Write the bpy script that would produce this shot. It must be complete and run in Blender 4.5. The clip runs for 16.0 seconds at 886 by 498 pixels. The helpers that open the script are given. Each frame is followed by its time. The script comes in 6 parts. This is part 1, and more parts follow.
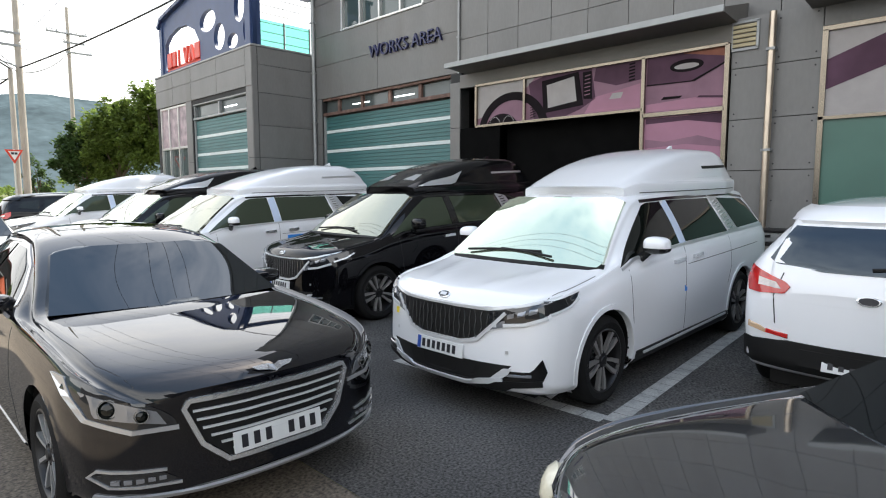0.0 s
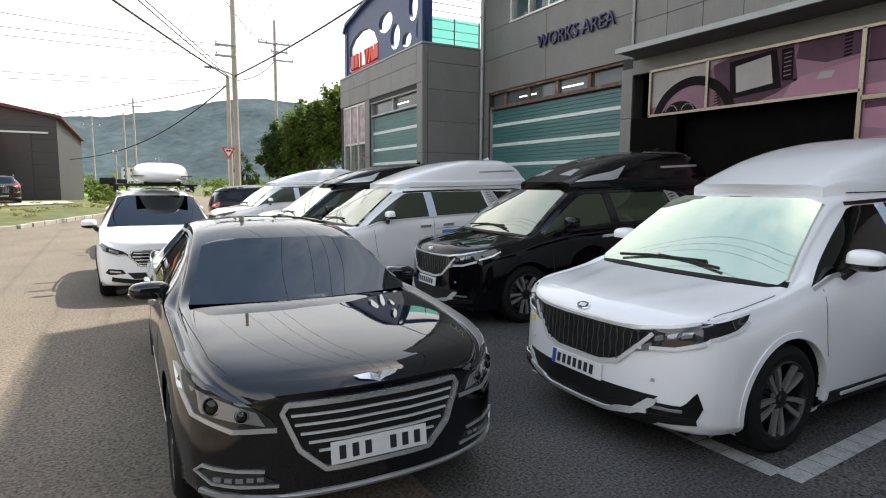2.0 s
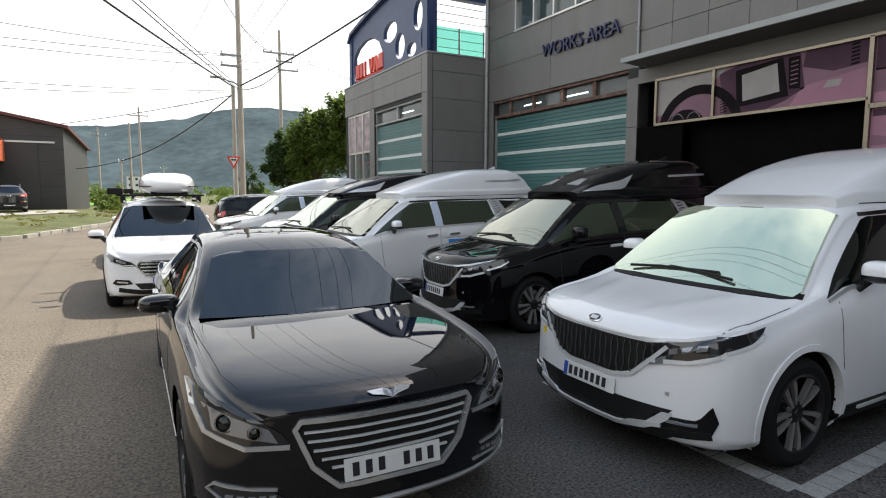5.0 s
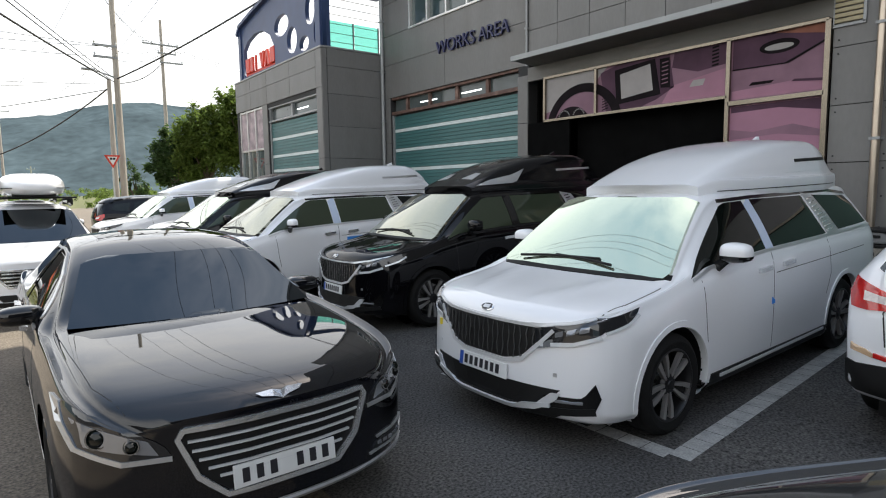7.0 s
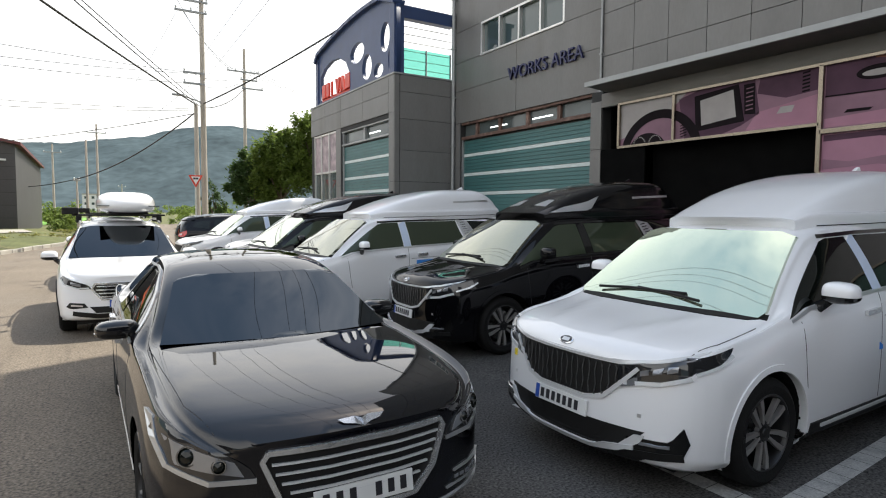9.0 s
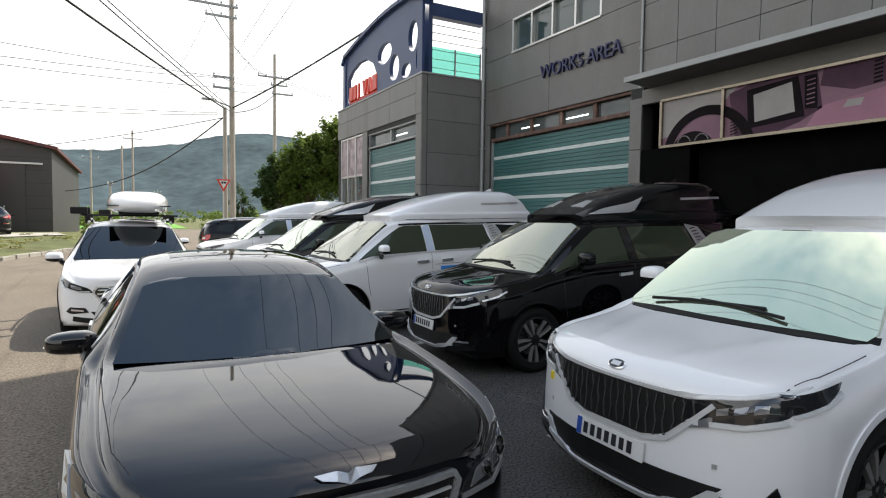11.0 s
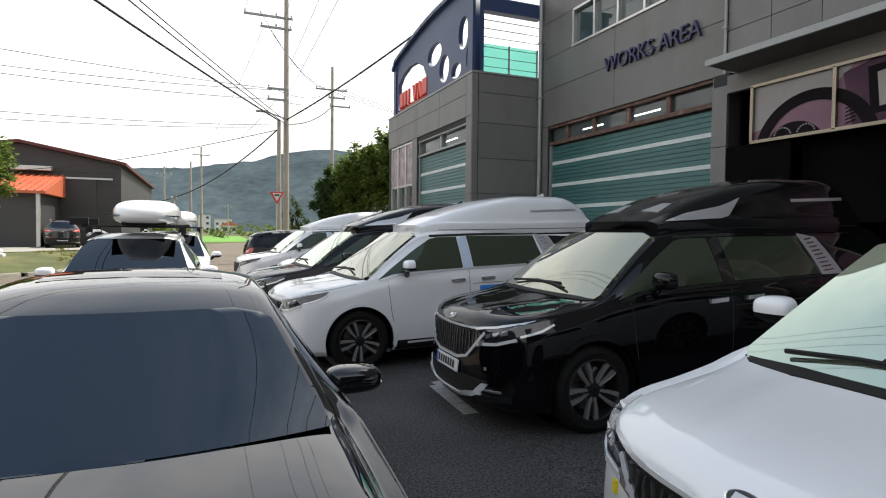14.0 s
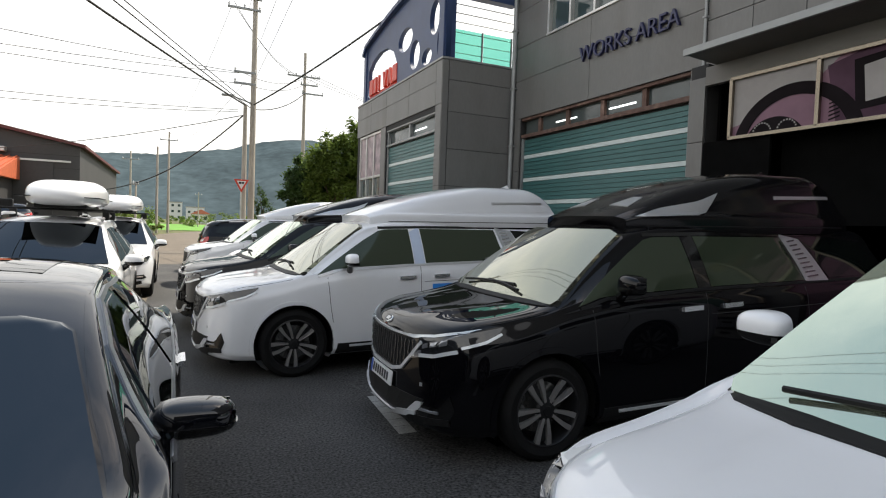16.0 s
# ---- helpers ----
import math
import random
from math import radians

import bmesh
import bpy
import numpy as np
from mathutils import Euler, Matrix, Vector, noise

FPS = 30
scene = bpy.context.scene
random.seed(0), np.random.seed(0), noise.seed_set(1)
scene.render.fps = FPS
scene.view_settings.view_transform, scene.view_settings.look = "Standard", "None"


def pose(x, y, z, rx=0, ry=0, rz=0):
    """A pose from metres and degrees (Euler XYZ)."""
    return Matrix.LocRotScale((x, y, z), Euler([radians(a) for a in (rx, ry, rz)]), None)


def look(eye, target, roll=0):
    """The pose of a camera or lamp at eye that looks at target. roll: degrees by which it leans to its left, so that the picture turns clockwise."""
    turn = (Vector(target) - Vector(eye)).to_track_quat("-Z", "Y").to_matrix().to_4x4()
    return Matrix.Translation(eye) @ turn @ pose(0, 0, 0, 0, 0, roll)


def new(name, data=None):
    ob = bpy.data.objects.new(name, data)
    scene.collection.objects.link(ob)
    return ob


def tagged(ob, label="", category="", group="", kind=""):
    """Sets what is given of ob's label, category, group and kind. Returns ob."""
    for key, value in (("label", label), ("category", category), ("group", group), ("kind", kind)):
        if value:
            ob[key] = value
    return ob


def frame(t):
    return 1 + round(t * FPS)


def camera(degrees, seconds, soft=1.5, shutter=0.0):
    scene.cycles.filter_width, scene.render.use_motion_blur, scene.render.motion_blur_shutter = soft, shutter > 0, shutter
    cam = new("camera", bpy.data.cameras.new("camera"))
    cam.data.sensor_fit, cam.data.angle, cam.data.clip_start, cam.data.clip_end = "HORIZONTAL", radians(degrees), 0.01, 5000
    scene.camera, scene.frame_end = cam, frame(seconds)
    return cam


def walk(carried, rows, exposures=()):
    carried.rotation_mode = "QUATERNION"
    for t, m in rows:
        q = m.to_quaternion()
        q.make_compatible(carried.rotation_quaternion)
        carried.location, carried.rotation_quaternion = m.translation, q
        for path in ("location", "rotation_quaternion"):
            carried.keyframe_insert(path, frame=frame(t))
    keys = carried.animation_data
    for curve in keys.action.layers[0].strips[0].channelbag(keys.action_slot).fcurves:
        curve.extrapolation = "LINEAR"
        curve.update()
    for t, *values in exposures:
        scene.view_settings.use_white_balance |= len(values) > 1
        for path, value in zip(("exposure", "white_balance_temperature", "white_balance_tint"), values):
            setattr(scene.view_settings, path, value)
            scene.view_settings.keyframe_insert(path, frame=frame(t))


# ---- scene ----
cam = camera(74.7, 16.0, soft=1.1)
PATH = [
    (0, (-4.236, -2.306, 1.757), (-2.819, -0.909, 1.558), -0.0),
    (0.5, (-4.089, -2.226, 1.757), (-2.787, -0.723, 1.548), -0.6),
    (1, (-3.98, -2.194, 1.759), (-2.808, -0.587, 1.548), -0.3),
    (1.5, (-3.848, -2.192, 1.772), (-2.802, -0.502, 1.554), 0.1),
    (2, (-3.774, -2.171, 1.784), (-2.822, -0.426, 1.562), 0.4),
    (2.5, (-3.805, -2.143, 1.809), (-2.911, -0.366, 1.604), 0.8),
    (3, (-3.825, -2.117, 1.824), (-2.952, -0.328, 1.628), 0.9),
    (5.5, (-3.788, -2.13, 1.811), (-2.781, -0.413, 1.614), -0.4),
    (6, (-3.762, -2.155, 1.809), (-2.606, -0.535, 1.606), -0.7),
    (6.5, (-3.744, -2.178, 1.804), (-2.531, -0.602, 1.599), -1.0),
    (7, (-3.746, -2.18, 1.797), (-2.529, -0.607, 1.589), -0.8),
    (7.5, (-3.767, -2.168, 1.794), (-2.591, -0.564, 1.589), -0.4),
    (8, (-3.778, -2.152, 1.786), (-2.642, -0.52, 1.577), 0.1),
    (8.5, (-3.794, -2.122, 1.788), (-2.688, -0.465, 1.606), 0.7),
    (9, (-3.817, -2.069, 1.829), (-2.771, -0.369, 1.701), 0.4),
    (9.5, (-3.76, -1.977, 1.806), (-2.74, -0.261, 1.691), 0.4),
    (12, (-3.086, -1.014, 1.711), (-2.149, 0.75, 1.611), 0.9),
    (12.5, (-2.942, -0.79, 1.696), (-1.959, 0.949, 1.602), 0.9),
    (13, (-2.79, -0.551, 1.718), (-1.874, 1.224, 1.626), 0.3),
    (13.5, (-2.582, -0.394, 1.714), (-1.812, 1.452, 1.697), 1.2),
    (14, (-2.361, -0.243, 1.707), (-1.599, 1.605, 1.646), 0.6),
    (14.5, (-2.208, -0.066, 1.695), (-1.392, 1.76, 1.643), 2.6),
    (15, (-2.097, 0.064, 1.7), (-1.276, 1.887, 1.63), 1.8),
    (15.5, (-1.948, 0.17, 1.683), (-1.129, 1.993, 1.611), 2.0),
    (16, (-1.791, 0.31, 1.685), (-0.954, 2.125, 1.608), 2.1),
]
walk(cam, [(t, look(eye, target, roll)) for t, eye, target, roll in PATH], [(0, 1.1, 6300, 10), (0.5, 0.92, 6300, 10), (1.5, 0.72, 6350, 10), (3, 0.55, 6450, 10), (5.5, 0.42, 6350, 10), (7, 0.62, 6300, 10), (8, 0.62, 6300, 10), (9, 0.56, 6400, 10), (12, 0.36, 6400, 10), (14, 0.28, 6400, 10), (16, 0.3, 6500, 10)])

# ---- light ----
SUN_EL, SUN_AZ = radians(57), radians(20)      # azimuth from +x towards +y
sun_way = Vector((math.cos(SUN_EL) * math.cos(SUN_AZ), math.cos(SUN_EL) * math.sin(SUN_AZ), math.sin(SUN_EL)))
sun_data = bpy.data.lights.new("sun", "SUN")
sun_data.energy, sun_data.angle, sun_data.color = 5.0, radians(0.5), (1.0, 0.93, 0.80)
sun = new("sun", sun_data)
sun.matrix_world = look(sun_way * 50, (0, 0, 0))

world = bpy.data.worlds.new("sky")
scene.world = world
world.use_nodes = True
wn, wl = world.node_tree.nodes, world.node_tree.links
sky = wn.new("ShaderNodeTexSky")
sky.sky_type, sky.sun_disc = "NISHITA", False
sky.sun_elevation, sky.sun_rotation = SUN_EL, radians(90) - SUN_AZ
sky.air_density, sky.dust_density, sky.ozone_density = 1.2, 5.0, 1.0
bg = wn["Background"]
bg.inputs["Strength"].default_value = 0.15
# thin bright cloud over the whole sky
tc = wn.new("ShaderNodeTexCoord")
mp = wn.new("ShaderNodeMapping")
mp.inputs["Scale"].default_value = (1.6, 1.6, 4.5)
cl = wn.new("ShaderNodeTexNoise")
cl.inputs["Scale"].default_value, cl.inputs["Detail"].default_value, cl.inputs["Roughness"].default_value = 2.3, 7.0, 0.62
cr = wn.new("ShaderNodeValToRGB")
cr.color_ramp.elements[0].position, cr.color_ramp.elements[0].color = 0.32, (0.55, 0.55, 0.55, 1)
cr.color_ramp.elements[1].position, cr.color_ramp.elements[1].color = 0.66, (0.97, 0.97, 0.97, 1)
cm = wn.new("ShaderNodeMix")
cm.data_type = "RGBA"
# white haze low down, thinner and bluer towards the zenith
sx = wn.new("ShaderNodeSeparateXYZ")
hz = wn.new("ShaderNodeMix")
hz.data_type = "RGBA"
hz.inputs["A"].default_value, hz.inputs["B"].default_value = (8.5, 8.3, 7.9, 1), (2.3, 3.0, 4.0, 1)
wl.new(tc.outputs["Generated"], sx.inputs["Vector"])
thin = wn.new("ShaderNodeMapRange")
thin.interpolation_type = "SMOOTHSTEP"
thin.inputs["From Min"].default_value, thin.inputs["From Max"].default_value = 0.42, 0.88
wl.new(sx.outputs["Z"], thin.inputs["Value"])
wl.new(thin.outputs["Result"], hz.inputs["Factor"])
wl.new(hz.outputs["Result"], cm.inputs["B"])
wl.new(tc.outputs["Generated"], mp.inputs["Vector"])
wl.new(mp.outputs["Vector"], cl.inputs["Vector"])
wl.new(cl.outputs["Fac"], cr.inputs["Fac"])
wl.new(cr.outputs["Color"], cm.inputs["Factor"])
wl.new(sky.outputs["Color"], cm.inputs["A"])
wl.new(cm.outputs["Result"], bg.inputs["Color"])


# ---- materials ----
def mat(name, color, rough=0.6, metal=0.0, coat=0.0, vary=0.0, scale=4.0, fine=0.0, fscale=60.0, bump=0.0, bscale=80.0, spec=0.5, rand=0.0, rvary=0.0, dirt=None, dscale=0.6, emit=0.0, stretch=(1, 1, 1)):
    m = bpy.data.materials.new(name)
    m.use_nodes = True
    n, l = m.node_tree.nodes, m.node_tree.links
    b = n["Principled BSDF"]
    b.inputs["Base Color"].default_value = (*color, 1)
    b.inputs["Roughness"].default_value, b.inputs["Metallic"].default_value = rough, metal
    b.inputs["Coat Weight"].default_value, b.inputs["Coat Roughness"].default_value = coat, 0.02
    b.inputs["Specular IOR Level"].default_value = spec
    if emit:
        b.inputs["Emission Color"].default_value, b.inputs["Emission Strength"].default_value = (*color, 1), emit
    geo = n.new("ShaderNodeNewGeometry")
    mpn = n.new("ShaderNodeMapping")
    mpn.inputs["Scale"].default_value = stretch
    l.new(geo.outputs["Position"], mpn.inputs["Vector"])
    pos = mpn.outputs["Vector"]

    def noise_at(s, detail=5.0):
        t = n.new("ShaderNodeTexNoise")
        t.inputs["Scale"].default_value, t.inputs["Detail"].default_value = s, detail
        l.new(pos, t.inputs["Vector"])
        return t.outputs["Fac"]

    def scaled(sock, amount):
        r = n.new("ShaderNodeMapRange")
        r.inputs["From Min"].default_value, r.inputs["From Max"].default_value = 0.25, 0.75
        r.inputs["To Min"].default_value, r.inputs["To Max"].default_value = 1 - amount, 1 + amount
        l.new(sock, r.inputs["Value"])
        return r.outputs["Result"]

    factors = []
    if vary:
        factors.append(scaled(noise_at(scale), vary))
    if fine:
        factors.append(scaled(noise_at(fscale, 2.0), fine))
    if rand:
        oi = n.new("ShaderNodeObjectInfo")
        r = n.new("ShaderNodeMapRange")
        r.inputs["To Min"].default_value, r.inputs["To Max"].default_value = 1 - rand, 1 + rand
        l.new(oi.outputs["Random"], r.inputs["Value"])
        factors.append(r.outputs["Result"])
    col = None
    if dirt:
        mx = n.new("ShaderNodeMix")
        mx.data_type = "RGBA"
        mx.inputs["A"].default_value, mx.inputs["B"].default_value = (*color, 1), (*dirt, 1)
        rr = n.new("ShaderNodeMapRange")
        rr.inputs["From Min"].default_value, rr.inputs["From Max"].default_value = 0.5, 0.8
        l.new(noise_at(dscale, 8.0), rr.inputs["Value"])
        l.new(rr.outputs["Result"], mx.inputs["Factor"])
        col = mx.outputs["Result"]
    for f in factors:
        v = n.new("ShaderNodeVectorMath")
        v.operation = "MULTIPLY"
        if col is None:
            v.inputs[0].default_value = color
        else:
            l.new(col, v.inputs[0])
        l.new(f, v.inputs[1])
        col = v.outputs["Vector"]
    if col is not None:
        l.new(col, b.inputs["Base Color"])
    if rvary:
        r = n.new("ShaderNodeMapRange")
        r.inputs["To Min"].default_value, r.inputs["To Max"].default_value = max(0.0, rough - rvary), rough + rvary
        l.new(noise_at(scale * 1.7), r.inputs["Value"])
        l.new(r.outputs["Result"], b.inputs["Roughness"])
    if bump:
        bn = n.new("ShaderNodeBump")
        bn.inputs["Strength"].default_value, bn.inputs["Distance"].default_value = bump, 0.01
        l.new(noise_at(bscale, 4.0), bn.inputs["Height"])
        l.new(bn.outputs["Normal"], b.inputs["Normal"])
    return m


M = {}
M["asphalt"] = mat("asphalt", (0.072, 0.070, 0.068), 0.85, vary=0.3, scale=0.8, fine=0.95, fscale=52, bump=1.0, bscale=70, dirt=(0.10, 0.094, 0.085), dscale=0.5, spec=0.35)
# street asphalt: sunlight put into the colour, paler and warmer than the forecourt
M["road"] = mat("sunlit_road_asphalt", (0.158, 0.130, 0.099), 0.9, vary=0.2, scale=0.6, fine=0.7, fscale=45, bump=0.5, bscale=120, dirt=(0.125, 0.108, 0.087), dscale=0.3)
M["lane_paint"] = mat("lane_paint", (0.42, 0.42, 0.405), 0.7, vary=0.12, scale=6, fine=0.25, fscale=70, bump=0.3, dirt=(0.2, 0.2, 0.2), dscale=7)
M["grass"] = mat("grass", (0.088, 0.100, 0.030), 0.95, vary=0.4, scale=0.8, fine=0.4, fscale=14, bump=1.0, bscale=20, dirt=(0.17, 0.145, 0.068), dscale=0.4)
M["paddy"] = mat("rice_field", (0.13, 0.30, 0.04), 0.95, vary=0.2, scale=0.5, fine=0.3, fscale=9)
M["concrete"] = mat("concrete", (0.36, 0.34, 0.30), 0.9, vary=0.2, scale=1.2, fine=0.2, fscale=50, bump=0.4, dirt=(0.22, 0.2, 0.17))
M["panel"] = mat("grey_cladding", (0.176, 0.173, 0.167), 0.45, metal=0.1, vary=0.13, scale=0.9, rand=0.05, rvary=0.08, dirt=(0.115, 0.108, 0.10), dscale=0.9, fine=0.05, fscale=20, stretch=(1, 1, 0.35))
M["joint"] = mat("dark_joint", (0.03, 0.03, 0.03), 0.8)
M["teal"] = mat("teal_shutter", (0.046, 0.137, 0.134), 0.45, metal=0.1, vary=0.10, scale=1.5, rand=0.06, fine=0.08, fscale=25)
M["band"] = mat("pale_shutter_band", (0.56, 0.62, 0.60), 0.45, vary=0.08)
M["alu"] = mat("aluminium", (0.62, 0.62, 0.60), 0.35, metal=0.8, vary=0.08, scale=3)
M["frame_grey"] = mat("grey_frame", (0.30, 0.31, 0.31), 0.45, metal=0.4, vary=0.08)
M["rust"] = mat("rusty_frame", (0.12, 0.068, 0.052), 0.7, vary=0.35, scale=5, dirt=(0.3, 0.2, 0.16), dscale=4)
M["steel"] = mat("stainless_pipe", (0.55, 0.47, 0.38), 0.3, metal=0.9, vary=0.2, scale=2)
M["gold_frame"] = mat("bright_metal_frame", (0.25, 0.215, 0.17), 0.25, metal=0.9, vary=0.15, scale=2)
# near-black colours that hold the shade inside the open garage bay
M["shaded_room"] = mat("shaded_room", (0.004, 0.004, 0.004), 0.9, spec=0.05)
M["bay_shade"] = mat("bay_shade", (0.004, 0.004, 0.004), 0.9, vary=0.3, spec=0.05)
M["winglass"] = mat("window_glass", (0.05, 0.075, 0.075), 0.03, vary=0.15, scale=0.7, spec=0.9)
M["stripglass"] = mat("strip_window_glass", (0.07, 0.085, 0.085), 0.08, spec=0.6, vary=0.3, scale=1.0)
M["tube"] = mat("fluorescent_tube", (0.95, 1.0, 0.97), 0.4, emit=1.6)
M["blue"] = mat("blue_paint", (0.028, 0.052, 0.135), 0.42, vary=0.12, scale=2, fine=0.06)
M["navy"] = mat("navy_letters", (0.022, 0.025, 0.085), 0.4, vary=0.1)
M["red"] = mat("red_sign", (0.62, 0.05, 0.025), 0.4, vary=0.08)
M["canopy"] = mat("canopy_metal", (0.11, 0.105, 0.098), 0.5, metal=0.3, vary=0.15, scale=1.2, dirt=(0.15, 0.135, 0.115))
M["fasciagrey"] = mat("beige_grey_fascia", (0.19, 0.18, 0.165), 0.6, vary=0.1, scale=1.0)
M["louvre"] = mat("yellow_louvre", (0.42, 0.36, 0.22), 0.6, vary=0.1)
M["wood_post"] = mat("concrete_pole", (0.40, 0.36, 0.31), 0.85, vary=0.12, scale=1.5)
M["cable"] = mat("black_cable", (0.02, 0.02, 0.02), 0.6)
M["ware"] = mat("dark_grey_sheet", (0.048, 0.047, 0.048), 0.6, vary=0.12, scale=0.5, fine=0.08, fscale=8)
M["roofred"] = mat("orange_red_roof", (0.52, 0.13, 0.06), 0.55, vary=0.12)
M["maroon"] = mat("maroon_trim", (0.11, 0.03, 0.03), 0.6, vary=0.1)
M["bark"] = mat("bark", (0.12, 0.09, 0.06), 0.9, vary=0.3, scale=6, bump=0.6)
M["farwall"] = mat("far_white_wall", (0.62, 0.63, 0.63), 0.8, vary=0.05)
M["farroof"] = mat("far_red_roof", (0.5, 0.17, 0.10), 0.8, vary=0.1)
M["white_sign"] = mat("white_sign", (0.75, 0.75, 0.73), 0.5, vary=0.05)
# vehicles
M["white_paint"] = mat("white_paint", (0.85, 0.86, 0.88), 0.3, coat=1.0, vary=0.015, scale=1.2)
M["black_paint"] = mat("black_paint", (0.003, 0.003, 0.004), 0.03, spec=0.36, vary=0.1)
M["dusty_black"] = mat("dusty_black_paint", (0.003, 0.0035, 0.006), 0.03, coat=0.6, spec=0.45, vary=0.2, scale=2.5, dirt=(0.007, 0.0065, 0.006), dscale=1.5)
M["char_paint"] = mat("charcoal_paint", (0.030, 0.032, 0.035), 0.05, coat=1.0, spec=1.0, vary=0.2, scale=3, dirt=(0.03, 0.03, 0.03), dscale=2.0, fine=0.15, rvary=0.06)
M["tint"] = mat("tinted_glass", (0.004, 0.006, 0.005), 0.02, spec=0.45)
M["green_glass"] = mat("reflective_green_glass", (0.66, 0.75, 0.57), 0.03, metal=0.9, coat=0.6)
M["warm_glass"] = mat("reflective_warm_glass", (0.36, 0.37, 0.29), 0.03, metal=0.85, coat=0.2)
M["blue_glass"] = mat("dark_blue_tinted_glass", (0.064, 0.076, 0.088), 0.02, metal=1.0)
M["side_glass"] = mat("green_side_glass", (0.050, 0.064, 0.040), 0.03, spec=0.6, metal=0.3)
M["gloss_black"] = mat("gloss_black_trim", (0.006, 0.006, 0.006), 0.12, coat=0.6)
M["plastic"] = mat("black_plastic", (0.009, 0.009, 0.009), 0.55, spec=0.3, vary=0.15, scale=8)
M["rubber"] = mat("tyre_rubber", (0.008, 0.008, 0.008), 0.8, spec=0.25, vary=0.2, scale=10, bump=0.3)
M["chrome"] = mat("chrome", (0.82, 0.83, 0.84), 0.16, metal=0.75)
M["bar"] = mat("dark_chrome_bar", (0.22, 0.22, 0.22), 0.2, metal=0.8)
M["silver"] = mat("silver_paint", (0.66, 0.67, 0.68), 0.3, metal=0.2, coat=0.5)
M["satin"] = mat("satin_silver", (0.60, 0.61, 0.62), 0.3, metal=0.7)
M["rim_dark"] = mat("dark_machined_rim", (0.014, 0.014, 0.015), 0.4, metal=0.2, vary=0.1)
M["rim_bright"] = mat("bright_machined_rim", (0.36, 0.35, 0.34), 0.3, metal=0.6)
M["lamp"] = mat("headlight_lens", (0.30, 0.31, 0.33), 0.06, metal=0.5, coat=1.0)
M["lamp_dark"] = mat("dark_headlight", (0.015, 0.016, 0.018), 0.06, coat=1.0)
M["drl"] = mat("pale_light_guide", (0.75, 0.78, 0.80), 0.2, metal=0.2, coat=0.8)
M["cream_lamp"] = mat("yellowed_headlight", (0.66, 0.62, 0.48), 0.12, coat=1.0, vary=0.15, scale=20)
M["red_lamp"] = mat("red_tail_lens", (0.50, 0.018, 0.015), 0.08, coat=1.0, vary=0.25, scale=14)
M["red_dark"] = mat("dark_red_lens", (0.20, 0.01, 0.01), 0.08, coat=1.0)
M["clear_lamp"] = mat("clear_tail_lens", (0.62, 0.55, 0.52), 0.1, coat=1.0, vary=0.2, scale=30)
M["amber"] = mat("amber_reflector", (0.6, 0.42, 0.26), 0.15, coat=1.0)
M["plate"] = mat("plate_white", (0.72, 0.73, 0.72), 0.4, vary=0.06, scale=8)
M["plate_blue"] = mat("plate_blue", (0.03, 0.09, 0.40), 0.4)
M["ink"] = mat("plate_ink", (0.02, 0.02, 0.025), 0.5)
M["film"] = mat("pale_blue_protective_film", (0.55, 0.63, 0.78), 0.3, coat=0.5, vary=0.04)
M["tape"] = mat("blue_tape", (0.03, 0.25, 0.75), 0.5)
M["yellow"] = mat("yellow_sticker", (0.75, 0.6, 0.03), 0.5)
M["box_black"] = mat("black_roof_box", (0.005, 0.005, 0.006), 0.12, spec=0.4, vary=0.1)


def leafy(name, color):
    m = mat(name, color, 0.6, spec=0.3)
    n, l = m.node_tree.nodes, m.node_tree.links
    geo = n.new("ShaderNodeNewGeometry")
    mr = n.new("ShaderNodeMapRange")
    mr.inputs["To Min"].default_value, mr.inputs["To Max"].default_value = 0.55, 1.5
    l.new(geo.outputs["Random Per Island"], mr.inputs["Value"])
    v = n.new("ShaderNodeVectorMath")
    v.operation = "MULTIPLY"
    v.inputs[0].default_value = color
    l.new(mr.outputs["Result"], v.inputs[1])
    b = n["Principled BSDF"]
    l.new(v.outputs["Vector"], b.inputs["Base Color"])
    tr = n.new("ShaderNodeBsdfTranslucent")
    l.new(v.outputs["Vector"], tr.inputs["Color"])
    ad = n.new("ShaderNodeMixShader")
    ad.inputs["Fac"].default_value = 0.45
    l.new(b.outputs["BSDF"], ad.inputs[1])
    l.new(tr.outputs["BSDF"], ad.inputs[2])
    l.new(ad.outputs["Shader"], n["Material Output"].inputs["Surface"])
    return m


M["leaf"] = leafy("leaf_green", (0.135, 0.19, 0.04))
M["leaf_dark"] = leafy("leaf_dark_green", (0.055, 0.095, 0.028))
M["leaf_yellow"] = leafy("dry_grass_leaf", (0.20, 0.20, 0.06))


# ---- mesh helpers ----
def mesh_of(bm, name, material, smooth=False):
    me = bpy.data.meshes.new(name)
    bm.normal_update()
    bm.to_mesh(me)
    bm.free()
    for s in (material if isinstance(material, (list, tuple)) else [material]):
        me.materials.append(s)
    if smooth:
        me.shade_smooth()
        me.set_sharp_from_angle(angle=radians(38))
    return me


def part(name, bm, material, parent=None, label="", smooth=False):
    ob = new(name, mesh_of(bm, name, material, smooth))
    if parent:
        ob.parent = parent
    if label:
        tagged(ob, label)
    return ob


def thing(name, label, category, group="", kind="", m=None):
    e = new(name)
    e.empty_display_size = 0.2
    if m is not None:
        e.matrix_world = m
    return tagged(e, label, category, group, kind)


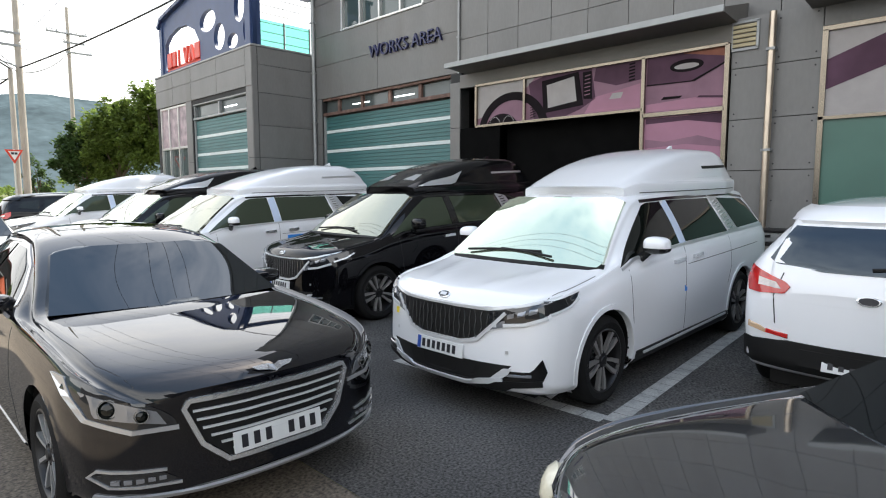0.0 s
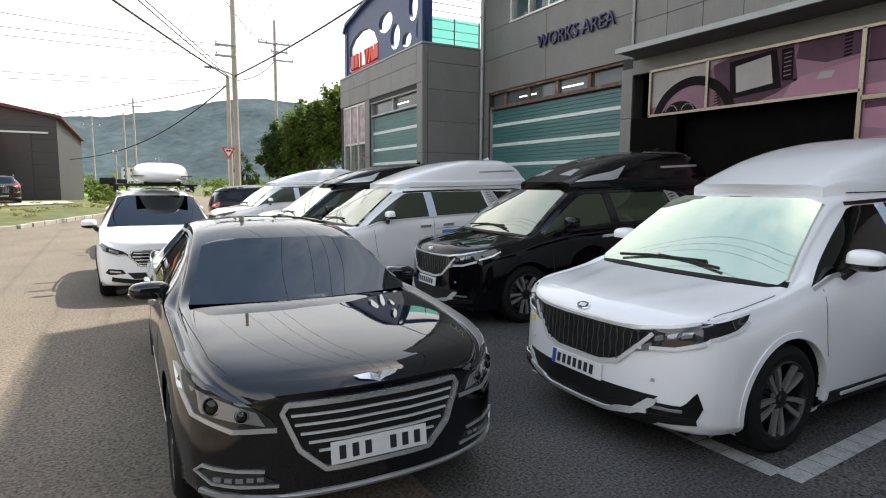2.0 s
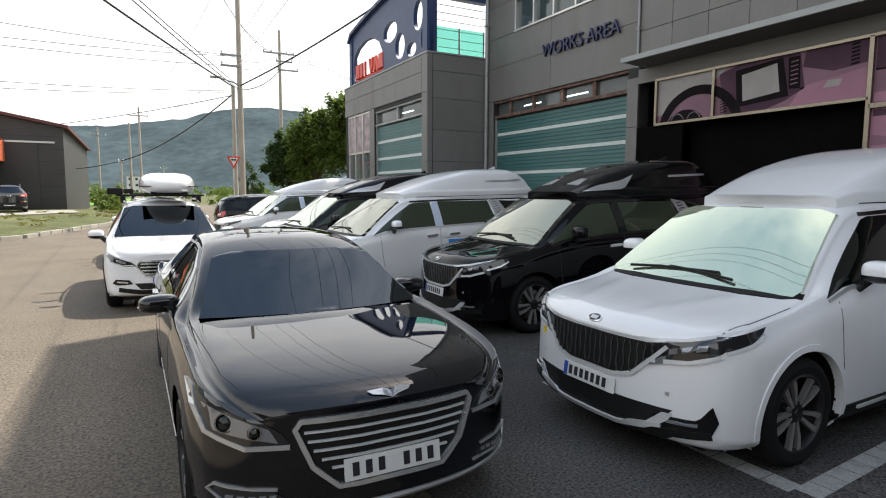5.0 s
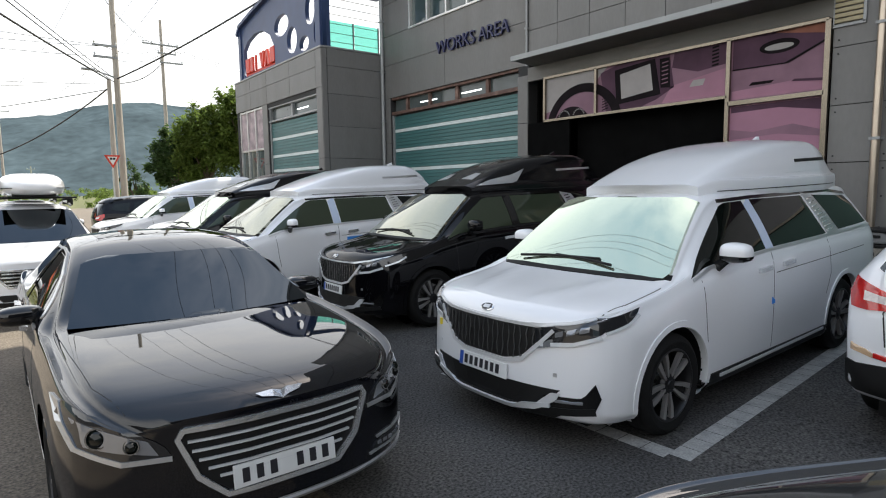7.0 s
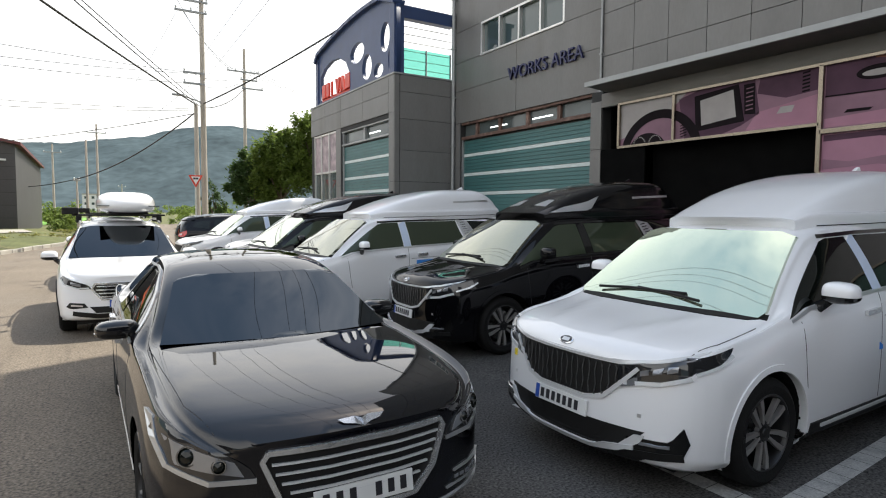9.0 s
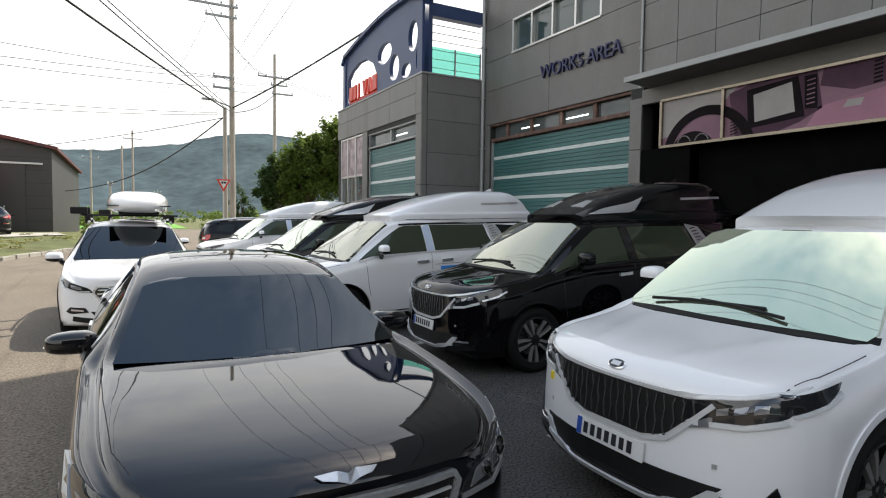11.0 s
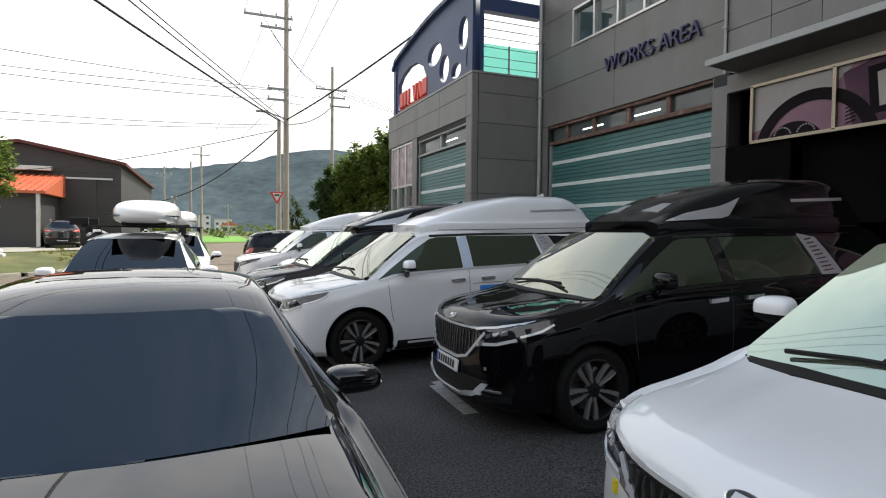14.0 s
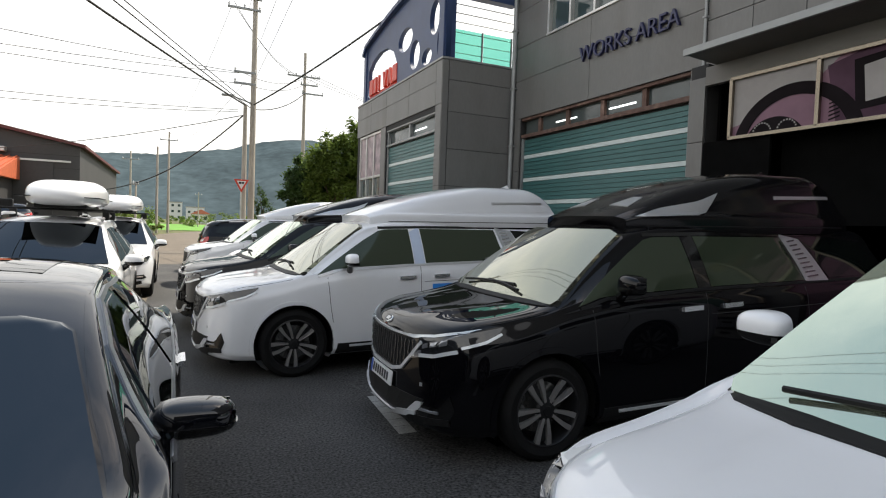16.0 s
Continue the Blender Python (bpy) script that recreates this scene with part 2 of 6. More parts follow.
def box(bm, x0, x1, y0, y1, z0, z1, bevel=0.0):
    r = bmesh.ops.create_cube(bm, size=1, matrix=Matrix.LocRotScale(((x0 + x1) / 2, (y0 + y1) / 2, (z0 + z1) / 2), None, (abs(x1 - x0), abs(y1 - y0), abs(z1 - z0))))
    if bevel:
        es = list({e for v in r["verts"] for e in v.link_edges})
        bmesh.ops.bevel(bm, geom=es, offset=bevel, segments=2, affect="EDGES", profile=0.6)
    return bm


def boxes(*rows, bevel=0.0):
    bm = bmesh.new()
    for r in rows:
        box(bm, *r, bevel=bevel)
    return bm


def tube(bm, a, b, r0, r1=None, n=10, caps=True):
    a, b = Vector(a), Vector(b)
    r1 = r0 if r1 is None else r1
    q = (b - a).to_track_quat("Z", "Y").to_matrix().to_4x4()
    bmesh.ops.create_cone(bm, cap_ends=caps, segments=n, radius1=r0, radius2=r1, depth=(b - a).length, matrix=Matrix.Translation((a + b) / 2) @ q)
    return bm


def lathe(profile, n=40, axis="Y"):
    """Turns (radius, along) points about the axis."""
    bm = bmesh.new()
    rings = []
    for r, h in profile:
        ring = []
        for k in range(n):
            a = 2 * math.pi * k / n
            c, s = r * math.cos(a), r * math.sin(a)
            ring.append(bm.verts.new((c, h, s) if axis == "Y" else (c, s, h)))
        rings.append(ring)
    for p, q in zip(rings, rings[1:]):
        for k in range(n):
            bm.faces.new((p[k], p[(k + 1) % n], q[(k + 1) % n], q[k]))
    bmesh.ops.recalc_face_normals(bm, faces=bm.faces)
    return bm


def prism(poly, h0, h1, axis="x"):
    """A polygon (u, v) drawn out between h0 and h1 along the axis; u, v are the other two in order."""
    bm = bmesh.new()
    put = {"x": lambda u, v, h: (h, u, v), "y": lambda u, v, h: (u, h, v), "z": lambda u, v, h: (u, v, h)}[axis]
    lo = [bm.verts.new(put(u, v, h0)) for u, v in poly]
    hi = [bm.verts.new(put(u, v, h1)) for u, v in poly]
    bm.faces.new(lo)
    bm.faces.new(hi)
    for i in range(len(poly)):
        j = (i + 1) % len(poly)
        bm.faces.new((lo[i], lo[j], hi[j], hi[i]))
    bmesh.ops.recalc_face_normals(bm, faces=bm.faces)
    return bm


def flat_with_holes(loops, depth, m):
    """A plate from outlines, of which the inner ones are holes, placed by m."""
    cu = bpy.data.curves.new("outline", "CURVE")
    cu.dimensions, cu.fill_mode, cu.extrude = "2D", "BOTH", depth / 2
    for loop in loops:
        s = cu.splines.new("POLY")
        s.points.add(len(loop) - 1)
        for p, (u, v) in zip(s.points, loop):
            p.co = (u, v, 0, 1)
        s.use_cyclic_u = True
    ob = new("outline", cu)
    me = bpy.data.meshes.new_from_object(ob.evaluated_get(bpy.context.evaluated_depsgraph_get()))
    bpy.data.objects.remove(ob)
    me.transform(m)
    return me


def text_mesh(words, size, depth, m, width=None):
    cu = bpy.data.curves.new("words", "FONT")
    cu.body, cu.size, cu.extrude = words, size, depth / 2
    ob = new("words", cu)
    me = bpy.data.meshes.new_from_object(ob.evaluated_get(bpy.context.evaluated_depsgraph_get()))
    bpy.data.objects.remove(ob)
    if width:
        xs = [v.co.x for v in me.vertices]
        me.transform(Matrix.Diagonal((width / (max(xs) - min(xs)), 1, 1, 1)) @ Matrix.Translation((-min(xs), 0, 0)))
    me.transform(m)
    return me


FACING_STREET = Matrix(((0, 0, -1, 0), (-1, 0, 0, 0), (0, 1, 0, 0), (0, 0, 0, 1)))   # drawn on a wall that looks towards -x


# ---- ground ----
def sheet(name, poly, z, material, label, category, kind="structure"):
    bm = bmesh.new()
    bm.faces.new([bm.verts.new((x, y, z)) for x, y in poly])
    bmesh.ops.recalc_face_normals(bm, faces=bm.faces)
    if bm.faces[:][0].normal.z < 0:
        bmesh.ops.reverse_faces(bm, faces=bm.faces)
    return tagged(part(name, bm, material), label, category, "", kind)


sheet("ground", [(-1500, -400), (1500, -400), (1500, 2500), (-1500, 2500)], -0.06, M["grass"], "green and dry grass ground of the valley floor", "ground")
sheet("road", [(-60, -60), (-2.3, -60), (-2.3, 23), (3.2, 24), (3.4, 60), (9, 78), (7, 82), (0.5, 76), (-3.2, 62), (-4.4, 45), (-4.75, 33.4), (-7.4, 24.6), (-8.8, 22.6), (-14, 21.2), (-60, 19.5)], -0.004, M["road"], "worn asphalt street, coloured pale and warm for the sunlight", "road")
SLOPE = 0.025


def rise(x):
    """The forecourt climbs a little towards the building."""
    return max(0.0, (x + 0.3) * SLOPE)


bm = bmesh.new()
edge = [[bm.verts.new((x, y, rise(x))) for y in (-60, 23)] for x in (-2.3, -0.3, 7.5, 30)]
for a, b in zip(edge, edge[1:]):
    bm.faces.new((a[0], b[0], b[1], a[1]))
bmesh.ops.recalc_face_normals(bm, faces=bm.faces)
tagged(part("pavement", bm, M["asphalt"]), "dark grey asphalt of the parking forecourt", "pavement", "", "structure")
sheet("rice_field", [(-9, 80), (4, 84), (6, 150), (-10, 150)], -0.02, M["paddy"], "bright green rice field beside the road", "field")

# parking lines, with worn joints
def line_mark(label, x0, y0, x1, y1, w=0.15):
    d = Vector((x1 - x0, y1 - y0, 0))
    n = Vector((-d.y, d.x, 0)).normalized() * w / 2
    bm = bmesh.new()
    steps = max(2, int(d.length / 0.17))
    for k in range(steps):
        a, b = Vector((x0, y0, 0)) + d * (k / steps), Vector((x0, y0, 0)) + d * ((k + 0.965) / steps)
        bm.faces.new([bm.verts.new(p + Vector((0, 0, rise(p.x) + 0.005))) for p in (a - n, b - n, b + n, a + n)])
    bmesh.ops.recalc_face_normals(bm, faces=bm.faces)
    tagged(part("parking_line", bm, M["lane_paint"]), label, "road marking", "parking lines", "structure")


line_mark("worn white painted line between parking bays", -0.28, -0.22, 6.0, 0.1)
line_mark("worn white painted front edge of a parking bay", -0.28, -0.15, -0.34, 2.2)
line_mark("worn white painted line between parking bays", 0.0, 5.72, 6.0, 5.95)
line_mark("worn white painted front edge of a parking bay", 0.0, 5.66, -0.06, 4.6)

# unseen plain walls, added to close the place and darken reflections in the cars
tagged(part("wall_south", boxes((-9, 6.8, -14.5, -14.2, -0.05, 8.0)), M["ware"]), "plain dark grey wall added unseen behind the camera", "wall", "", "structure")
tagged(part("wall_west", boxes((-24.3, -24, -22.3, 10, -0.05, 4.0)), M["ware"]), "plain dark grey wall added unseen across the street", "wall", "", "structure")

# raised verge and kerb on the far side of the street
KERB = [(-60, 19.5), (-14, 21.2), (-8.8, 22.6), (-7.4, 24.6), (-4.75, 33.4), (-4.4, 45)]
bm = bmesh.new()
near = [bm.verts.new((x, y, 0.12)) for x, y in KERB]
far = [bm.verts.new((x - 1.5, y + 6 if y < 30 else y, 0.35)) for x, y in KERB]
back = [bm.verts.new((x, y, 0.5)) for x, y in ((-60, 46), (-24, 46), (-16, 46), (-11, 46), (-8, 46), (-6.2, 46))]
for p, q in ((near, far), (far, back)):
    for i in range(5):
        bm.faces.new((p[i], p[i + 1], q[i + 1], q[i]))
bmesh.ops.recalc_face_normals(bm, faces=bm.faces)
verge = tagged(part("verge", bm, M["grass"]), "weedy grass bank with dry patches", "verge", "", "structure")
kerb = thing("kerb", "weathered concrete kerb stones along the grass bank", "kerb", kind="structure")
random.seed(4)
for (x0, y0), (x1, y1) in zip(KERB[1:], KERB[2:]):
    L = math.hypot(x1 - x0, y1 - y0)
    for k in range(int(L / 1.0)):
        f = (k + 0.5) / int(L / 1.0)
        ob = part("kerb_stone", boxes((-0.47, 0.47, -0.09, 0.09, -0.06, 0.15 + random.uniform(-0.015, 0.015)), bevel=0.02), M["concrete"], kerb)
        ob.matrix_world = pose(x0 + (x1 - x0) * f, y0 + (y1 - y0) * f, 0, 0, 0, math.degrees(math.atan2(y1 - y0, x1 - x0)) + random.uniform(-2, 2))
bm = bmesh.new()
for q in ([(-60, 33, 0.36), (-13, 33.5, 0.36), (-6.5, 40, 0.42), (-7.2, 43, 0.48), (-14, 41, 0.46), (-60, 40, 0.46)],):
    bm.faces.new([bm.verts.new((x, y, z + 0.06)) for x, y, z in q])
bmesh.ops.recalc_face_normals(bm, faces=bm.faces)
tagged(part("driveway", bm, M["concrete"]), "pale concrete driveway to the warehouse", "driveway", "", "structure")

# ---- main building ----
FX, LX, AX, AY = 6.85, 6.38, 4.63, 14.65     # upper wall, lower shop wall, annexe front, annexe side
TOP, SOUTH = 14.6, -14.0
main = thing("wall_main", "grey metal panel clad workshop building with roller shutter bays", "building", kind="structure")
part("wall", boxes(
    (FX + 0.02, FX + 0.3, 7.95, 14.6, 4.75, 6.72), (FX + 0.02, FX + 0.3, SOUTH, 14.6, 7.72, TOP),
    (FX + 0.02, FX + 0.3, 13.08, 14.6, 6.72, 7.72), (FX + 0.02, FX + 0.3, SOUTH, 9.35, 6.72, 7.72),
    (FX + 0.02, FX + 0.3, SOUTH, 7.95, 4.62, 6.72), (FX + 0.02, FX + 0.3, 14.22, 14.6, 0, 4.75), (FX + 0.02, FX + 0.3, 7.9, 8.33, 0, 4.75),
    (LX + 0.02, LX + 0.3, -0.02, 1.30, 0, 4.62), (LX + 0.02, LX + 0.3, SOUTH, -6.0, 0, 4.62), (LX + 0.02, LX + 0.3, -6.0, -0.02, 4.25, 4.62),
    (LX + 0.02, FX + 0.02, 7.55, 7.9, 0, 4.62), (LX + 0.3, FX + 0.3, SOUTH, 7.9, 4.5, 4.62)), M["joint"], main)
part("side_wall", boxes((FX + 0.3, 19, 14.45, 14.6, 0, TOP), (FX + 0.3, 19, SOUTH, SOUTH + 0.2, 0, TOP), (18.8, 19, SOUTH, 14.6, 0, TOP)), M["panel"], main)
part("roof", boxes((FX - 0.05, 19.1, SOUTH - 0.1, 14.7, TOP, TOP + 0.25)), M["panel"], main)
# unseen blocks added above the roof, sized to shade the forecourt and street
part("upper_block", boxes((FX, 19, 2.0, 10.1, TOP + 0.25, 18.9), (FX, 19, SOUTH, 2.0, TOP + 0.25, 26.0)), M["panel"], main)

panel_me = mesh_of(boxes((-0.5, 0.5, -0.5, 0.5, -0.5, 0.5)), "panel", M["panel"])


def panels(parent, axis, at, us, zs, name="panel", gap=0.014, depth=0.03, me=panel_me):
    """Cladding panels on a wall: axis x looks towards -x, axis y towards -y."""
    for u0, u1 in zip(us, us[1:]):
        for z0, z1 in zip(zs, zs[1:]):
            ob = new(name, me)
            c, d = (u0 + u1) / 2, abs(u1 - u0) - gap
            ob.location = (at, c, (z0 + z1) / 2) if axis == "x" else (c, at, (z0 + z1) / 2)
            ob.scale = (depth, d, z1 - z0 - gap) if axis == "x" else (d, depth, z1 - z0 - gap)
            ob.parent = parent


def steps(a, b, n):
    return [a + (b - a) * k / n for k in range(n + 1)]


panels(main, "x", FX, [8.05, 11.3, 14.6], [4.75, 5.80])
panels(main, "x", FX, [8.05, 11.3, 14.6], [5.80, 6.72])
panels(main, "x", FX, [13.08, 14.6], [6.72, 7.72])
panels(main, "x", FX, [8.05, 9.35], [6.72, 7.72])
panels(main, "x", FX, [8.05, 11.3, 14.6], [7.72, 8.8, 9.9, 11.0, 12.2, 13.4, TOP])
panels(main, "x", FX, steps(8.0, -0.2, 9), [4.62, 5.55, 6.55, 7.7, 8.8, 9.9, 11.0, 12.2, 13.4, TOP])
panels(main, "x", FX, steps(-0.2, SOUTH, 9), [4.62, 5.55, 6.55, 7.7, 8.8, 11.0, 13.4, TOP])
panels(main, "x", FX, [7.92, 8.33], [0, 1.1, 2.2, 3.3, 4.75])
panels(main, "x", FX, [14.22, 14.6], [0, 1.1, 2.2, 3.3, 4.75])
panels(main, "x", LX, [-0.02, 0.66, 1.30], [0, 1.05, 2.1, 2.95, 3.8, 4.62])
panels(main, "x", LX, steps(-6.0, SOUTH, 6), [0, 1.05, 2.1, 2.95, 3.8, 4.62])
panels(main, "x", LX, steps(-0.02, -6.0, 4), [4.25, 4.62])
panels(main, "x", LX, [7.56, 7.9], [0, 1.1, 2.2, 3.3, 4.4])
# rivets on the pier beside the poster
bm = bmesh.new()
for y in (0.06, 0.58, 0.74, 1.22):
    for z in (1.15, 1.6, 2.0, 2.2, 2.85, 3.05, 3.7, 3.9, 4.5):
        tube(bm, (LX - 0.014, y, z), (LX - 0.024, y, z), 0.014, n=6)
part("rivet", bm, M["joint"], main)


def roller_shutter(name, x, y0, y1, ztop, bands, label):
    """Teal slats with pale bands, in side rails."""
    sh = thing(name, label, "roller shutter", "roller shutters")
    slat = mesh_of(boxes((-0.012, 0.012, -0.5, 0.5, -0.5, 0.5), bevel=0.0), "slat", M["teal"])
    band = mesh_of(boxes((-0.016, 0.016, -0.5, 0.5, -0.5, 0.5)), "slat", M["band"])
    z = 0.06
    h = 0.105
    while z + h < ztop:
        mid = z + h / 2
        pale = any(abs(mid - b) < h / 2 for b in bands)
        ob = new("slat", band if pale else slat)
        ob.parent = sh
        ob.location, ob.scale = (x, (y0 + y1) / 2, mid), (1, y1 - y0 - 0.1, h - 0.008)
        ob.rotation_euler = (0, radians(6), 0)
        z += h
    part("backing", boxes((x + 0.03, x + 0.05, y0, y1, 0.02, ztop)), M["joint"], sh)
    for y in (y0, y1):
        part("side_rail", boxes((x - 0.06, x + 0.05, y - 0.05, y + 0.05, 0, ztop), bevel=0.008), M["frame_grey"], sh)
    part("bottom_bar", boxes((x - 0.03, x + 0.03, y0 + 0.06, y1 - 0.06, 0.0, 0.06)), M["frame_grey"], sh)
    return sh


roller_shutter("roller_shutter", FX + 0.12, 8.36, 14.18, 4.2, (0.55, 1.2, 1.8, 2.43, 3.05, 3.66), "closed teal roller shutter with pale bands in the workshop wall")
# strip window above the shutter
strip = thing("window_1", "rusty framed strip window with lit tubes behind, over a shutter", "window", kind="structure")
part("pane", boxes((FX + 0.16, FX + 0.17, 8.4, 14.15, 4.3, 4.72)), M["stripglass"], strip)
for z0, z1 in ((4.2, 4.3), (4.68, 4.75)):
    part("window_frame", boxes((FX + 0.03, FX + 0.2, 8.36, 14.2, z0, z1), bevel=0.01), M["rust"], strip)
for y in (9.6, 10.9, 12.2, 13.4):
    part("mullion", boxes((FX + 0.08, FX + 0.2, y - 0.06, y + 0.06, 4.3, 4.68), bevel=0.01), M["rust"], strip)
for y in (9.9, 11.9):
    part("lamp_tube", boxes((FX + 0.145, FX + 0.158, y, y + 0.85, 4.44, 4.48), bevel=0.006), M["tube"], strip, "lit fluorescent tube")

win = thing("window_2", "aluminium framed row of four dark glass panes", "window", kind="structure")
ys = [9.38, 10.3, 11.22, 12.14, 13.05]
for a, b in zip(ys, ys[1:]):
    part("pane", boxes((FX + 0.09, FX + 0.1, a, b, 6.75, 7.7)), M["winglass"], win)
part("window_sill", boxes((FX - 0.05, FX + 0.15, 9.35, 13.08, 6.70, 6.76), bevel=0.008), M["alu"], win)
part("window_head", boxes((FX - 0.02, FX + 0.15, 9.35, 13.08, 7.66, 7.73), bevel=0.008), M["alu"], win)
for y in ys:
    part("mullion", boxes((FX - 0.02, FX + 0.14, y - 0.035, y + 0.035, 6.76, 7.66), bevel=0.006), M["alu"], win)

words = new("wall_lettering", text_mesh("WORKS AREA", 0.50, 0.06, Matrix.Translation((FX - 0.06, 11.62, 5.66)) @ FACING_STREET, 3.02))
words.data.materials.append(M["navy"])
tagged(words, "raised navy blue capital letters on the grey wall", "lettering")

# canopy over the shop front
canopy = thing("canopy", "weathered grey sheet metal canopy over the garage bay", "canopy", kind="structure")
part("canopy_slab", prism([(5.66, 4.60), (5.66, 4.66), (FX, 4.98), (FX, 4.52)], 1.22, 7.36, "y"), M["canopy"], canopy)
part("canopy_edge", boxes((5.62, 5.67, 1.2, 7.38, 4.58, 4.69), bevel=0.008), M["frame_grey"], canopy)
part("canopy_slab", prism([(5.66, 4.60), (5.66, 4.66), (FX, 4.98), (FX, 4.52)], -6.2, 0.15, "y"), M["canopy"], canopy)
part("canopy_edge", boxes((5.62, 5.67, -6.22, 0.17, 4.58, 4.69), bevel=0.008), M["frame_grey"], canopy)

# shop front: big printed posters in metal frames over a dark open bay
front = thing("shop_front", "garage front with framed interior-photo posters over a dark bay", "shop front", kind="structure")
part("fascia", boxes((LX - 0.02, LX + 0.1, 1.30, 7.56, 4.24, 4.55)), M["fasciagrey"], front)
# lining and sheets painted near-black in place of the bay's unlit interior
part("bay_lining", boxes((LX + 0.3, 12, 7.5, 7.56, 0, 4.6), (LX + 0.3, 12, 2.75, 2.82, 0, 4.6), (12, 12.1, 2.75, 7.56, 0, 4.6), (LX + 0.3, 12, 2.75, 7.56, 4.4, 4.5)), M["shaded_room"], front)
part("black_board", boxes((LX - 0.03, LX + 0.02, 6.3, 7.54, 0.05, 3.27), (LX + 0.25, LX + 0.3, 2.85, 6.3, 1.9, 3.27), bevel=0.006), M["bay_shade"], front)
PZ0, PZ1, PX = 3.28, 4.23, LX - 0.04
for (y0, y1, z0, z1) in ((2.83, 7.02, PZ0 - 0.03, PZ0 + 0.03), (1.34, 7.02, PZ1 - 0.03, PZ1 + 0.03), (6.97, 7.03, PZ0, PZ1), (5.56, 5.62, PZ0, PZ1), (2.80, 2.87, 0.3, PZ1), (1.31, 1.39, 0.3, PZ1), (1.36, 2.83, 3.12, 3.2), (1.36, 2.83, 0.24, 0.3)):
    part("poster_frame", boxes((PX - 0.04, PX + 0.05, y0, y1, z0, z1), bevel=0.008), M["gold_frame"], front)

mauve = mat("mauve_print", (0.225, 0.125, 0.170), 0.4, vary=0.3, scale=1.2, spec=0.2)
mauve_d = mat("dark_plum_print", (0.085, 0.045, 0.070), 0.55, vary=0.3, scale=1.5, spec=0.1)
pink = mat("pink_print", (0.36, 0.18, 0.25), 0.4, vary=0.2, scale=1.0, spec=0.2)
pale_p = mat("pale_print", (0.30, 0.28, 0.275), 0.35, vary=0.1)
ink_p = mat("black_print", (0.012, 0.009, 0.011), 0.6, vary=0.3, scale=3, spec=0.06)
poster = thing("poster", "printed photograph of a mauve car interior behind framed panels", "poster")


def print_shape(poly, layer, material, name="print_area"):
    bm = bmesh.new()
    bm.faces.new([bm.verts.new((PX + 0.02 - 0.003 * layer, y, z)) for y, z in poly])
    bmesh.ops.recalc_face_normals(bm, faces=bm.faces)
    part(name, bm, material, poster)


def arc(cy, cz, ry, rz, a0, a1, n=24):
    return [(cy + ry * math.cos(radians(a0 + (a1 - a0) * k / n)), cz + rz * math.sin(radians(a0 + (a1 - a0) * k / n))) for k in range(n + 1)]


print_shape([(7.0, PZ0), (7.0, PZ1), (1.35, PZ1), (1.35, PZ0 - 0.1), (2.83, PZ0 - 0.1), (2.83, PZ0)], 0, mauve)
print_shape([(2.83, 0.3), (2.83, PZ0 - 0.1), (1.35, PZ0 - 0.1), (1.35, 0.3)], 0, pink)
print_shape([(7.0, 3.45), (7.0, PZ1), (5.3, PZ1), (5.7, 3.9), (6.3, 3.75), (6.75, 3.5)], 1, pale_p)
ring = arc(5.95, 3.05, 1.0, 0.92, 8, 172) + arc(5.95, 3.05, 0.80, 0.74, 172, 8)
print_shape([(y, max(z, PZ0)) for y, z in ring], 3, ink_p, "steering_wheel_print")
print_shape([(y, max(z, PZ0)) for y, z in arc(6.25, 3.1, 0.5, 0.42, 0, 180)], 2, ink_p)
print_shape([(5.35, 3.3), (5.5, 4.1), (5.1, 4.2), (3.95, 4.2), (3.85, 3.6), (4.2, 3.42), (4.6, 3.3)], 1, mauve_d)
print_shape([(4.98, 3.52), (5.02, 4.0), (4.35, 4.1), (4.28, 3.6)], 3, pale_p, "screen_print")
print_shape([(5.1, 3.42), (5.15, 4.1), (4.25, 4.18), (4.12, 3.5)], 2, ink_p)
print_shape([(4.12, 3.62), (4.15, 4.15), (3.95, 4.15), (3.92, 3.6)], 3, ink_p)
print_shape([(3.9, 3.95), (3.85, PZ1), (2.9, PZ1), (2.9, 3.85), (3.4, 3.80)], 1, mauve_d)
print_shape([(4.1, 3.32), (3.9, 3.62), (2.9, 3.78), (2.9, 3.32)], 1, pink)
print_shape([(3.55, 3.55), (3.48, 3.66), (3.25, 3.66), (3.3, 3.55)], 2, pale_p)
print_shape([(2.78, 3.72), (2.78, PZ1), (1.4, PZ1), (1.4, 3.95), (1.9, 3.70)], 1, mauve_d)
print_shape(arc(2.05, 3.98, 0.30, 0.11, 0, 360), 2, ink_p, "handle_print")
print_shape(arc(2.05, 3.97, 0.22, 0.05, 0, 360), 3, pale_p, "handle_print")
brick_p = mat("terracotta_print", (0.24, 0.10, 0.07), 0.5, vary=0.3, scale=3, spec=0.1)
print_shape([(2.1, 4.19), (2.1, 4.215), (1.4, 4.215), (1.4, 4.05)], 2, brick_p)
print_shape([(2.78, 3.70), (2.78, 3.725), (1.95, 3.705), (1.4, 3.955), (1.4, 3.92), (1.9, 3.685)], 3, ink_p)
print_shape([(2.5, 3.42), (2.45, 3.47), (2.1, 3.46), (2.15, 3.42)], 3, ink_p)
print_shape([(1.85, 3.40), (1.80, 3.43), (1.4, 3.39), (1.4, 3.35)], 3, mauve_d)
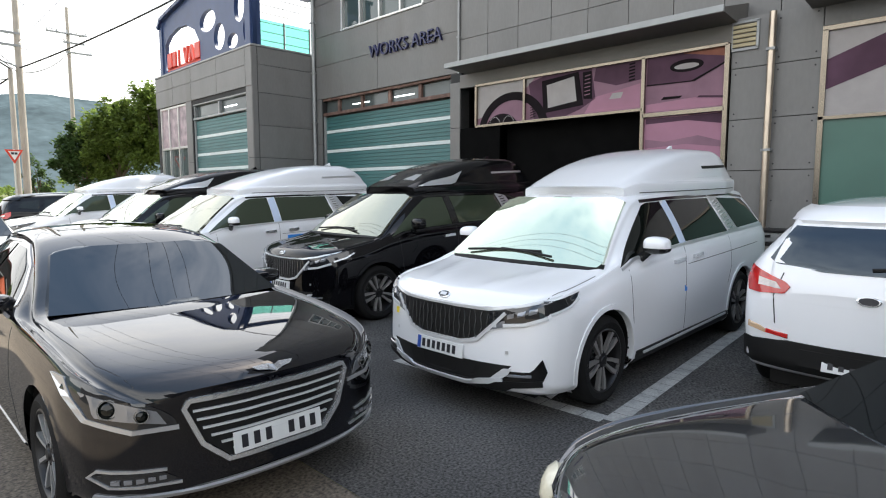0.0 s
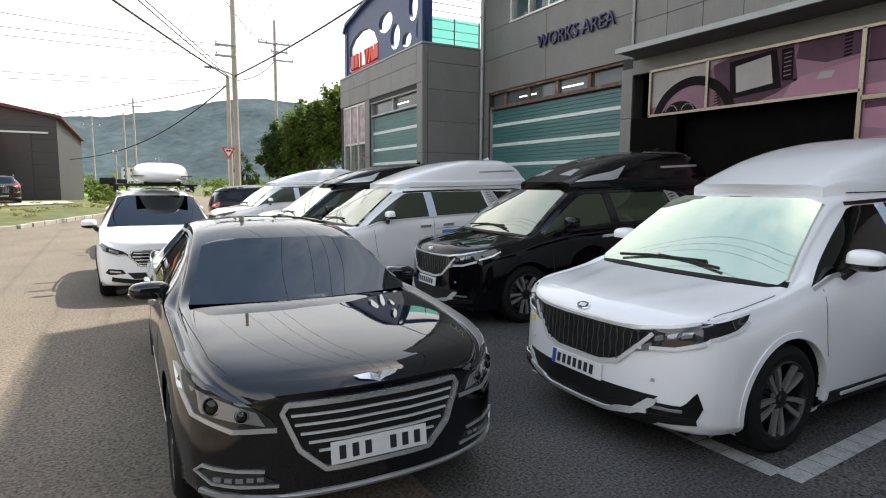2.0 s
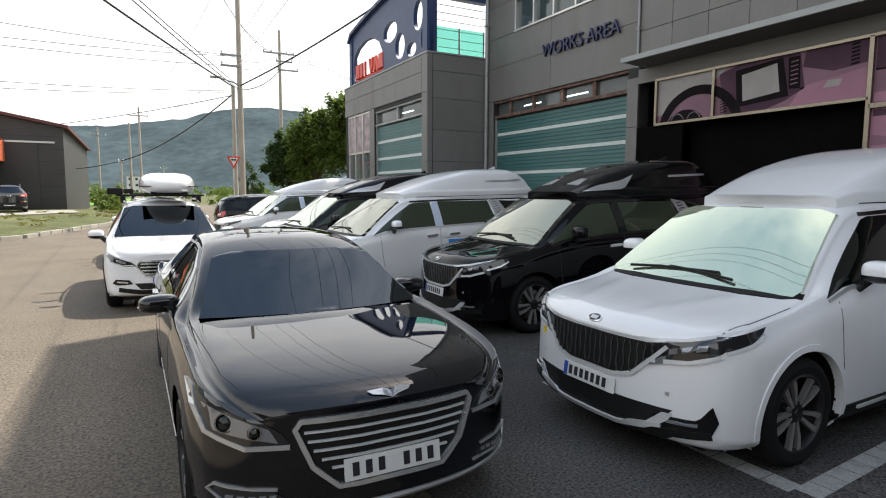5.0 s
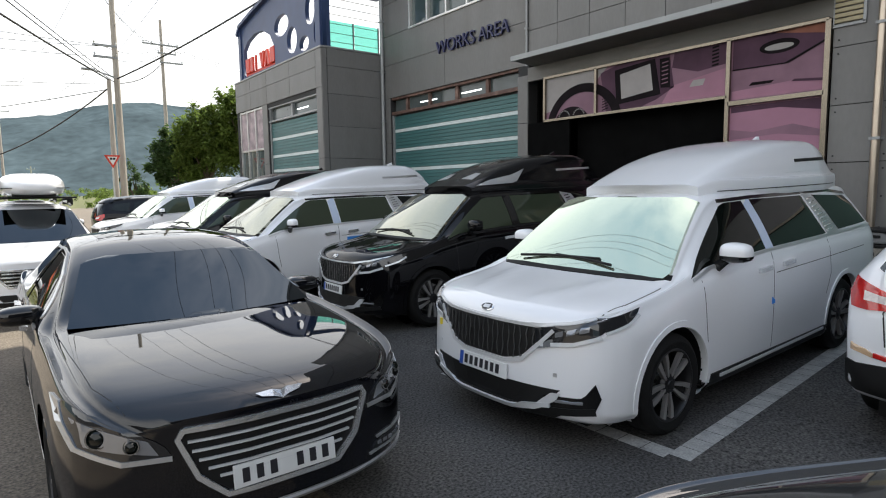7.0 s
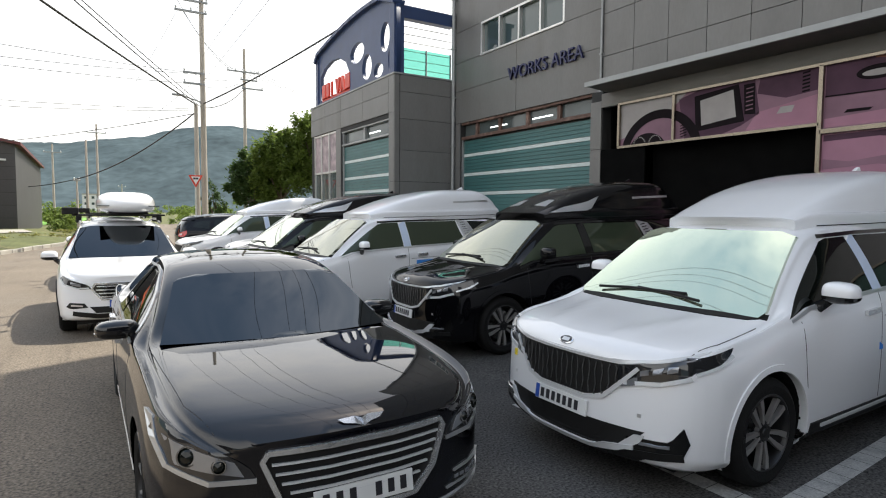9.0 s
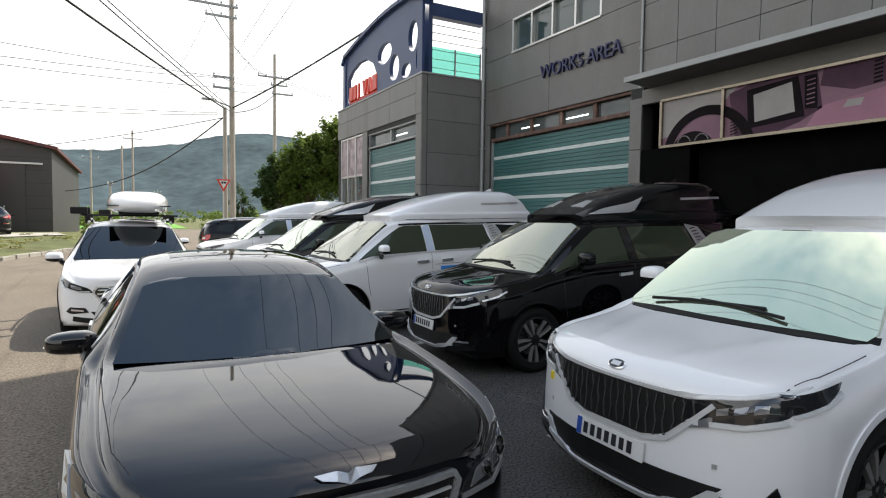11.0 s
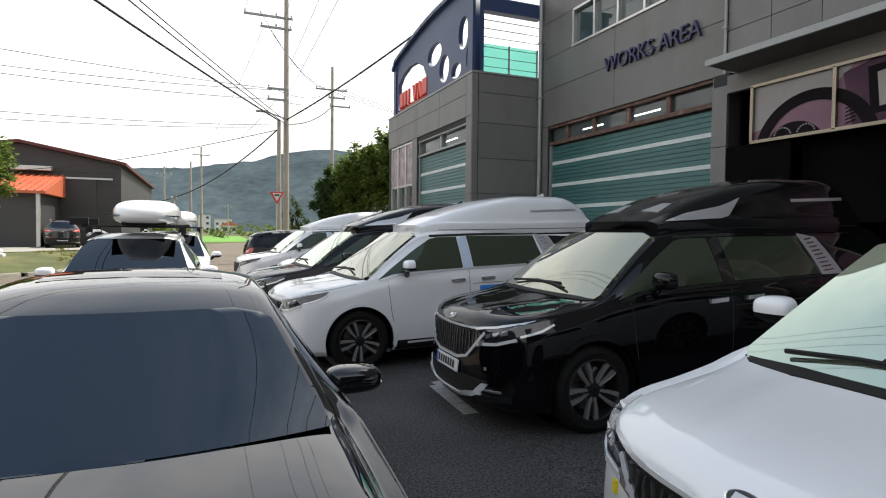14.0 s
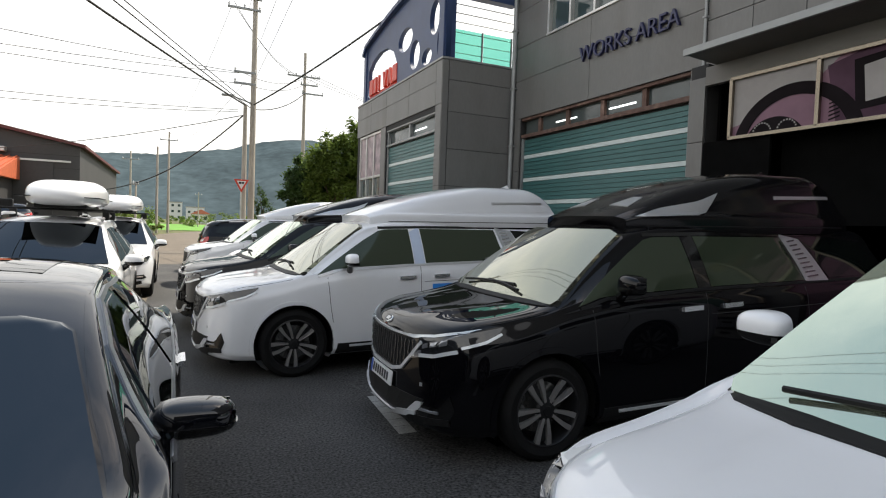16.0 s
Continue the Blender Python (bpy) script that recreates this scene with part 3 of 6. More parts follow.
for k in range(6):
    # slats of the printed air vents
    print_shape([(4.10, 3.68 + k * 0.075), (4.10, 3.70 + k * 0.075), (3.97, 3.715 + k * 0.075), (3.97, 3.695 + k * 0.075)], 4, mauve)
    print_shape([(3.14, 3.84 + k * 0.06), (3.14, 3.87 + k * 0.06), (3.02, 3.885 + k * 0.06), (3.02, 3.855 + k * 0.06)], 3, ink_p)
    print_shape([(5.45, 3.34 + k * 0.055), (5.45, 3.36 + k * 0.055), (5.30, 3.40 + k * 0.055), (5.30, 3.375 + k * 0.055)], 2, ink_p)
for k in range(9):
    # ticks of the printed dials
    a = radians(20 + k * 17.5)
    for cy in (6.45, 6.05):
        c, d = cy + 0.15 * math.cos(a), 3.30 + 0.15 * math.sin(a)
        print_shape([(c - 0.012, d - 0.012), (c + 0.012, d - 0.012), (c + 0.012, d + 0.012), (c - 0.012, d + 0.012)], 3, pale_p)
print_shape([(2.78, 3.22), (2.78, 3.36), (1.7, 3.42), (1.4, 3.36), (1.4, 3.22)], 1, pink)
print_shape([(2.78, 2.72), (2.4, 2.66), (1.8, 2.74), (1.4, 2.62), (1.4, 2.52), (2.0, 2.60), (2.78, 2.55)], 1, mauve)
print_shape([(2.78, 3.0), (2.0, 3.02), (1.4, 2.92), (1.4, 3.1), (2.78, 3.1)], 1, mauve_d)
print_shape([(2.78, 1.9), (2.2, 2.1), (1.4, 1.7), (1.4, 0.35), (2.78, 0.35)], 1, mauve)

# second framed poster further along the wall
p2 = thing("poster", "framed poster of a pale car body above a green printed band", "poster")
part("print_area", boxes((LX - 0.03, LX - 0.02, -5.9, -0.1, 2.9, 4.2)), pale_p, p2)
green_p = mat("green_print", (0.06, 0.14, 0.11), 0.35, vary=0.2, scale=0.7)
part("print_area", boxes((LX - 0.03, LX - 0.02, -5.9, -0.1, 0.3, 2.86)), green_p, p2)
bm = bmesh.new()
bm.faces.new([bm.verts.new((LX - 0.036, y, z)) for y, z in ((-0.1, 3.3), (-2.5, 4.18), (-1.2, 4.18), (-0.1, 3.75))])
part("print_area", bm, mauve_d, p2)
for (y0, y1, z0, z1) in ((-5.95, -0.02, 4.17, 4.25), (-0.1, -0.02, 0.2, 4.2), (-5.95, -0.02, 0.2, 0.3), (-5.95, -0.02, 2.84, 2.90), (-5.98, -5.9, 0.2, 4.2)):
    part("poster_frame", boxes((LX - 0.07, LX + 0.02, y0, y1, z0, z1), bevel=0.008), M["gold_frame"], p2)
bm = bmesh.new()
for k in range(5):
    box(bm, LX - 0.06, LX - 0.02, 0.92, 1.28, 4.14 + k * 0.075, 4.195 + k * 0.075, bevel=0.008)
vent = tagged(part("wall_louvre", bm, M["louvre"]), "pale yellow slatted wall louvre in a grey frame", "louvre")
part("frame", boxes((LX - 0.05, LX - 0.015, 0.88, 0.92, 4.1, 4.54), (LX - 0.05, LX - 0.015, 1.28, 1.30, 4.1, 4.54), (LX - 0.05, LX - 0.015, 0.88, 1.3, 4.52, 4.56), (LX - 0.05, LX - 0.015, 0.88, 1.3, 4.08, 4.12)), M["frame_grey"], vent)


def downpipe(x, y, z1, r, material, label):
    bm = bmesh.new()
    tube(bm, (x, y, 0.05), (x, y, z1), r, n=14)
    ob = tagged(part("downpipe", bm, material, smooth=True), label, "pipe", "downpipes")
    for z in np.arange(0.8, z1, 1.6):
        part("bracket", boxes((x - r - 0.01, x + r + 0.08, y - r - 0.012, y + r + 0.012, z, z + 0.04)), M["frame_grey"], ob)


downpipe(LX - 0.12, 0.66, 4.6, 0.055, M["steel"], "tarnished stainless rain pipe on the pier")
downpipe(FX - 0.1, 14.52, 13.5, 0.06, M["frame_grey"], "grey rain pipe in the corner of the wall")
downpipe(FX - 0.05, 8.02, 14.0, 0.03, M["frame_grey"], "thin grey conduit on the wall joint")

# grey crates piled against the pier behind the first van
crate_rng = random.Random(12)
for k, (w, h) in enumerate(((0.62, 0.26), (0.60, 0.24), (0.58, 0.26), (0.56, 0.20))):
    z = 0.17 + sum((0.27, 0.25, 0.27)[:k])
    y0 = 0.22 + crate_rng.uniform(-0.05, 0.05)
    bm = boxes((5.72, 6.22, y0, y0 + w, z, z + h), bevel=0.03)
    crate = tagged(part("crate", bm, M["frame_grey" if k % 2 else "concrete"]), "scuffed grey plastic crate stacked by the wall", "crate", "stacked crates")
    part("rim", boxes((5.70, 6.24, y0 - 0.02, y0 + w + 0.02, z + h - 0.045, z + h), bevel=0.012), M["plastic"], crate)
    part("grip", boxes((5.705, 5.73, y0 + w * 0.35, y0 + w * 0.65, z + h * 0.4, z + h * 0.6), bevel=0.008), M["plastic"], crate)

# ---- annexe ----
annex = thing("wall_annexe", "projecting grey panel clad annexe with a roof terrace", "building", kind="structure")
part("wall", boxes((AX + 0.02, FX + 0.3, AY + 0.02, AY + 0.25, 0, 6.2), (AX + 0.02, AX + 0.25, AY + 0.25, 15.05, 0, 6.2), (AX + 0.02, AX + 0.25, 15.05, 19.2, 4.85, 6.2),
    (AX + 0.02, AX + 0.25, 19.2, 19.7, 0, 6.2), (AX + 0.02, AX + 0.25, 19.7, 22.35, 5.0, 6.2), (AX + 0.02, AX + 0.25, 22.35, 22.6, 0, 6.2), (AX + 0.02, 14, 22.35, 22.6, 0, 6.2)), M["joint"], annex)
part("terrace_floor", boxes((AX + 0.02, 14, AY + 0.02, 22.6, 5.9, 6.15)), M["concrete"], annex)
part("coping", boxes((AX - 0.04, AX + 0.28, AY - 0.04, 22.62, 6.18, 6.24), (AX + 0.28, FX, AY - 0.04, AY + 0.28, 6.18, 6.24), bevel=0.01), M["frame_grey"], annex)
panels(annex, "y", AY, [AX + 0.18, FX], [0, 0.8, 1.8, 2.8, 3.8, 4.8, 5.65, 6.18])
panels(annex, "y", AY, [AX - 0.01, AX + 0.17], [0, 2.8, 6.18])
panels(annex, "x", AX, [15.05, 17.1, 19.2, 20.9, 22.6], [5.0, 5.65, 6.18])
panels(annex, "x", AX, [14.66, 15.05], [0, 2.8, 5.0, 6.18])
panels(annex, "x", AX, [19.2, 19.7], [0, 2.8, 5.0])
roller_shutter("roller_shutter", AX + 0.12, 15.15, 19.15, 4.3, (0.55, 1.2, 1.85, 2.5, 3.1, 3.7), "closed teal roller shutter with pale bands in the annexe front")
s3 = thing("window_3", "grey framed strip window with a lit tube over a shutter", "window", kind="structure")
part("pane", boxes((AX + 0.16, AX + 0.17, 15.1, 19.15, 4.36, 4.82)), M["stripglass"], s3)
for z0, z1 in ((4.3, 4.37), (4.8, 4.87)):
    part("window_frame", boxes((AX + 0.03, AX + 0.2, 15.1, 19.2, z0, z1), bevel=0.01), M["frame_grey"], s3)
for y in (15.12, 17.15, 19.15):
    part("mullion", boxes((AX + 0.06, AX + 0.2, y - 0.05, y + 0.05, 4.37, 4.8), bevel=0.01), M["frame_grey"], s3)
part("lamp_tube", boxes((AX + 0.145, AX + 0.158, 16.0, 16.9, 4.54, 4.58)), M["tube"], s3, "lit fluorescent tube")
w4 = thing("window_4", "framed annexe window with a pale pink printed photo film", "window", kind="structure")
part("pane", boxes((AX + 0.1, AX + 0.11, 19.7, 22.35, 0.2, 3.4)), M["winglass"], w4)
part("printed_film", boxes((AX + 0.08, AX + 0.09, 19.7, 22.35, 3.4, 4.95)), mat("pink_grey_print", (0.36, 0.28, 0.30), 0.4, vary=0.6, scale=3.0), w4)
for y in (19.74, 20.6, 21.5, 22.3):
    part("mullion", boxes((AX + 0.03, AX + 0.14, y - 0.04, y + 0.04, 0.1, 5.0), bevel=0.008), M["alu"], w4)
for z in (0.15, 3.4, 4.95):
    part("window_frame", boxes((AX + 0.04, AX + 0.13, 19.7, 22.35, z - 0.04, z + 0.04), bevel=0.008), M["alu"], w4)

# blue arched screen on the terrace edge
arch = thing("arched_screen", "dark blue painted arched sign screen with round cut-outs on the terrace", "sign screen")


def oval(cy, cz, ry, rz, n=28):
    return [(-(cy + ry * math.cos(2 * math.pi * k / n)), cz + rz * math.sin(2 * math.pi * k / n)) for k in range(n)]


top = [(-22.0 + 0.0, 8.05), (-21.7, 8.32)] + [(-(21.7 - 6.0 * k / 10), 8.32 + 0.52 * math.sin(radians(180 * (k / 10) * 0.62))) for k in range(1, 11)]
top += [(-14.62, 8.42)]
outline = [(-22.0, 6.24)] + top + [(-14.62, 6.24)]
# the wide opening, then the round ones
half = [(-21.55, 6.30), (-21.55, 7.35), (-21.1, 7.62), (-20.3, 7.78), (-19.5, 7.72), (-18.8, 7.42), (-18.45, 6.95), (-18.4, 6.30)]
holes = [half, oval(17.75, 7.52, 0.62, 0.36), oval(16.9, 6.85, 0.40, 0.44), oval(15.45, 7.52, 0.34, 0.48), oval(15.95, 6.55, 0.36, 0.24), oval(15.02, 6.72, 0.20, 0.42)]
me = flat_with_holes([outline] + holes, 0.14, Matrix.Translation((AX + 0.12, 0, 0)) @ FACING_STREET)
me.materials.append(M["blue"])
panel_ob = new("screen_panel", me)
panel_ob.parent = arch
bm = bmesh.new()
for (u0, v0), (u1, v1) in zip(top, top[1:]):
    a, b = Vector((AX + 0.12, -u0, v0)), Vector((AX + 0.12, -u1, v1))
    d = (b - a).normalized()
    q = Matrix((Vector((1, 0, 0)), d, d.cross(Vector((1, 0, 0))) * -1)).transposed().to_4x4()
    bmesh.ops.create_cube(bm, size=1, matrix=Matrix.Translation((a + b) / 2) @ q @ Matrix.Diagonal((0.42, (b - a).length + 0.05, 0.12, 1)))
part("arch_rim", bm, M["blue"], arch)
part("corner_post", boxes((AX - 0.02, AX + 0.34, AY + 0.0, AY + 0.34, 6.24, 8.45), bevel=0.015), M["blue"], arch)
part("end_post", boxes((AX + 0.0, AX + 0.26, 21.75, 22.02, 6.24, 8.2), bevel=0.015), M["blue"], arch)
part("tie_beam", boxes((AX + 0.34, FX + 0.02, AY + 0.03, AY + 0.31, 7.98, 8.38), bevel=0.015), M["blue"], arch)
part("inner_rim", boxes((AX + 0.02, AX + 0.24, 14.95, 21.8, 6.24, 6.30)), M["blue"], arch)
sign = thing("red_sign", "red raised sign shapes in the blue screen's opening", "sign")
part("sign_board", boxes((AX + 0.10, AX + 0.16, 18.42, 21.5, 6.26, 6.45)), M["red"], sign)
for k, w in enumerate((0.42, 0.30, 0.12, 0.46, 0.48, 0.44)):
    y = 21.35 - k * 0.5
    if k == 3 or k == 4:
        poly = [(y, 6.98), (y - 0.12, 6.98), (y - 0.2, 6.6), (y - 0.3, 6.98), (y - w, 6.98), (y - 0.27, 6.42), (y - 0.15, 6.42)]
        if k == 4:
            poly = [(a, 13.4 - b) for a, b in poly]
        part("sign_letter", prism(poly, AX + 0.02, AX + 0.10, "x"), M["red"], sign)
    else:
        part("sign_letter", boxes((AX + 0.02, AX + 0.10, y - w, y, 6.42, 6.98), bevel=0.03), M["red"], sign)
# terrace railing with green glass
rail = thing("terrace_railing", "terrace railing with green tinted glass and steel bars", "railing")
glass_m = mat("green_glass_sheet", (0.25, 0.72, 0.58), 0.05, spec=0.5)
gb = glass_m.node_tree.nodes["Principled BSDF"]
gb.inputs["Transmission Weight"].default_value, gb.inputs["IOR"].default_value = 0.85, 1.02
for x0, x1 in ((AX + 0.36, 5.85), (5.9, FX - 0.05)):
    ob = part("glass_pane", boxes((x0, x1, AY + 0.15, AY + 0.158, 6.28, 7.08)), glass_m, rail)
    ob.visible_shadow = False
for z in (6.45, 6.72, 7.0, 7.28, 7.52, 7.76):
    part("bar", tube(bmesh.new(), (AX + 0.34, AY + 0.17, z), (FX, AY + 0.17, z), 0.014, n=8), M["alu"], rail)
for x in (5.87, FX - 0.04):
    part("post", boxes((x - 0.02, x + 0.02, AY + 0.15, AY + 0.19, 6.2, 7.1)), M["frame_grey"], rail)


# ---- vehicles ----
from mathutils.bvhtree import BVHTree


def smooth_curve(xs, vs, x):
    """Monotone cubic through the stations."""
    o = np.argsort(xs)
    xs, vs = np.array(xs, float)[o], np.array(vs, float)[o]
    h, d = np.diff(xs), np.diff(vs) / np.diff(xs)
    m = np.zeros(len(xs))
    m[0], m[-1] = d[0], d[-1]
    for i in range(1, len(xs) - 1):
        m[i] = 0 if d[i - 1] * d[i] <= 0 else 2 * d[i - 1] * d[i] / (d[i - 1] + d[i])
    i = np.clip(np.searchsorted(xs, x) - 1, 0, len(h) - 1)
    t = (x - xs[i]) / h[i]
    return (2 * t**3 - 3 * t**2 + 1) * vs[i] + (t**3 - 2 * t**2 + t) * h[i] * m[i] + (-2 * t**3 + 3 * t**2) * vs[i + 1] + (t**3 - t**2) * h[i] * m[i + 1]


def spline(pts, k):
    """Catmull-Rom through points, k steps each."""
    p = np.array(pts, float)
    q = np.vstack([2 * p[0] - p[1], p, 2 * p[-1] - p[-2]])
    out = []
    for i in range(len(p) - 1):
        a, b, c, d = q[i : i + 4]
        for s in range(k):
            t = s / k
            out.append(0.5 * (2 * b + (c - a) * t + (2 * a - 5 * b + 4 * c - d) * t * t + (3 * b - a - 3 * c + d) * t**3))
    out.append(p[-1])
    return np.array(out)


class Shell:
    """A vehicle's painted shell, lofted from stations (x, zb, w, zs, ws, ze, wt, zt): nose at +x, axle of the front wheels at x = 0."""

    def __init__(self, stations, wheels, radius, arch, bow=0.22, rbow=0.12, lean=0.0, ready=None, ribs=None):
        if ready:
            self.tree, self.x0, self.x1, self.wmax = ready
            return
        st = np.array(stations, float)
        x0, x1 = st[:, 0].max(), st[:, 0].min()
        xs = np.unique(np.r_[np.linspace(x1, x0, 74), np.linspace(x0 - 0.3, x0, 10), np.linspace(x1, x1 + 0.3, 10)])[::-1]
        rows = []
        for x in xs:
            zb, w, zs, ws, ze, wt, zt = (float(smooth_curve(st[:, 0], st[:, k], x)) for k in range(1, 8))
            zm = 0.52 * (zb + zs)
            pts = [(0, zb), (0.8 * w, zb), (0.955 * w, zb + 0.05), (0.985 * w, zb + 0.16), (w, zm), (w * 0.992, zs - 0.14), (ws + 0.008, zs - 0.03), (ws - 0.012, zs + 0.02),
                   ((ws + wt) / 2 + 0.012, (zs + ze) / 2), (wt + 0.01, ze - 0.02), (wt * 0.93, ze + 0.45 * (zt - ze)), (wt * 0.55, zt - 0.14 * (zt - ze)), (0, zt)]
            sec = spline(pts, 6)
            sec[:, 0] = sec[:, 0].clip(0)
            rows.append((x, w, sec))
        n = len(rows[0][2])
        bm = bmesh.new()
        wmax = st[:, 2].max()

        def bent(x, y, z):
            front = max(0.0, 1 - (x0 - x) / 0.9) ** 1.5
            rear = max(0.0, 1 - (x - x1) / 0.7) ** 1.5
            f = (abs(y) / wmax) ** 2.2
            return x - bow * f * front + rbow * f * rear + lean * front * (0.62 - z)

        def crease(x, y, z):
            """Soft ridges pressed into the bonnet, spreading towards the windscreen."""
            if not ribs or x < ribs[2] or z < ribs[4]:
                return z
            f = min(1.0, (x - ribs[2]) / 0.25) * min(1.0, max(0.0, x0 - 0.06 - x) / 0.2)
            yc = ribs[0] + (ribs[1] - ribs[0]) * (x0 - x) / (x0 - ribs[2])
            return z + ribs[3] * f * math.exp(-(((y - yc) / 0.06) ** 2))

        def ring(x, sec, k):
            left = [bm.verts.new((bent(x, y * k, z), y * k, crease(x, y * k, z))) for y, z in sec]
            right = [v if abs(v.co.y) < 1e-6 else bm.verts.new((v.co.x, -v.co.y, v.co.z)) for v in left]
            return left, right

        rings = []
        for k in (0.25, 0.5, 0.75):
            rings.append(ring(rows[0][0], rows[0][2], k))
        for x, w, sec in rows:
            rings.append(ring(x, sec, 1.0))
        for k in (0.75, 0.5, 0.25):
            rings.append(ring(rows[-1][0], rows[-1][2], k))
        for (l0, r0), (l1, r1) in zip(rings, rings[1:]):
            for i in range(n - 1):
                bm.faces.new((l0[i], l0[i + 1], l1[i + 1], l1[i]))
                vs = (r0[i], r1[i], r1[i + 1], r0[i + 1])
                bm.faces.new(vs)
        for l, r in (rings[0], rings[-1]):
            for i in range(n - 1):
                vs = [l[i], l[i + 1], r[i + 1], r[i]]
                bm.faces.new(list(dict.fromkeys(vs))) if len(set(vs)) > 2 else None
        bmesh.ops.remove_doubles(bm, verts=bm.verts, dist=1e-5)
        bmesh.ops.recalc_face_normals(bm, faces=bm.faces)
        self.tree = BVHTree.FromBMesh(bm)
        self.x0, self.x1, self.wmax, self.wheels, self.radius, self.arch = x0, x1, wmax, wheels, radius, arch
        # wheel openings
        for wx in wheels:
            gone = []
            for f in bm.faces:
                if all(abs(v.co.y) > 0.45 and math.hypot(v.co.x - wx, v.co.z - radius) < arch for v in f.verts):
                    gone.append(f)
            bmesh.ops.delete(bm, geom=gone, context="FACES")
            for v in bm.verts:
                dx, dz = v.co.x - wx, v.co.z - radius
                d = math.hypot(dx, dz)
                if abs(v.co.y) > 0.45 and d < arch and d > 1e-4:
                    v.co.x, v.co.z = wx + dx * arch / d, radius + dz * arch / d
        self.bm = bm

    def on(self, side, u, v, off):
        if side == "front":
            o, d = Vector((6, u, v)), Vector((-1, 0, 0))
        elif side == "rear":
            o, d = Vector((-9, u, v)), Vector((1, 0, 0))
        elif side == "left":
            o, d = Vector((u, 4, v)), Vector((0, -1, 0))
        elif side == "right":
            o, d = Vector((u, -4, v)), Vector((0, 1, 0))
        else:
            o, d = Vector((u, v, 5)), Vector((0, 0, -1))
        hit, nor, _, _ = self.tree.ray_cast(o, d)
        if hit is None:
            near = o + d * {"front": 6 - self.x0, "rear": 9 + self.x1, "left": 4 - self.wmax, "right": 4 - self.wmax}.get(side, 3.5)
            hit, nor, _, _ = self.tree.find_nearest(near)
        if nor.dot(d) > 0:
            nor = -nor
        return hit + nor * off

    def patch(self, side, poly, off=0.004, rows=10, cols=10, swap=False, skirt=0.02, fair=False):
        """A piece of trim that lies on the shell inside an outline (u, v)."""
        pts = [(v, u) if swap else (u, v) for u, v in poly]
        v0, v1 = min(p[1] for p in pts), max(p[1] for p in pts)
        bm = bmesh.new()
        grid = []
        for r in range(rows + 1):
            v = v0 + (v1 - v0) * (r / rows * 0.998 + 0.001)
            cut = []
            for (a, b), (c, d) in zip(pts, pts[1:] + pts[:1]):
                if (b - v) * (d - v) <= 0 and b != d:
                    cut.append(a + (c - a) * (v - b) / (d - b))
            a, c = min(cut), max(cut)
            line = []
            for k in range(cols + 1):
                u = a + (c - a) * k / cols
                p = (v, u) if swap else (u, v)
                line.append((bm.verts.new(self.on(side, *p, off)), bm.verts.new(self.on(side, *p, -skirt))))
            grid.append(line)
        if fair:
            # one even sheet of glass: a low polynomial through the sampled depths
            c = np.array([v[0].co[:] for line in grid for v in line])
            base = lambda y, z: np.stack([y ** i * (z - 1.2) ** j for i in (0, 2) for j in range(3)], -1)
            fitted = base(c[:, 1], c[:, 2]) @ np.linalg.lstsq(base(c[:, 1], c[:, 2]), c[:, 0], rcond=None)[0]
            lift = float(np.percentile(c[:, 0] - fitted, 97))
            for k, v in enumerate(v[0] for line in grid for v in line):
                v.co.x = float(fitted[k]) + lift
        for a, b in zip(grid, grid[1:]):
            for k in range(cols):
                bm.faces.new((a[k][0], a[k + 1][0], b[k + 1][0], b[k][0]))
        edge = [grid[0][k] for k in range(cols + 1)] + [grid[r][cols] for r in range(1, rows + 1)] + [grid[rows][k] for k in range(cols - 1, -1, -1)] + [grid[r][0] for r in range(rows - 1, 0, -1)]
        for p, q in zip(edge, edge[1:] + edge[:1]):
            bm.faces.new((p[0], p[1], q[1], q[0]))
        bmesh.ops.remove_doubles(bm, verts=bm.verts, dist=1e-5)
        loose = [v for v in bm.verts if not v.link_faces]
        bmesh.ops.delete(bm, geom=loose, context="VERTS")
        bmesh.ops.recalc_face_normals(bm, faces=bm.faces)
        return bm

    def strip(self, side, line, width, off=0.004, bm=None, step=0.05, depth=0.012):
        """A raised strip along a line (u, v) on the shell."""
        bm = bm or bmesh.new()
        pts = [Vector(line[0])]
        for a, b in zip(line, line[1:]):
            a, b = Vector(a), Vector(b)
            m = max(1, int((b - a).length / step))
            pts += [a.lerp(b, (k + 1) / m) for k in range(m)]
        prev = None
        for i, p in enumerate(pts):
            d = pts[min(i + 1, len(pts) - 1)] - pts[max(i - 1, 0)]
            n = Vector((-d.y, d.x)).normalized() * width / 2
            cur = [bm.verts.new(self.on(side, p.x + s * n.x, p.y + s * n.y, o)) for s, o in ((-1, -depth), (-1, off), (1, off), (1, -depth))]
            if prev:
                for k in range(3):
                    bm.faces.new((prev[k], prev[k + 1], cur[k + 1], cur[k]))
            else:
                bm.faces.new(cur)
            prev = cur
        bm.faces.new(prev)
        bmesh.ops.recalc_face_normals(bm, faces=bm.faces)
        return bm


def flip(poly):
    return [(-u, v) for u, v in poly]


wheel_cache = {}


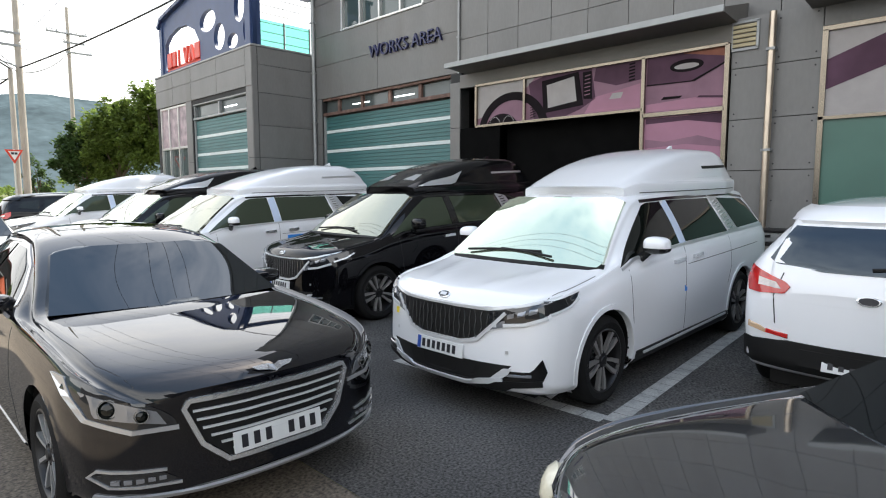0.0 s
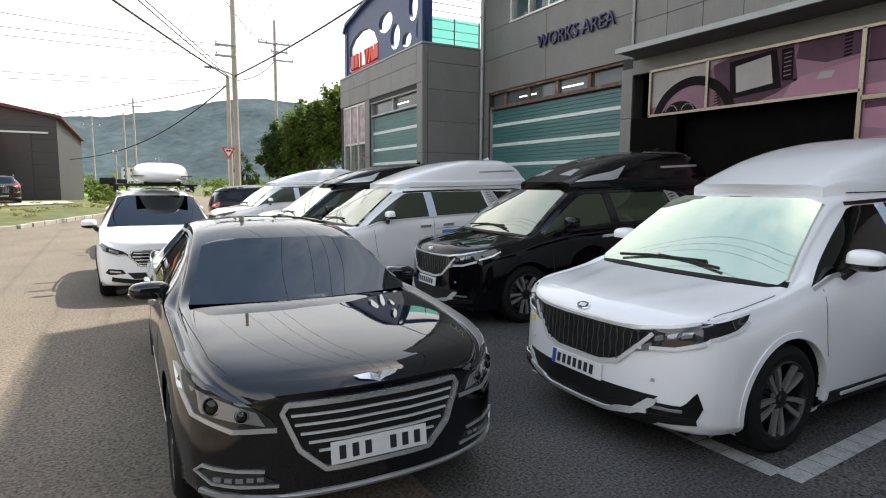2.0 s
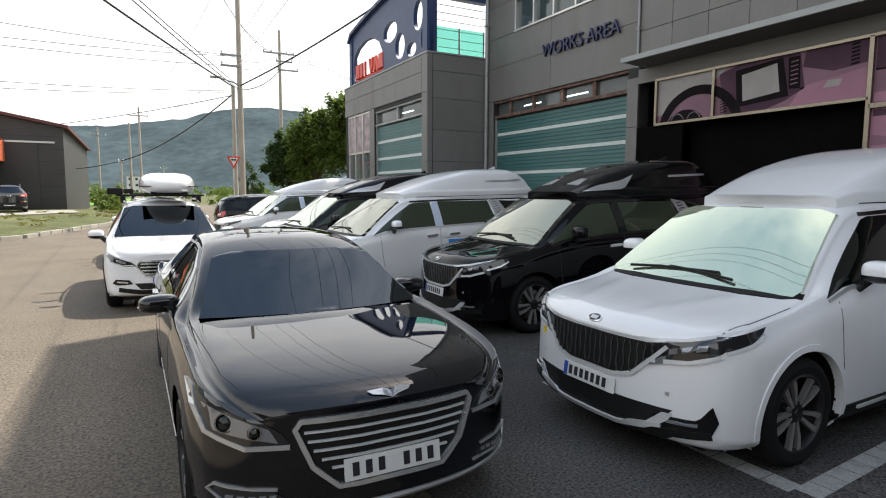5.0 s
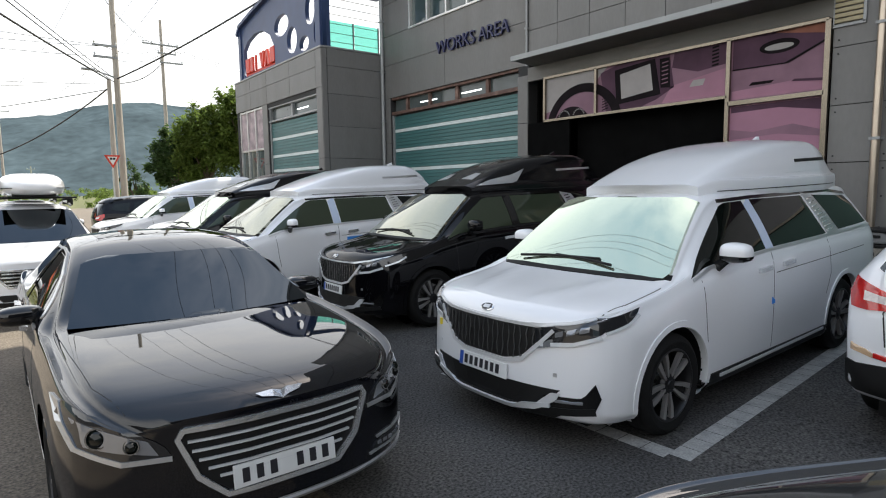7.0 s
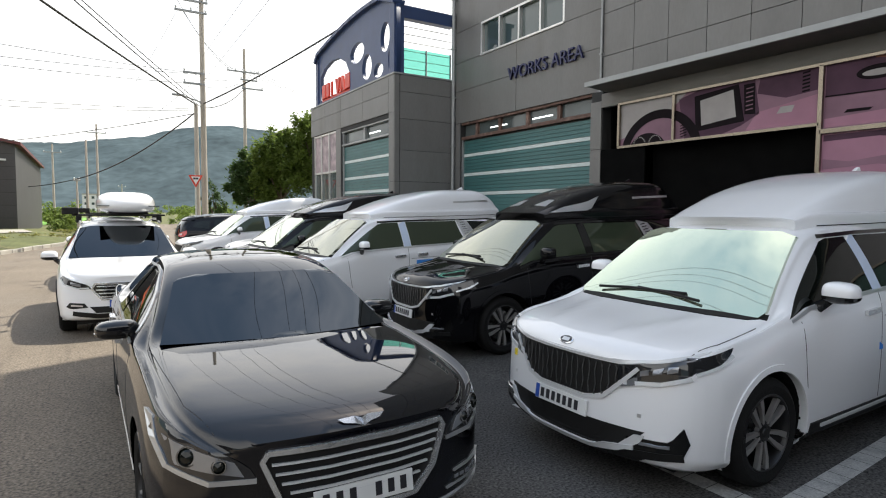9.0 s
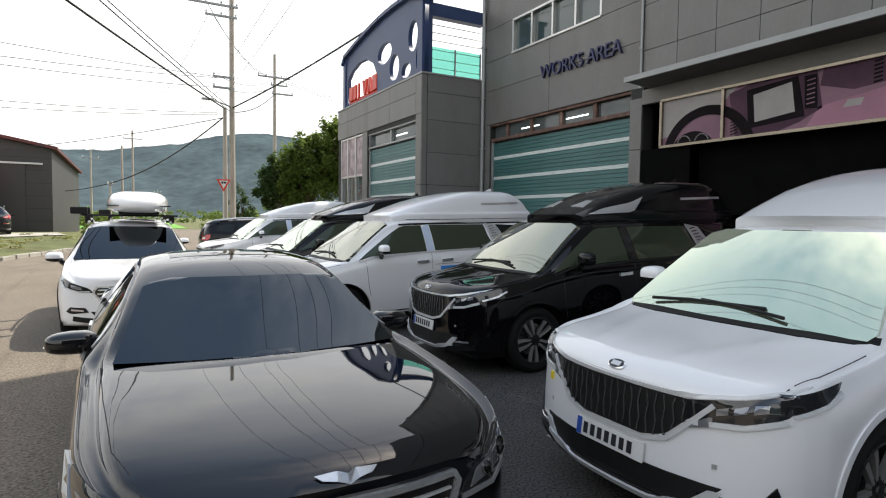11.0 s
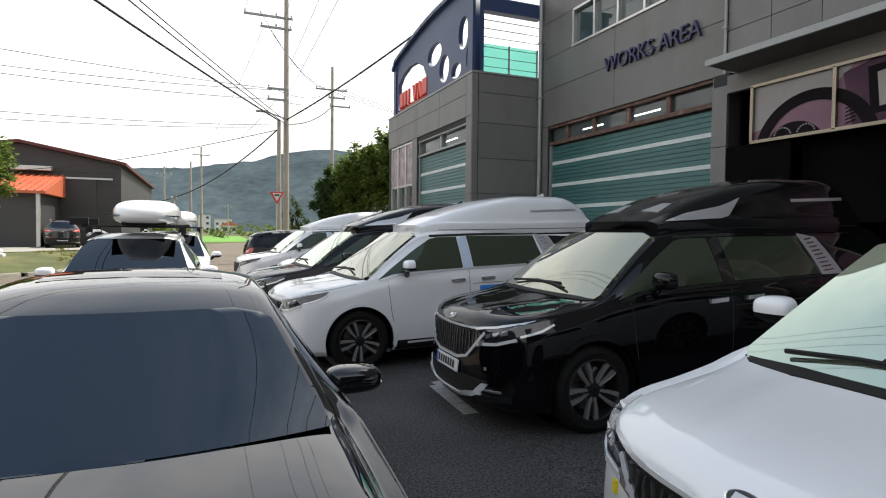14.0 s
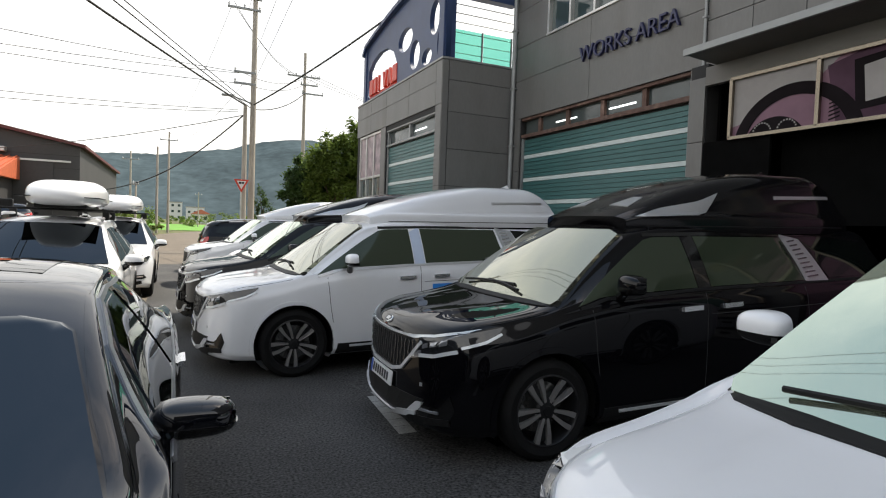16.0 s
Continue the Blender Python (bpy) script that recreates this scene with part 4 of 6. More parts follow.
def wheel_meshes(R, rim_r, width, spokes, twin, bright):
    """Tyre, rim barrel and spokes; outer face towards +y at y = 0."""
    key = (R, rim_r, width, spokes, twin, bright)
    if key in wheel_cache:
        return wheel_cache[key]
    w = width
    tyre = lathe([(rim_r - 0.005, -0.012), (rim_r + 0.02, 0.0), (rim_r + 0.5 * (R - rim_r), 0.008), (R - 0.03, -0.004), (R - 0.008, -0.025), (R, -0.05), (R, -w + 0.05), (R - 0.01, -w + 0.02), (rim_r, -w)], 48)
    barrel = lathe([(rim_r + 0.004, -0.006), (rim_r - 0.008, -0.002), (rim_r - 0.016, -0.012), (rim_r - 0.022, -0.05), (rim_r - 0.03, -w * 0.8), (0.03, -w * 0.8)], 48)
    sp, sd = bmesh.new(), bmesh.new()
    wd = 0.0135 if twin else 0.016
    for s in ((-1, 1) if twin else (0,)):
        wo = 0.026 if twin else wd
        quad = [(0.045, s * 0.013 - wd * 0.7, -0.026), (0.045, s * 0.013 + wd * 0.7, -0.026), (rim_r * 0.62, s * 0.040 + wo * 0.72, -0.014), (rim_r - 0.012, s * 0.050 + wo, -0.010), (rim_r - 0.012, s * 0.050 - wo * 0.55, -0.010), (rim_r * 0.62, s * 0.040 - wo * 0.5, -0.014)]
        top = [sp.verts.new((x, y, z)) for x, z, y in quad]
        low = [sp.verts.new((x, y - 0.03, z)) for x, z, y in quad]
        sp.faces.new(top)
        sp.faces.new(low)
        for i in range(len(top)):
            j = (i + 1) % len(top)
            sp.faces.new((top[i], top[j], low[j], low[i]))
    if twin:
        sd.faces.new([sd.verts.new((x, y, z)) for x, z, y in ((0.10, -0.010, -0.036), (0.10, 0.010, -0.036), (rim_r - 0.04, 0.02, -0.03), (rim_r - 0.04, -0.02, -0.03))])
    for bm in (sp, sd):
        bmesh.ops.recalc_face_normals(bm, faces=bm.faces)
    hub = lathe([(0.001, -0.012), (0.032, -0.013), (0.036, -0.022), (0.07, -0.026), (0.085, -0.05), (0.02, -0.05)], 20)
    for k in range(5):
        a = 2 * math.pi * k / 5 + 0.3
        tube(hub, (0.054 * math.cos(a), -0.03, 0.054 * math.sin(a)), (0.054 * math.cos(a), -0.02, 0.054 * math.sin(a)), 0.008, n=6)
    disc = lathe([(0.001, -w * 0.55), (rim_r * 0.72, -w * 0.55), (rim_r * 0.72, -w * 0.62), (0.02, -w * 0.62)], 30)
    made = {"tyre": mesh_of(tyre, "tyre", M["rubber"], True), "rim": mesh_of(barrel, "rim", M["rim_dark"], True), "hub": mesh_of(hub, "hub", M["rim_dark"], True), "brake_disc": mesh_of(disc, "brake_disc", M["bar"], True)}
    spoke = mesh_of(sp, "spoke", M["rim_bright"] if bright else M["satin"])
    inlay = mesh_of(sd, "spoke_inlay", M["plastic"])
    wheel_cache[key] = (made, spoke, inlay if twin else None, spokes)
    return wheel_cache[key]


def add_wheels(car, sh, track, R, rim_r, width=0.235, spokes=6, twin=True, bright=True, turn=0.0):
    ms = wheel_meshes(R, rim_r, width, spokes, twin, bright)
    for i, wx in enumerate(sh.wheels):
        for s in (1, -1):
            w = new("wheel")
            w.parent = car
            w.matrix_basis = pose(wx, s * track, R, 0, 0, (0 if s > 0 else 180) + (turn if i == 0 else 0)) @ pose(0, 0, 0, 0, 37 * i + 11 * s, 0)
            made, spoke, inlay, count = ms
            for nm, me in made.items():
                new(nm, me).parent = w
            for k in range(count):
                for nm, me in (("spoke", spoke), ("spoke_inlay", inlay)):
                    if me:
                        ob = new(nm, me)
                        ob.parent = w
                        ob.rotation_euler = (0, 2 * math.pi * k / count, 0)
    # dark inner arches
    for wx in sh.wheels:
        for s in (1, -1):
            bm = bmesh.new()
            prev = None
            for k in range(21):
                a = math.pi * (k / 20 * 1.16 - 0.08)
                c, z = wx + sh.arch * 1.01 * math.cos(a), R + sh.arch * 1.01 * math.sin(a)
                cur = [bm.verts.new((c, s * (track - 0.02), z)), bm.verts.new((c, s * 0.4, z)), bm.verts.new((wx, s * 0.4, R))]
                if prev:
                    bm.faces.new((prev[0], prev[1], cur[1], cur[0]))
                    bm.faces.new((prev[1], prev[2], cur[1])) if k else None
                prev = cur
            part("wheel_arch_liner", bm, M["plastic"], car)


def arch_lip(sh, wx, s, width, material, car, off=0.006):
    bm = bmesh.new()
    prev = None
    for k in range(33):
        a = math.pi * (k / 32 * 1.12 - 0.06)
        cur = []
        for r, o in ((sh.arch + width, 0.0), (sh.arch + width, off), (sh.arch + 0.003, off), (sh.arch + 0.003, -0.05)):
            z = max(0.2, sh.radius + r * math.sin(a))
            p = sh.on("left" if s > 0 else "right", wx + r * math.cos(a), z, 0)
            p.y += s * o
            cur.append(bm.verts.new(p))
        if prev:
            for i in range(3):
                bm.faces.new((prev[i], prev[i + 1], cur[i + 1], cur[i]))
        prev = cur
    bmesh.ops.recalc_face_normals(bm, faces=bm.faces)
    return part("wheel_arch_trim", bm, material, car)


def number_plate(car, sh, side, z, new_style, tilt=0.0, w=0.52, h=0.11):
    p = sh.on(side, 0, z, 0.012)
    x = p.x
    s = 1 if side == "front" else -1
    pl = new("number_plate")
    pl.parent = car
    pl.location, pl.rotation_euler = (x, 0, z), (0, radians(-8 * s + tilt), 0)
    part("plate_board", boxes((-0.006, 0.006, -w / 2, w / 2, -h / 2, h / 2), bevel=0.004), M["plate"], pl)
    xs = s * 0.008
    n = 7
    for k in range(n):
        if k == 3 and not new_style:
            continue
        y = -s * (w * 0.39 - (k + (0.35 if new_style else 0)) * w * 0.78 / (n - (0 if new_style else 1)))
        part("plate_bar", boxes((xs - 0.0015, xs + 0.0015, y - 0.017, y + 0.017, -h * 0.30, h * 0.30)), M["ink"], pl)
    if new_style:
        part("plate_band", boxes((xs - 0.001, xs + 0.001, -s * w * 0.495, -s * w * 0.42, -h / 2 + 0.004, h / 2 - 0.004)), M["plate_blue"], pl)
    return pl


def mirror(car, s, x, y, z, material, size=(0.13, 0.25, 0.17), lower=None):
    """A door mirror on its foot: a rounded cap, darker lower half and the glass."""
    m = new("door_mirror")
    m.parent = car
    m.location = (x, s * y, z)
    bm = bmesh.new()
    bmesh.ops.create_uvsphere(bm, u_segments=20, v_segments=14, radius=0.5)
    for v in bm.verts:
        c = v.co
        c.x = math.copysign(abs(c.x * 2) ** 0.7 / 2, c.x)
        c.y = math.copysign(abs(c.y * 2) ** 0.6 / 2, c.y)
        c.z = math.copysign(abs(c.z * 2) ** 0.65 / 2, c.z)
        if c.x < -0.12:
            c.x = -0.12
        c.z *= 1 - 0.25 * max(0, s * c.y)
        c.x, c.y, c.z = c.x * size[0] * 1.5, c.y * size[1], c.z * size[2]
    low = bm.copy()
    for v in low.verts:
        v.co = v.co * 1.035
        v.co.z = min(v.co.z, -size[2] * 0.14)
    cap = part("cap", bm, material, m, smooth=True)
    tube(low, (0.02, -s * size[1] * 0.3, -size[2] * 0.4), (-0.0, -s * (size[1] * 0.55 + 0.05), -size[2] * 0.95), 0.032, 0.045, n=10)
    part("foot", low, lower or M["plastic"], m)
    part("glass", boxes((-0.032, -0.024, -size[1] * 0.42, size[1] * 0.42, -size[2] * 0.36, size[2] * 0.38)), M["tint"], m)


def add_body(car, sh, paint):
    body = part("body", sh.bm, paint, car, smooth=True)
    part("underbody", boxes((sh.x1 + 0.25, sh.x0 - 0.3, -sh.wmax * 0.72, sh.wmax * 0.72, 0.17, 0.34)), M["plastic"], car)
    return body


def handle(car, sh, s, x, z, material, w=0.2):
    side = "left" if s > 0 else "right"
    bm = sh.strip(side, [(x + w / 2, z), (x - w / 2, z + 0.008)], 0.036, 0.028, depth=0.0)
    part("door_handle", bm, material, car)


def seams(car, sh, lines, top=()):
    for line in lines:
        for side in ("left", "right"):
            part("panel_gap", sh.strip(side, line, 0.006, 0.0012, depth=0.002), M["joint"], car)
    for line in top:
        for q in (line, [(u, -v) for u, v in line]):
            part("panel_gap", sh.strip("top", q, 0.0035, 0.0008, depth=0.002), M["joint"], car)


def roof_shell(car, material, x0, x1, w, z0, h, accent, nose=0.95, label=""):
    """The raised moulded roof of a high-roof van, with its lower lip and accents."""
    bm = bmesh.new()
    rings, n = [], 15
    for x in np.r_[np.linspace(x0, x0 - nose, 12), np.linspace(x0 - nose - 0.2, x1 + 0.5, 10), np.linspace(x1 + 0.4, x1, 7)]:
        f = min(1.0, (x0 - x) / nose)
        g = min(1.0, (x - x1) / 0.5)
        hh = h * (0.17 + 0.83 * math.sin(f * math.pi / 2)) * (0.35 + 0.65 * math.sin(g * math.pi / 2) ** 0.6)
        ww = w * (0.80 + 0.20 * math.sin(f * math.pi / 2) ** 0.7) * (0.90 + 0.1 * g)
        bowx = -0.20 * max(0, 1 - (x0 - x) / 0.7)
        lip = min(0.12, hh * 0.75)
        sec = spline([(ww, z0 - 0.05), (ww * 1.012, z0), (ww * 1.005, z0 + lip * 0.8), (ww * 0.965, z0 + lip), (ww * 0.905, z0 + lip + (hh - lip) * 0.45), (ww * 0.80, z0 + lip + (hh - lip) * 0.83), (ww * 0.5, z0 + hh * 0.975), (0, z0 + hh)], 4)
        l = [bm.verts.new((x + bowx * (y / w) ** 2, y, z)) for y, z in sec]
        r = [v if abs(v.co.y) < 1e-6 else bm.verts.new((v.co.x, -v.co.y, v.co.z)) for v in l]
        rings.append(l + r[-2::-1])
    for a, b in zip(rings, rings[1:]):
        for i in range(len(a) - 1):
            bm.faces.new((a[i], a[i + 1], b[i + 1], b[i]))
    bm.faces.new(rings[0])
    bm.faces.new(rings[-1])
    bmesh.ops.recalc_face_normals(bm, faces=bm.faces)
    tree = BVHTree.FromBMesh(bm)
    top = part("raised_roof", bm, material, car, label, smooth=True)
    sh = Shell((), (), 0, 0, ready=(tree, x0, x1, w))
    zl = z0 + h * 0.52
    for s in ("left", "right"):
        part("roof_strip", sh.strip(s, [(x1 + 0.25, zl + 0.02), ((x0 + x1) / 2 - 0.35, zl)], 0.03, 0.006), M[accent], top)
        part("roof_lip", sh.strip(s, [(x0 - 0.35, z0 + 0.012), (x1 + 0.1, z0 + 0.012)], 0.008, 0.003), M["plastic"], top)
        part("roof_groove", sh.strip(s, [(x0 - 0.95, z0 + 0.10), (x0 - 1.5, z0 + 0.15), (x1 + 0.12, z0 + 0.17)], 0.012, 0.002), material, top)
    part("aerial_fin", prism([(x1 + 0.62, z0 + h * 0.93), (x1 + 0.42, z0 + h + 0.055), (x1 + 0.38, z0 + h * 0.93)], -0.02, 0.02, "y"), material, top)
    return top, sh


VAN = [
    (0.935, 0.33, 0.77, 0.84, 0.74, 0.865, 0.67, 0.895), (0.90, 0.27, 0.855, 0.885, 0.825, 0.91, 0.75, 0.945), (0.80, 0.23, 0.93, 0.93, 0.89, 0.955, 0.815, 0.995),
    (0.60, 0.21, 0.975, 0.97, 0.925, 0.99, 0.85, 1.03), (0.30, 0.2, 0.988, 1.0, 0.935, 1.02, 0.86, 1.06), (0.05, 0.2, 0.992, 1.035, 0.945, 1.055, 0.865, 1.09),
    (-0.12, 0.2, 0.995, 1.08, 0.95, 1.10, 0.865, 1.14), (-0.40, 0.2, 0.997, 1.13, 0.952, 1.28, 0.81, 1.375), (-0.65, 0.2, 0.997, 1.16, 0.955, 1.45, 0.76, 1.56), (-0.88, 0.2, 0.997, 1.175, 0.957, 1.58, 0.725, 1.69),
    (-1.25, 0.2, 0.997, 1.185, 0.957, 1.645, 0.705, 1.735), (-2.2, 0.2, 0.997, 1.20, 0.957, 1.655, 0.70, 1.755), (-3.3, 0.21, 0.99, 1.21, 0.945, 1.645, 0.69, 1.745),
    (-3.85, 0.24, 0.975, 1.215, 0.93, 1.61, 0.675, 1.715), (-4.05, 0.27, 0.955, 1.20, 0.91, 1.50, 0.67, 1.62), (-4.22, 0.36, 0.90, 1.05, 0.86, 1.14, 0.72, 1.22)]


def minivan(m, paint, label, glass, accent, box_m, group="row of parked minivans", film=False, side_glass="side_glass", two_tone=None, detail=True, grille_m="plastic", high=0.50):
    car = thing("minivan", label, "minivan", group, m=m)
    sh = Shell(VAN, (0.0, -3.09), 0.37, 0.425, bow=0.25, rbow=0.10, lean=0.08, ribs=(0.24, 0.56, -0.10, 0.013, 0.87))
    paint = M[paint]
    P = lambda name, bm, mm, parent=car, lab="", smooth=False: part(name, bm, M[mm] if isinstance(mm, str) else mm, parent, lab, smooth)
    # glass
    P("windscreen", sh.patch("front", [(-0.82, 1.11), (0.82, 1.11), (0.845, 1.145), (0.672, 1.635), (0.55, 1.664), (-0.55, 1.664), (-0.672, 1.635), (-0.845, 1.145)], 0.006, 16, 22, fair=True), glass, smooth=True)
    P("sensor_housing", sh.patch("front", [(-0.13, 1.60), (0.13, 1.60), (0.10, 1.668), (-0.10, 1.668)], 0.007, 4, 6), "warm_glass")
    P("cowl", sh.patch("front", [(-0.86, 1.095), (0.86, 1.095), (0.85, 1.125), (-0.85, 1.125)], 0.008, 3, 20), "plastic")
    for s in (1, -1):
        side = "left" if s > 0 else "right"
        P("front_door_window", sh.patch(side, [(-0.24, 1.105), (-0.45, 1.165), (-0.70, 1.185), (-1.40, 1.21), (-1.40, 1.61), (-1.05, 1.605), (-0.80, 1.47)], 0.005, 12, 12, True), side_glass, smooth=True)
        P("sliding_door_window", sh.patch(side, [(-1.55, 1.215), (-2.68, 1.235), (-2.60, 1.605), (-1.55, 1.615)], 0.005, 14, 8, True), side_glass, smooth=True)
        P("rear_quarter_window", sh.patch(side, [(-3.02, 1.25), (-3.86, 1.27), (-3.74, 1.56), (-2.86, 1.60)], 0.005, 12, 8, True), "tint", smooth=True)
        P("pillar", sh.patch(side, [(-1.41, 1.205), (-1.54, 1.205), (-1.54, 1.63), (-1.41, 1.625)], 0.006, 8, 3), "film" if film else ("gloss_black" if two_tone is None else two_tone))
        pil = P("quarter_pillar", sh.patch(side, [(-2.70, 1.225), (-3.0, 1.225), (-2.84, 1.62), (-2.62, 1.63)], 0.009, 10, 4), "satin", lab="ribbed silver quarter pillar")
        if detail:
            rb = bmesh.new()
            for k in range(9):
                z = 1.26 + k * 0.038
                sh.strip(side, [(-2.74 + (z - 1.2) * 0.18, z), (-2.90 + (z - 1.2) * 0.34, z + 0.012)], 0.012, 0.016, rb)
            P("rib", rb, "chrome" if paint != M["black_paint"] else "bar", pil)
        P("belt_trim", sh.strip(side, [(-0.26, 1.09), (-0.5, 1.155), (-1.4, 1.195), (-3.1, 1.225), (-3.95, 1.24)], 0.022, 0.008), "plastic" if paint == M["black_paint"] else "satin")
        P("roof_rail_trim", sh.strip(side, [(-1.02, 1.625), (-1.6, 1.635), (-3.3, 1.63), (-3.8, 1.585)], 0.028, 0.006), "gloss_black")
        for x, z in ((-1.30, 1.05), (-1.74, 1.06)):
            handle(car, sh, s, x, z, M["chrome"], 0.2)
        P("sill_trim", sh.patch(side, [(-0.44, 0.20), (-2.65, 0.20), (-2.65, 0.345), (-0.47, 0.345)], 0.012, 4, 20), "plastic")
        P("sill_chrome", sh.strip(side, [(-0.60, 0.315), (-2.55, 0.33)], 0.022, 0.024), "silver")
        for wx in sh.wheels:
            arch_lip(sh, wx, s, 0.045, paint, car, 0.008)
        mirror(car, s, -0.62, 1.09, 1.27, paint, (0.12, 0.23, 0.15), M["gloss_black"])
    # face
    g = P("grille", sh.patch("front", [(-0.53, 0.862), (0.53, 0.862), (0.555, 0.835), (0.36, 0.645), (0.22, 0.612), (-0.22, 0.612), (-0.36, 0.645), (-0.555, 0.835)], 0.006, 10, 24), grille_m, smooth=True)
    if detail:
        for k in range(21):
            y = -0.51 + 1.02 * k / 20
            top = 0.852
            bot = 0.628 + max(0, abs(y) - 0.34) * 0.95
            if top - bot > 0.03:
                wob = 0.006 * (-1) ** k
                P("grille_bar", sh.strip("front", [(y + wob, top), (y - wob, (top + bot) / 2 + 0.04), (y + wob, (top + bot) / 2 - 0.04), (y - wob, bot)], 0.0085, 0.016, step=0.04), "bar", g)
    surround = [(-0.60, 0.858), (-0.545, 0.80), (-0.375, 0.632), (-0.225, 0.596), (0.225, 0.596), (0.375, 0.632), (0.545, 0.80), (0.60, 0.858)]
    P("grille_surround", sh.strip("front", surround, 0.026, 0.016), "silver")
    P("bonnet_edge_trim", sh.strip("front", [(-0.885, 0.962), (-0.7, 0.912), (-0.5, 0.882), (0, 0.875), (0.5, 0.882), (0.7, 0.912), (0.885, 0.962)], 0.018, 0.010), "silver" if paint != M["black_paint"] else "drl")
    badge = lathe([(0.001, 0.007), (0.8, 0.007), (1.0, 0.002), (1.0, -0.01)], 24, "Z")
    b = part("badge", badge, M["chrome"], car)
    p = sh.on("front", 0, 0.935, 0.004)
    b.matrix_basis = Matrix.Translation(p) @ pose(0, 0, 0, 0, 40, 0) @ Matrix.Diagonal((0.034, 0.066, 1, 1))
    part("badge_face", lathe([(0.001, 0.009), (0.82, 0.009), (0.82, 0.004)], 24, "Z"), M["ink"], b)
    part("badge_mark", boxes((-0.45, 0.45, -0.5, 0.5, 0.009, 0.0105)), M["satin"], b)
    for s in (1, -1):
        hl = [(s * u, v) for u, v in ((0.47, 0.862), (0.70, 0.90), (0.905, 0.952), (0.905, 0.91), (0.87, 0.845), (0.74, 0.79), (0.60, 0.772), (0.47, 0.762))]
        lamp = P("headlight", sh.patch("front", hl, 0.008, 14, 10, True, 0.02), "lamp_dark", smooth=True)
        side = "left" if s > 0 else "right"
        P("lamp_wrap", sh.patch(side, [(0.66, 0.862), (0.66, 0.945), (0.50, 0.972), (0.36, 0.992), (0.40, 0.955), (0.50, 0.905)], 0.008, 8, 8, True), "lamp_dark", lamp, smooth=True)
        P("lamp_wrap_trim", sh.strip(side, [(0.66, 0.856), (0.50, 0.898), (0.385, 0.945)], 0.018, 0.013), "drl", lamp)
        P("light_block", sh.patch("front", [(s * 0.43, 0.705), (s * 0.585, 0.80), (s * 0.60, 0.80), (s * 0.60, 0.752), (s * 0.50, 0.725)], 0.015, 8, 5, True), "lamp", lamp)
        P("daytime_light", sh.strip("front", [(s * 0.875, 0.832), (s * 0.74, 0.782), (s * 0.60, 0.764), (s * 0.51, 0.754)], 0.026, 0.016), "drl", lamp)
        for u in (0.64, 0.715, 0.79):
            P("reflector", sh.patch("front", [(s * (u - 0.026), 0.812 + (u - 0.64) * 0.26), (s * (u + 0.026), 0.82 + (u - 0.64) * 0.26), (s * (u + 0.026), 0.862 + (u - 0.64) * 0.26), (s * (u - 0.026), 0.852 + (u - 0.64) * 0.26)], 0.013, 3, 3), "lamp", lamp)
        fog = P("fog_surround", sh.patch("front", [(s * 0.55, 0.415), (s * 0.80, 0.43), (s * 0.872, 0.545), (s * 0.885, 0.43), (s * 0.87, 0.35), (s * 0.55, 0.335)], 0.010, 14, 8, True), "gloss_black")
        P("fog_light", sh.patch("front", [(s * 0.63, 0.38), (s * 0.80, 0.39), (s * 0.80, 0.41), (s * 0.63, 0.402)], 0.016, 3, 6), "lamp", fog)
        P("skid_plate_end", sh.patch("front", [(s * 0.50, 0.350), (s * 0.60, 0.440), (s * 0.66, 0.440), (s * 0.64, 0.395), (s * 0.56, 0.340)], 0.018, 10, 5, True), "silver", smooth=True)
    P("lower_intake", sh.patch("front", [(-0.66, 0.462), (0.66, 0.462), (0.56, 0.36), (0.30, 0.31), (-0.30, 0.31), (-0.56, 0.36)], 0.008, 8, 20), "plastic")
    P("skid_plate", sh.strip("front", [(-0.60, 0.355), (-0.44, 0.325), (-0.28, 0.292), (0.28, 0.292), (0.44, 0.325), (0.60, 0.355)], 0.032, 0.026), "silver")
    P("front_lip", sh.strip("front", [(-0.86, 0.345), (-0.6, 0.318), (-0.3, 0.262), (0.3, 0.262), (0.6, 0.318), (0.86, 0.345)], 0.045, 0.018), "plastic")
    P("lower_apron", sh.patch("front", [(-0.60, 0.26), (0.60, 0.26), (0.72, 0.325), (0.3, 0.29), (-0.3, 0.29), (-0.72, 0.325)], 0.012, 5, 24), "plastic")
    for u in (-0.62, 0.62):
        P("parking_sensor", sh.patch("front", [(u - 0.012, 0.548), (u + 0.012, 0.548), (u + 0.012, 0.572), (u - 0.012, 0.572)], 0.004, 2, 2), "satin")
    number_plate(car, sh, "front", 0.515, True)
    P("rear_window", sh.patch("rear", [(-0.62, 1.22), (0.62, 1.22), (0.56, 1.56), (-0.56, 1.56)], 0.006, 6, 10), "tint")
    P("tail_light", sh.patch("rear", [(-0.84, 1.02), (0.84, 1.02), (0.84, 1.08), (-0.84, 1.08)], 0.008, 3, 16), "red_lamp")
    seams(car, sh, [[(-0.36, 1.08), (-0.39, 0.75), (-0.455, 0.36)], [(-1.475, 1.18), (-1.475, 0.36)], [(-2.66, 1.21), (-2.70, 0.85), (-2.60, 0.66)], [(-1.52, 1.0), (-2.4, 1.015), (-3.6, 1.04)]], [[(0.0, 0.86), (0.4, 0.85), (0.66, 0.82)]])
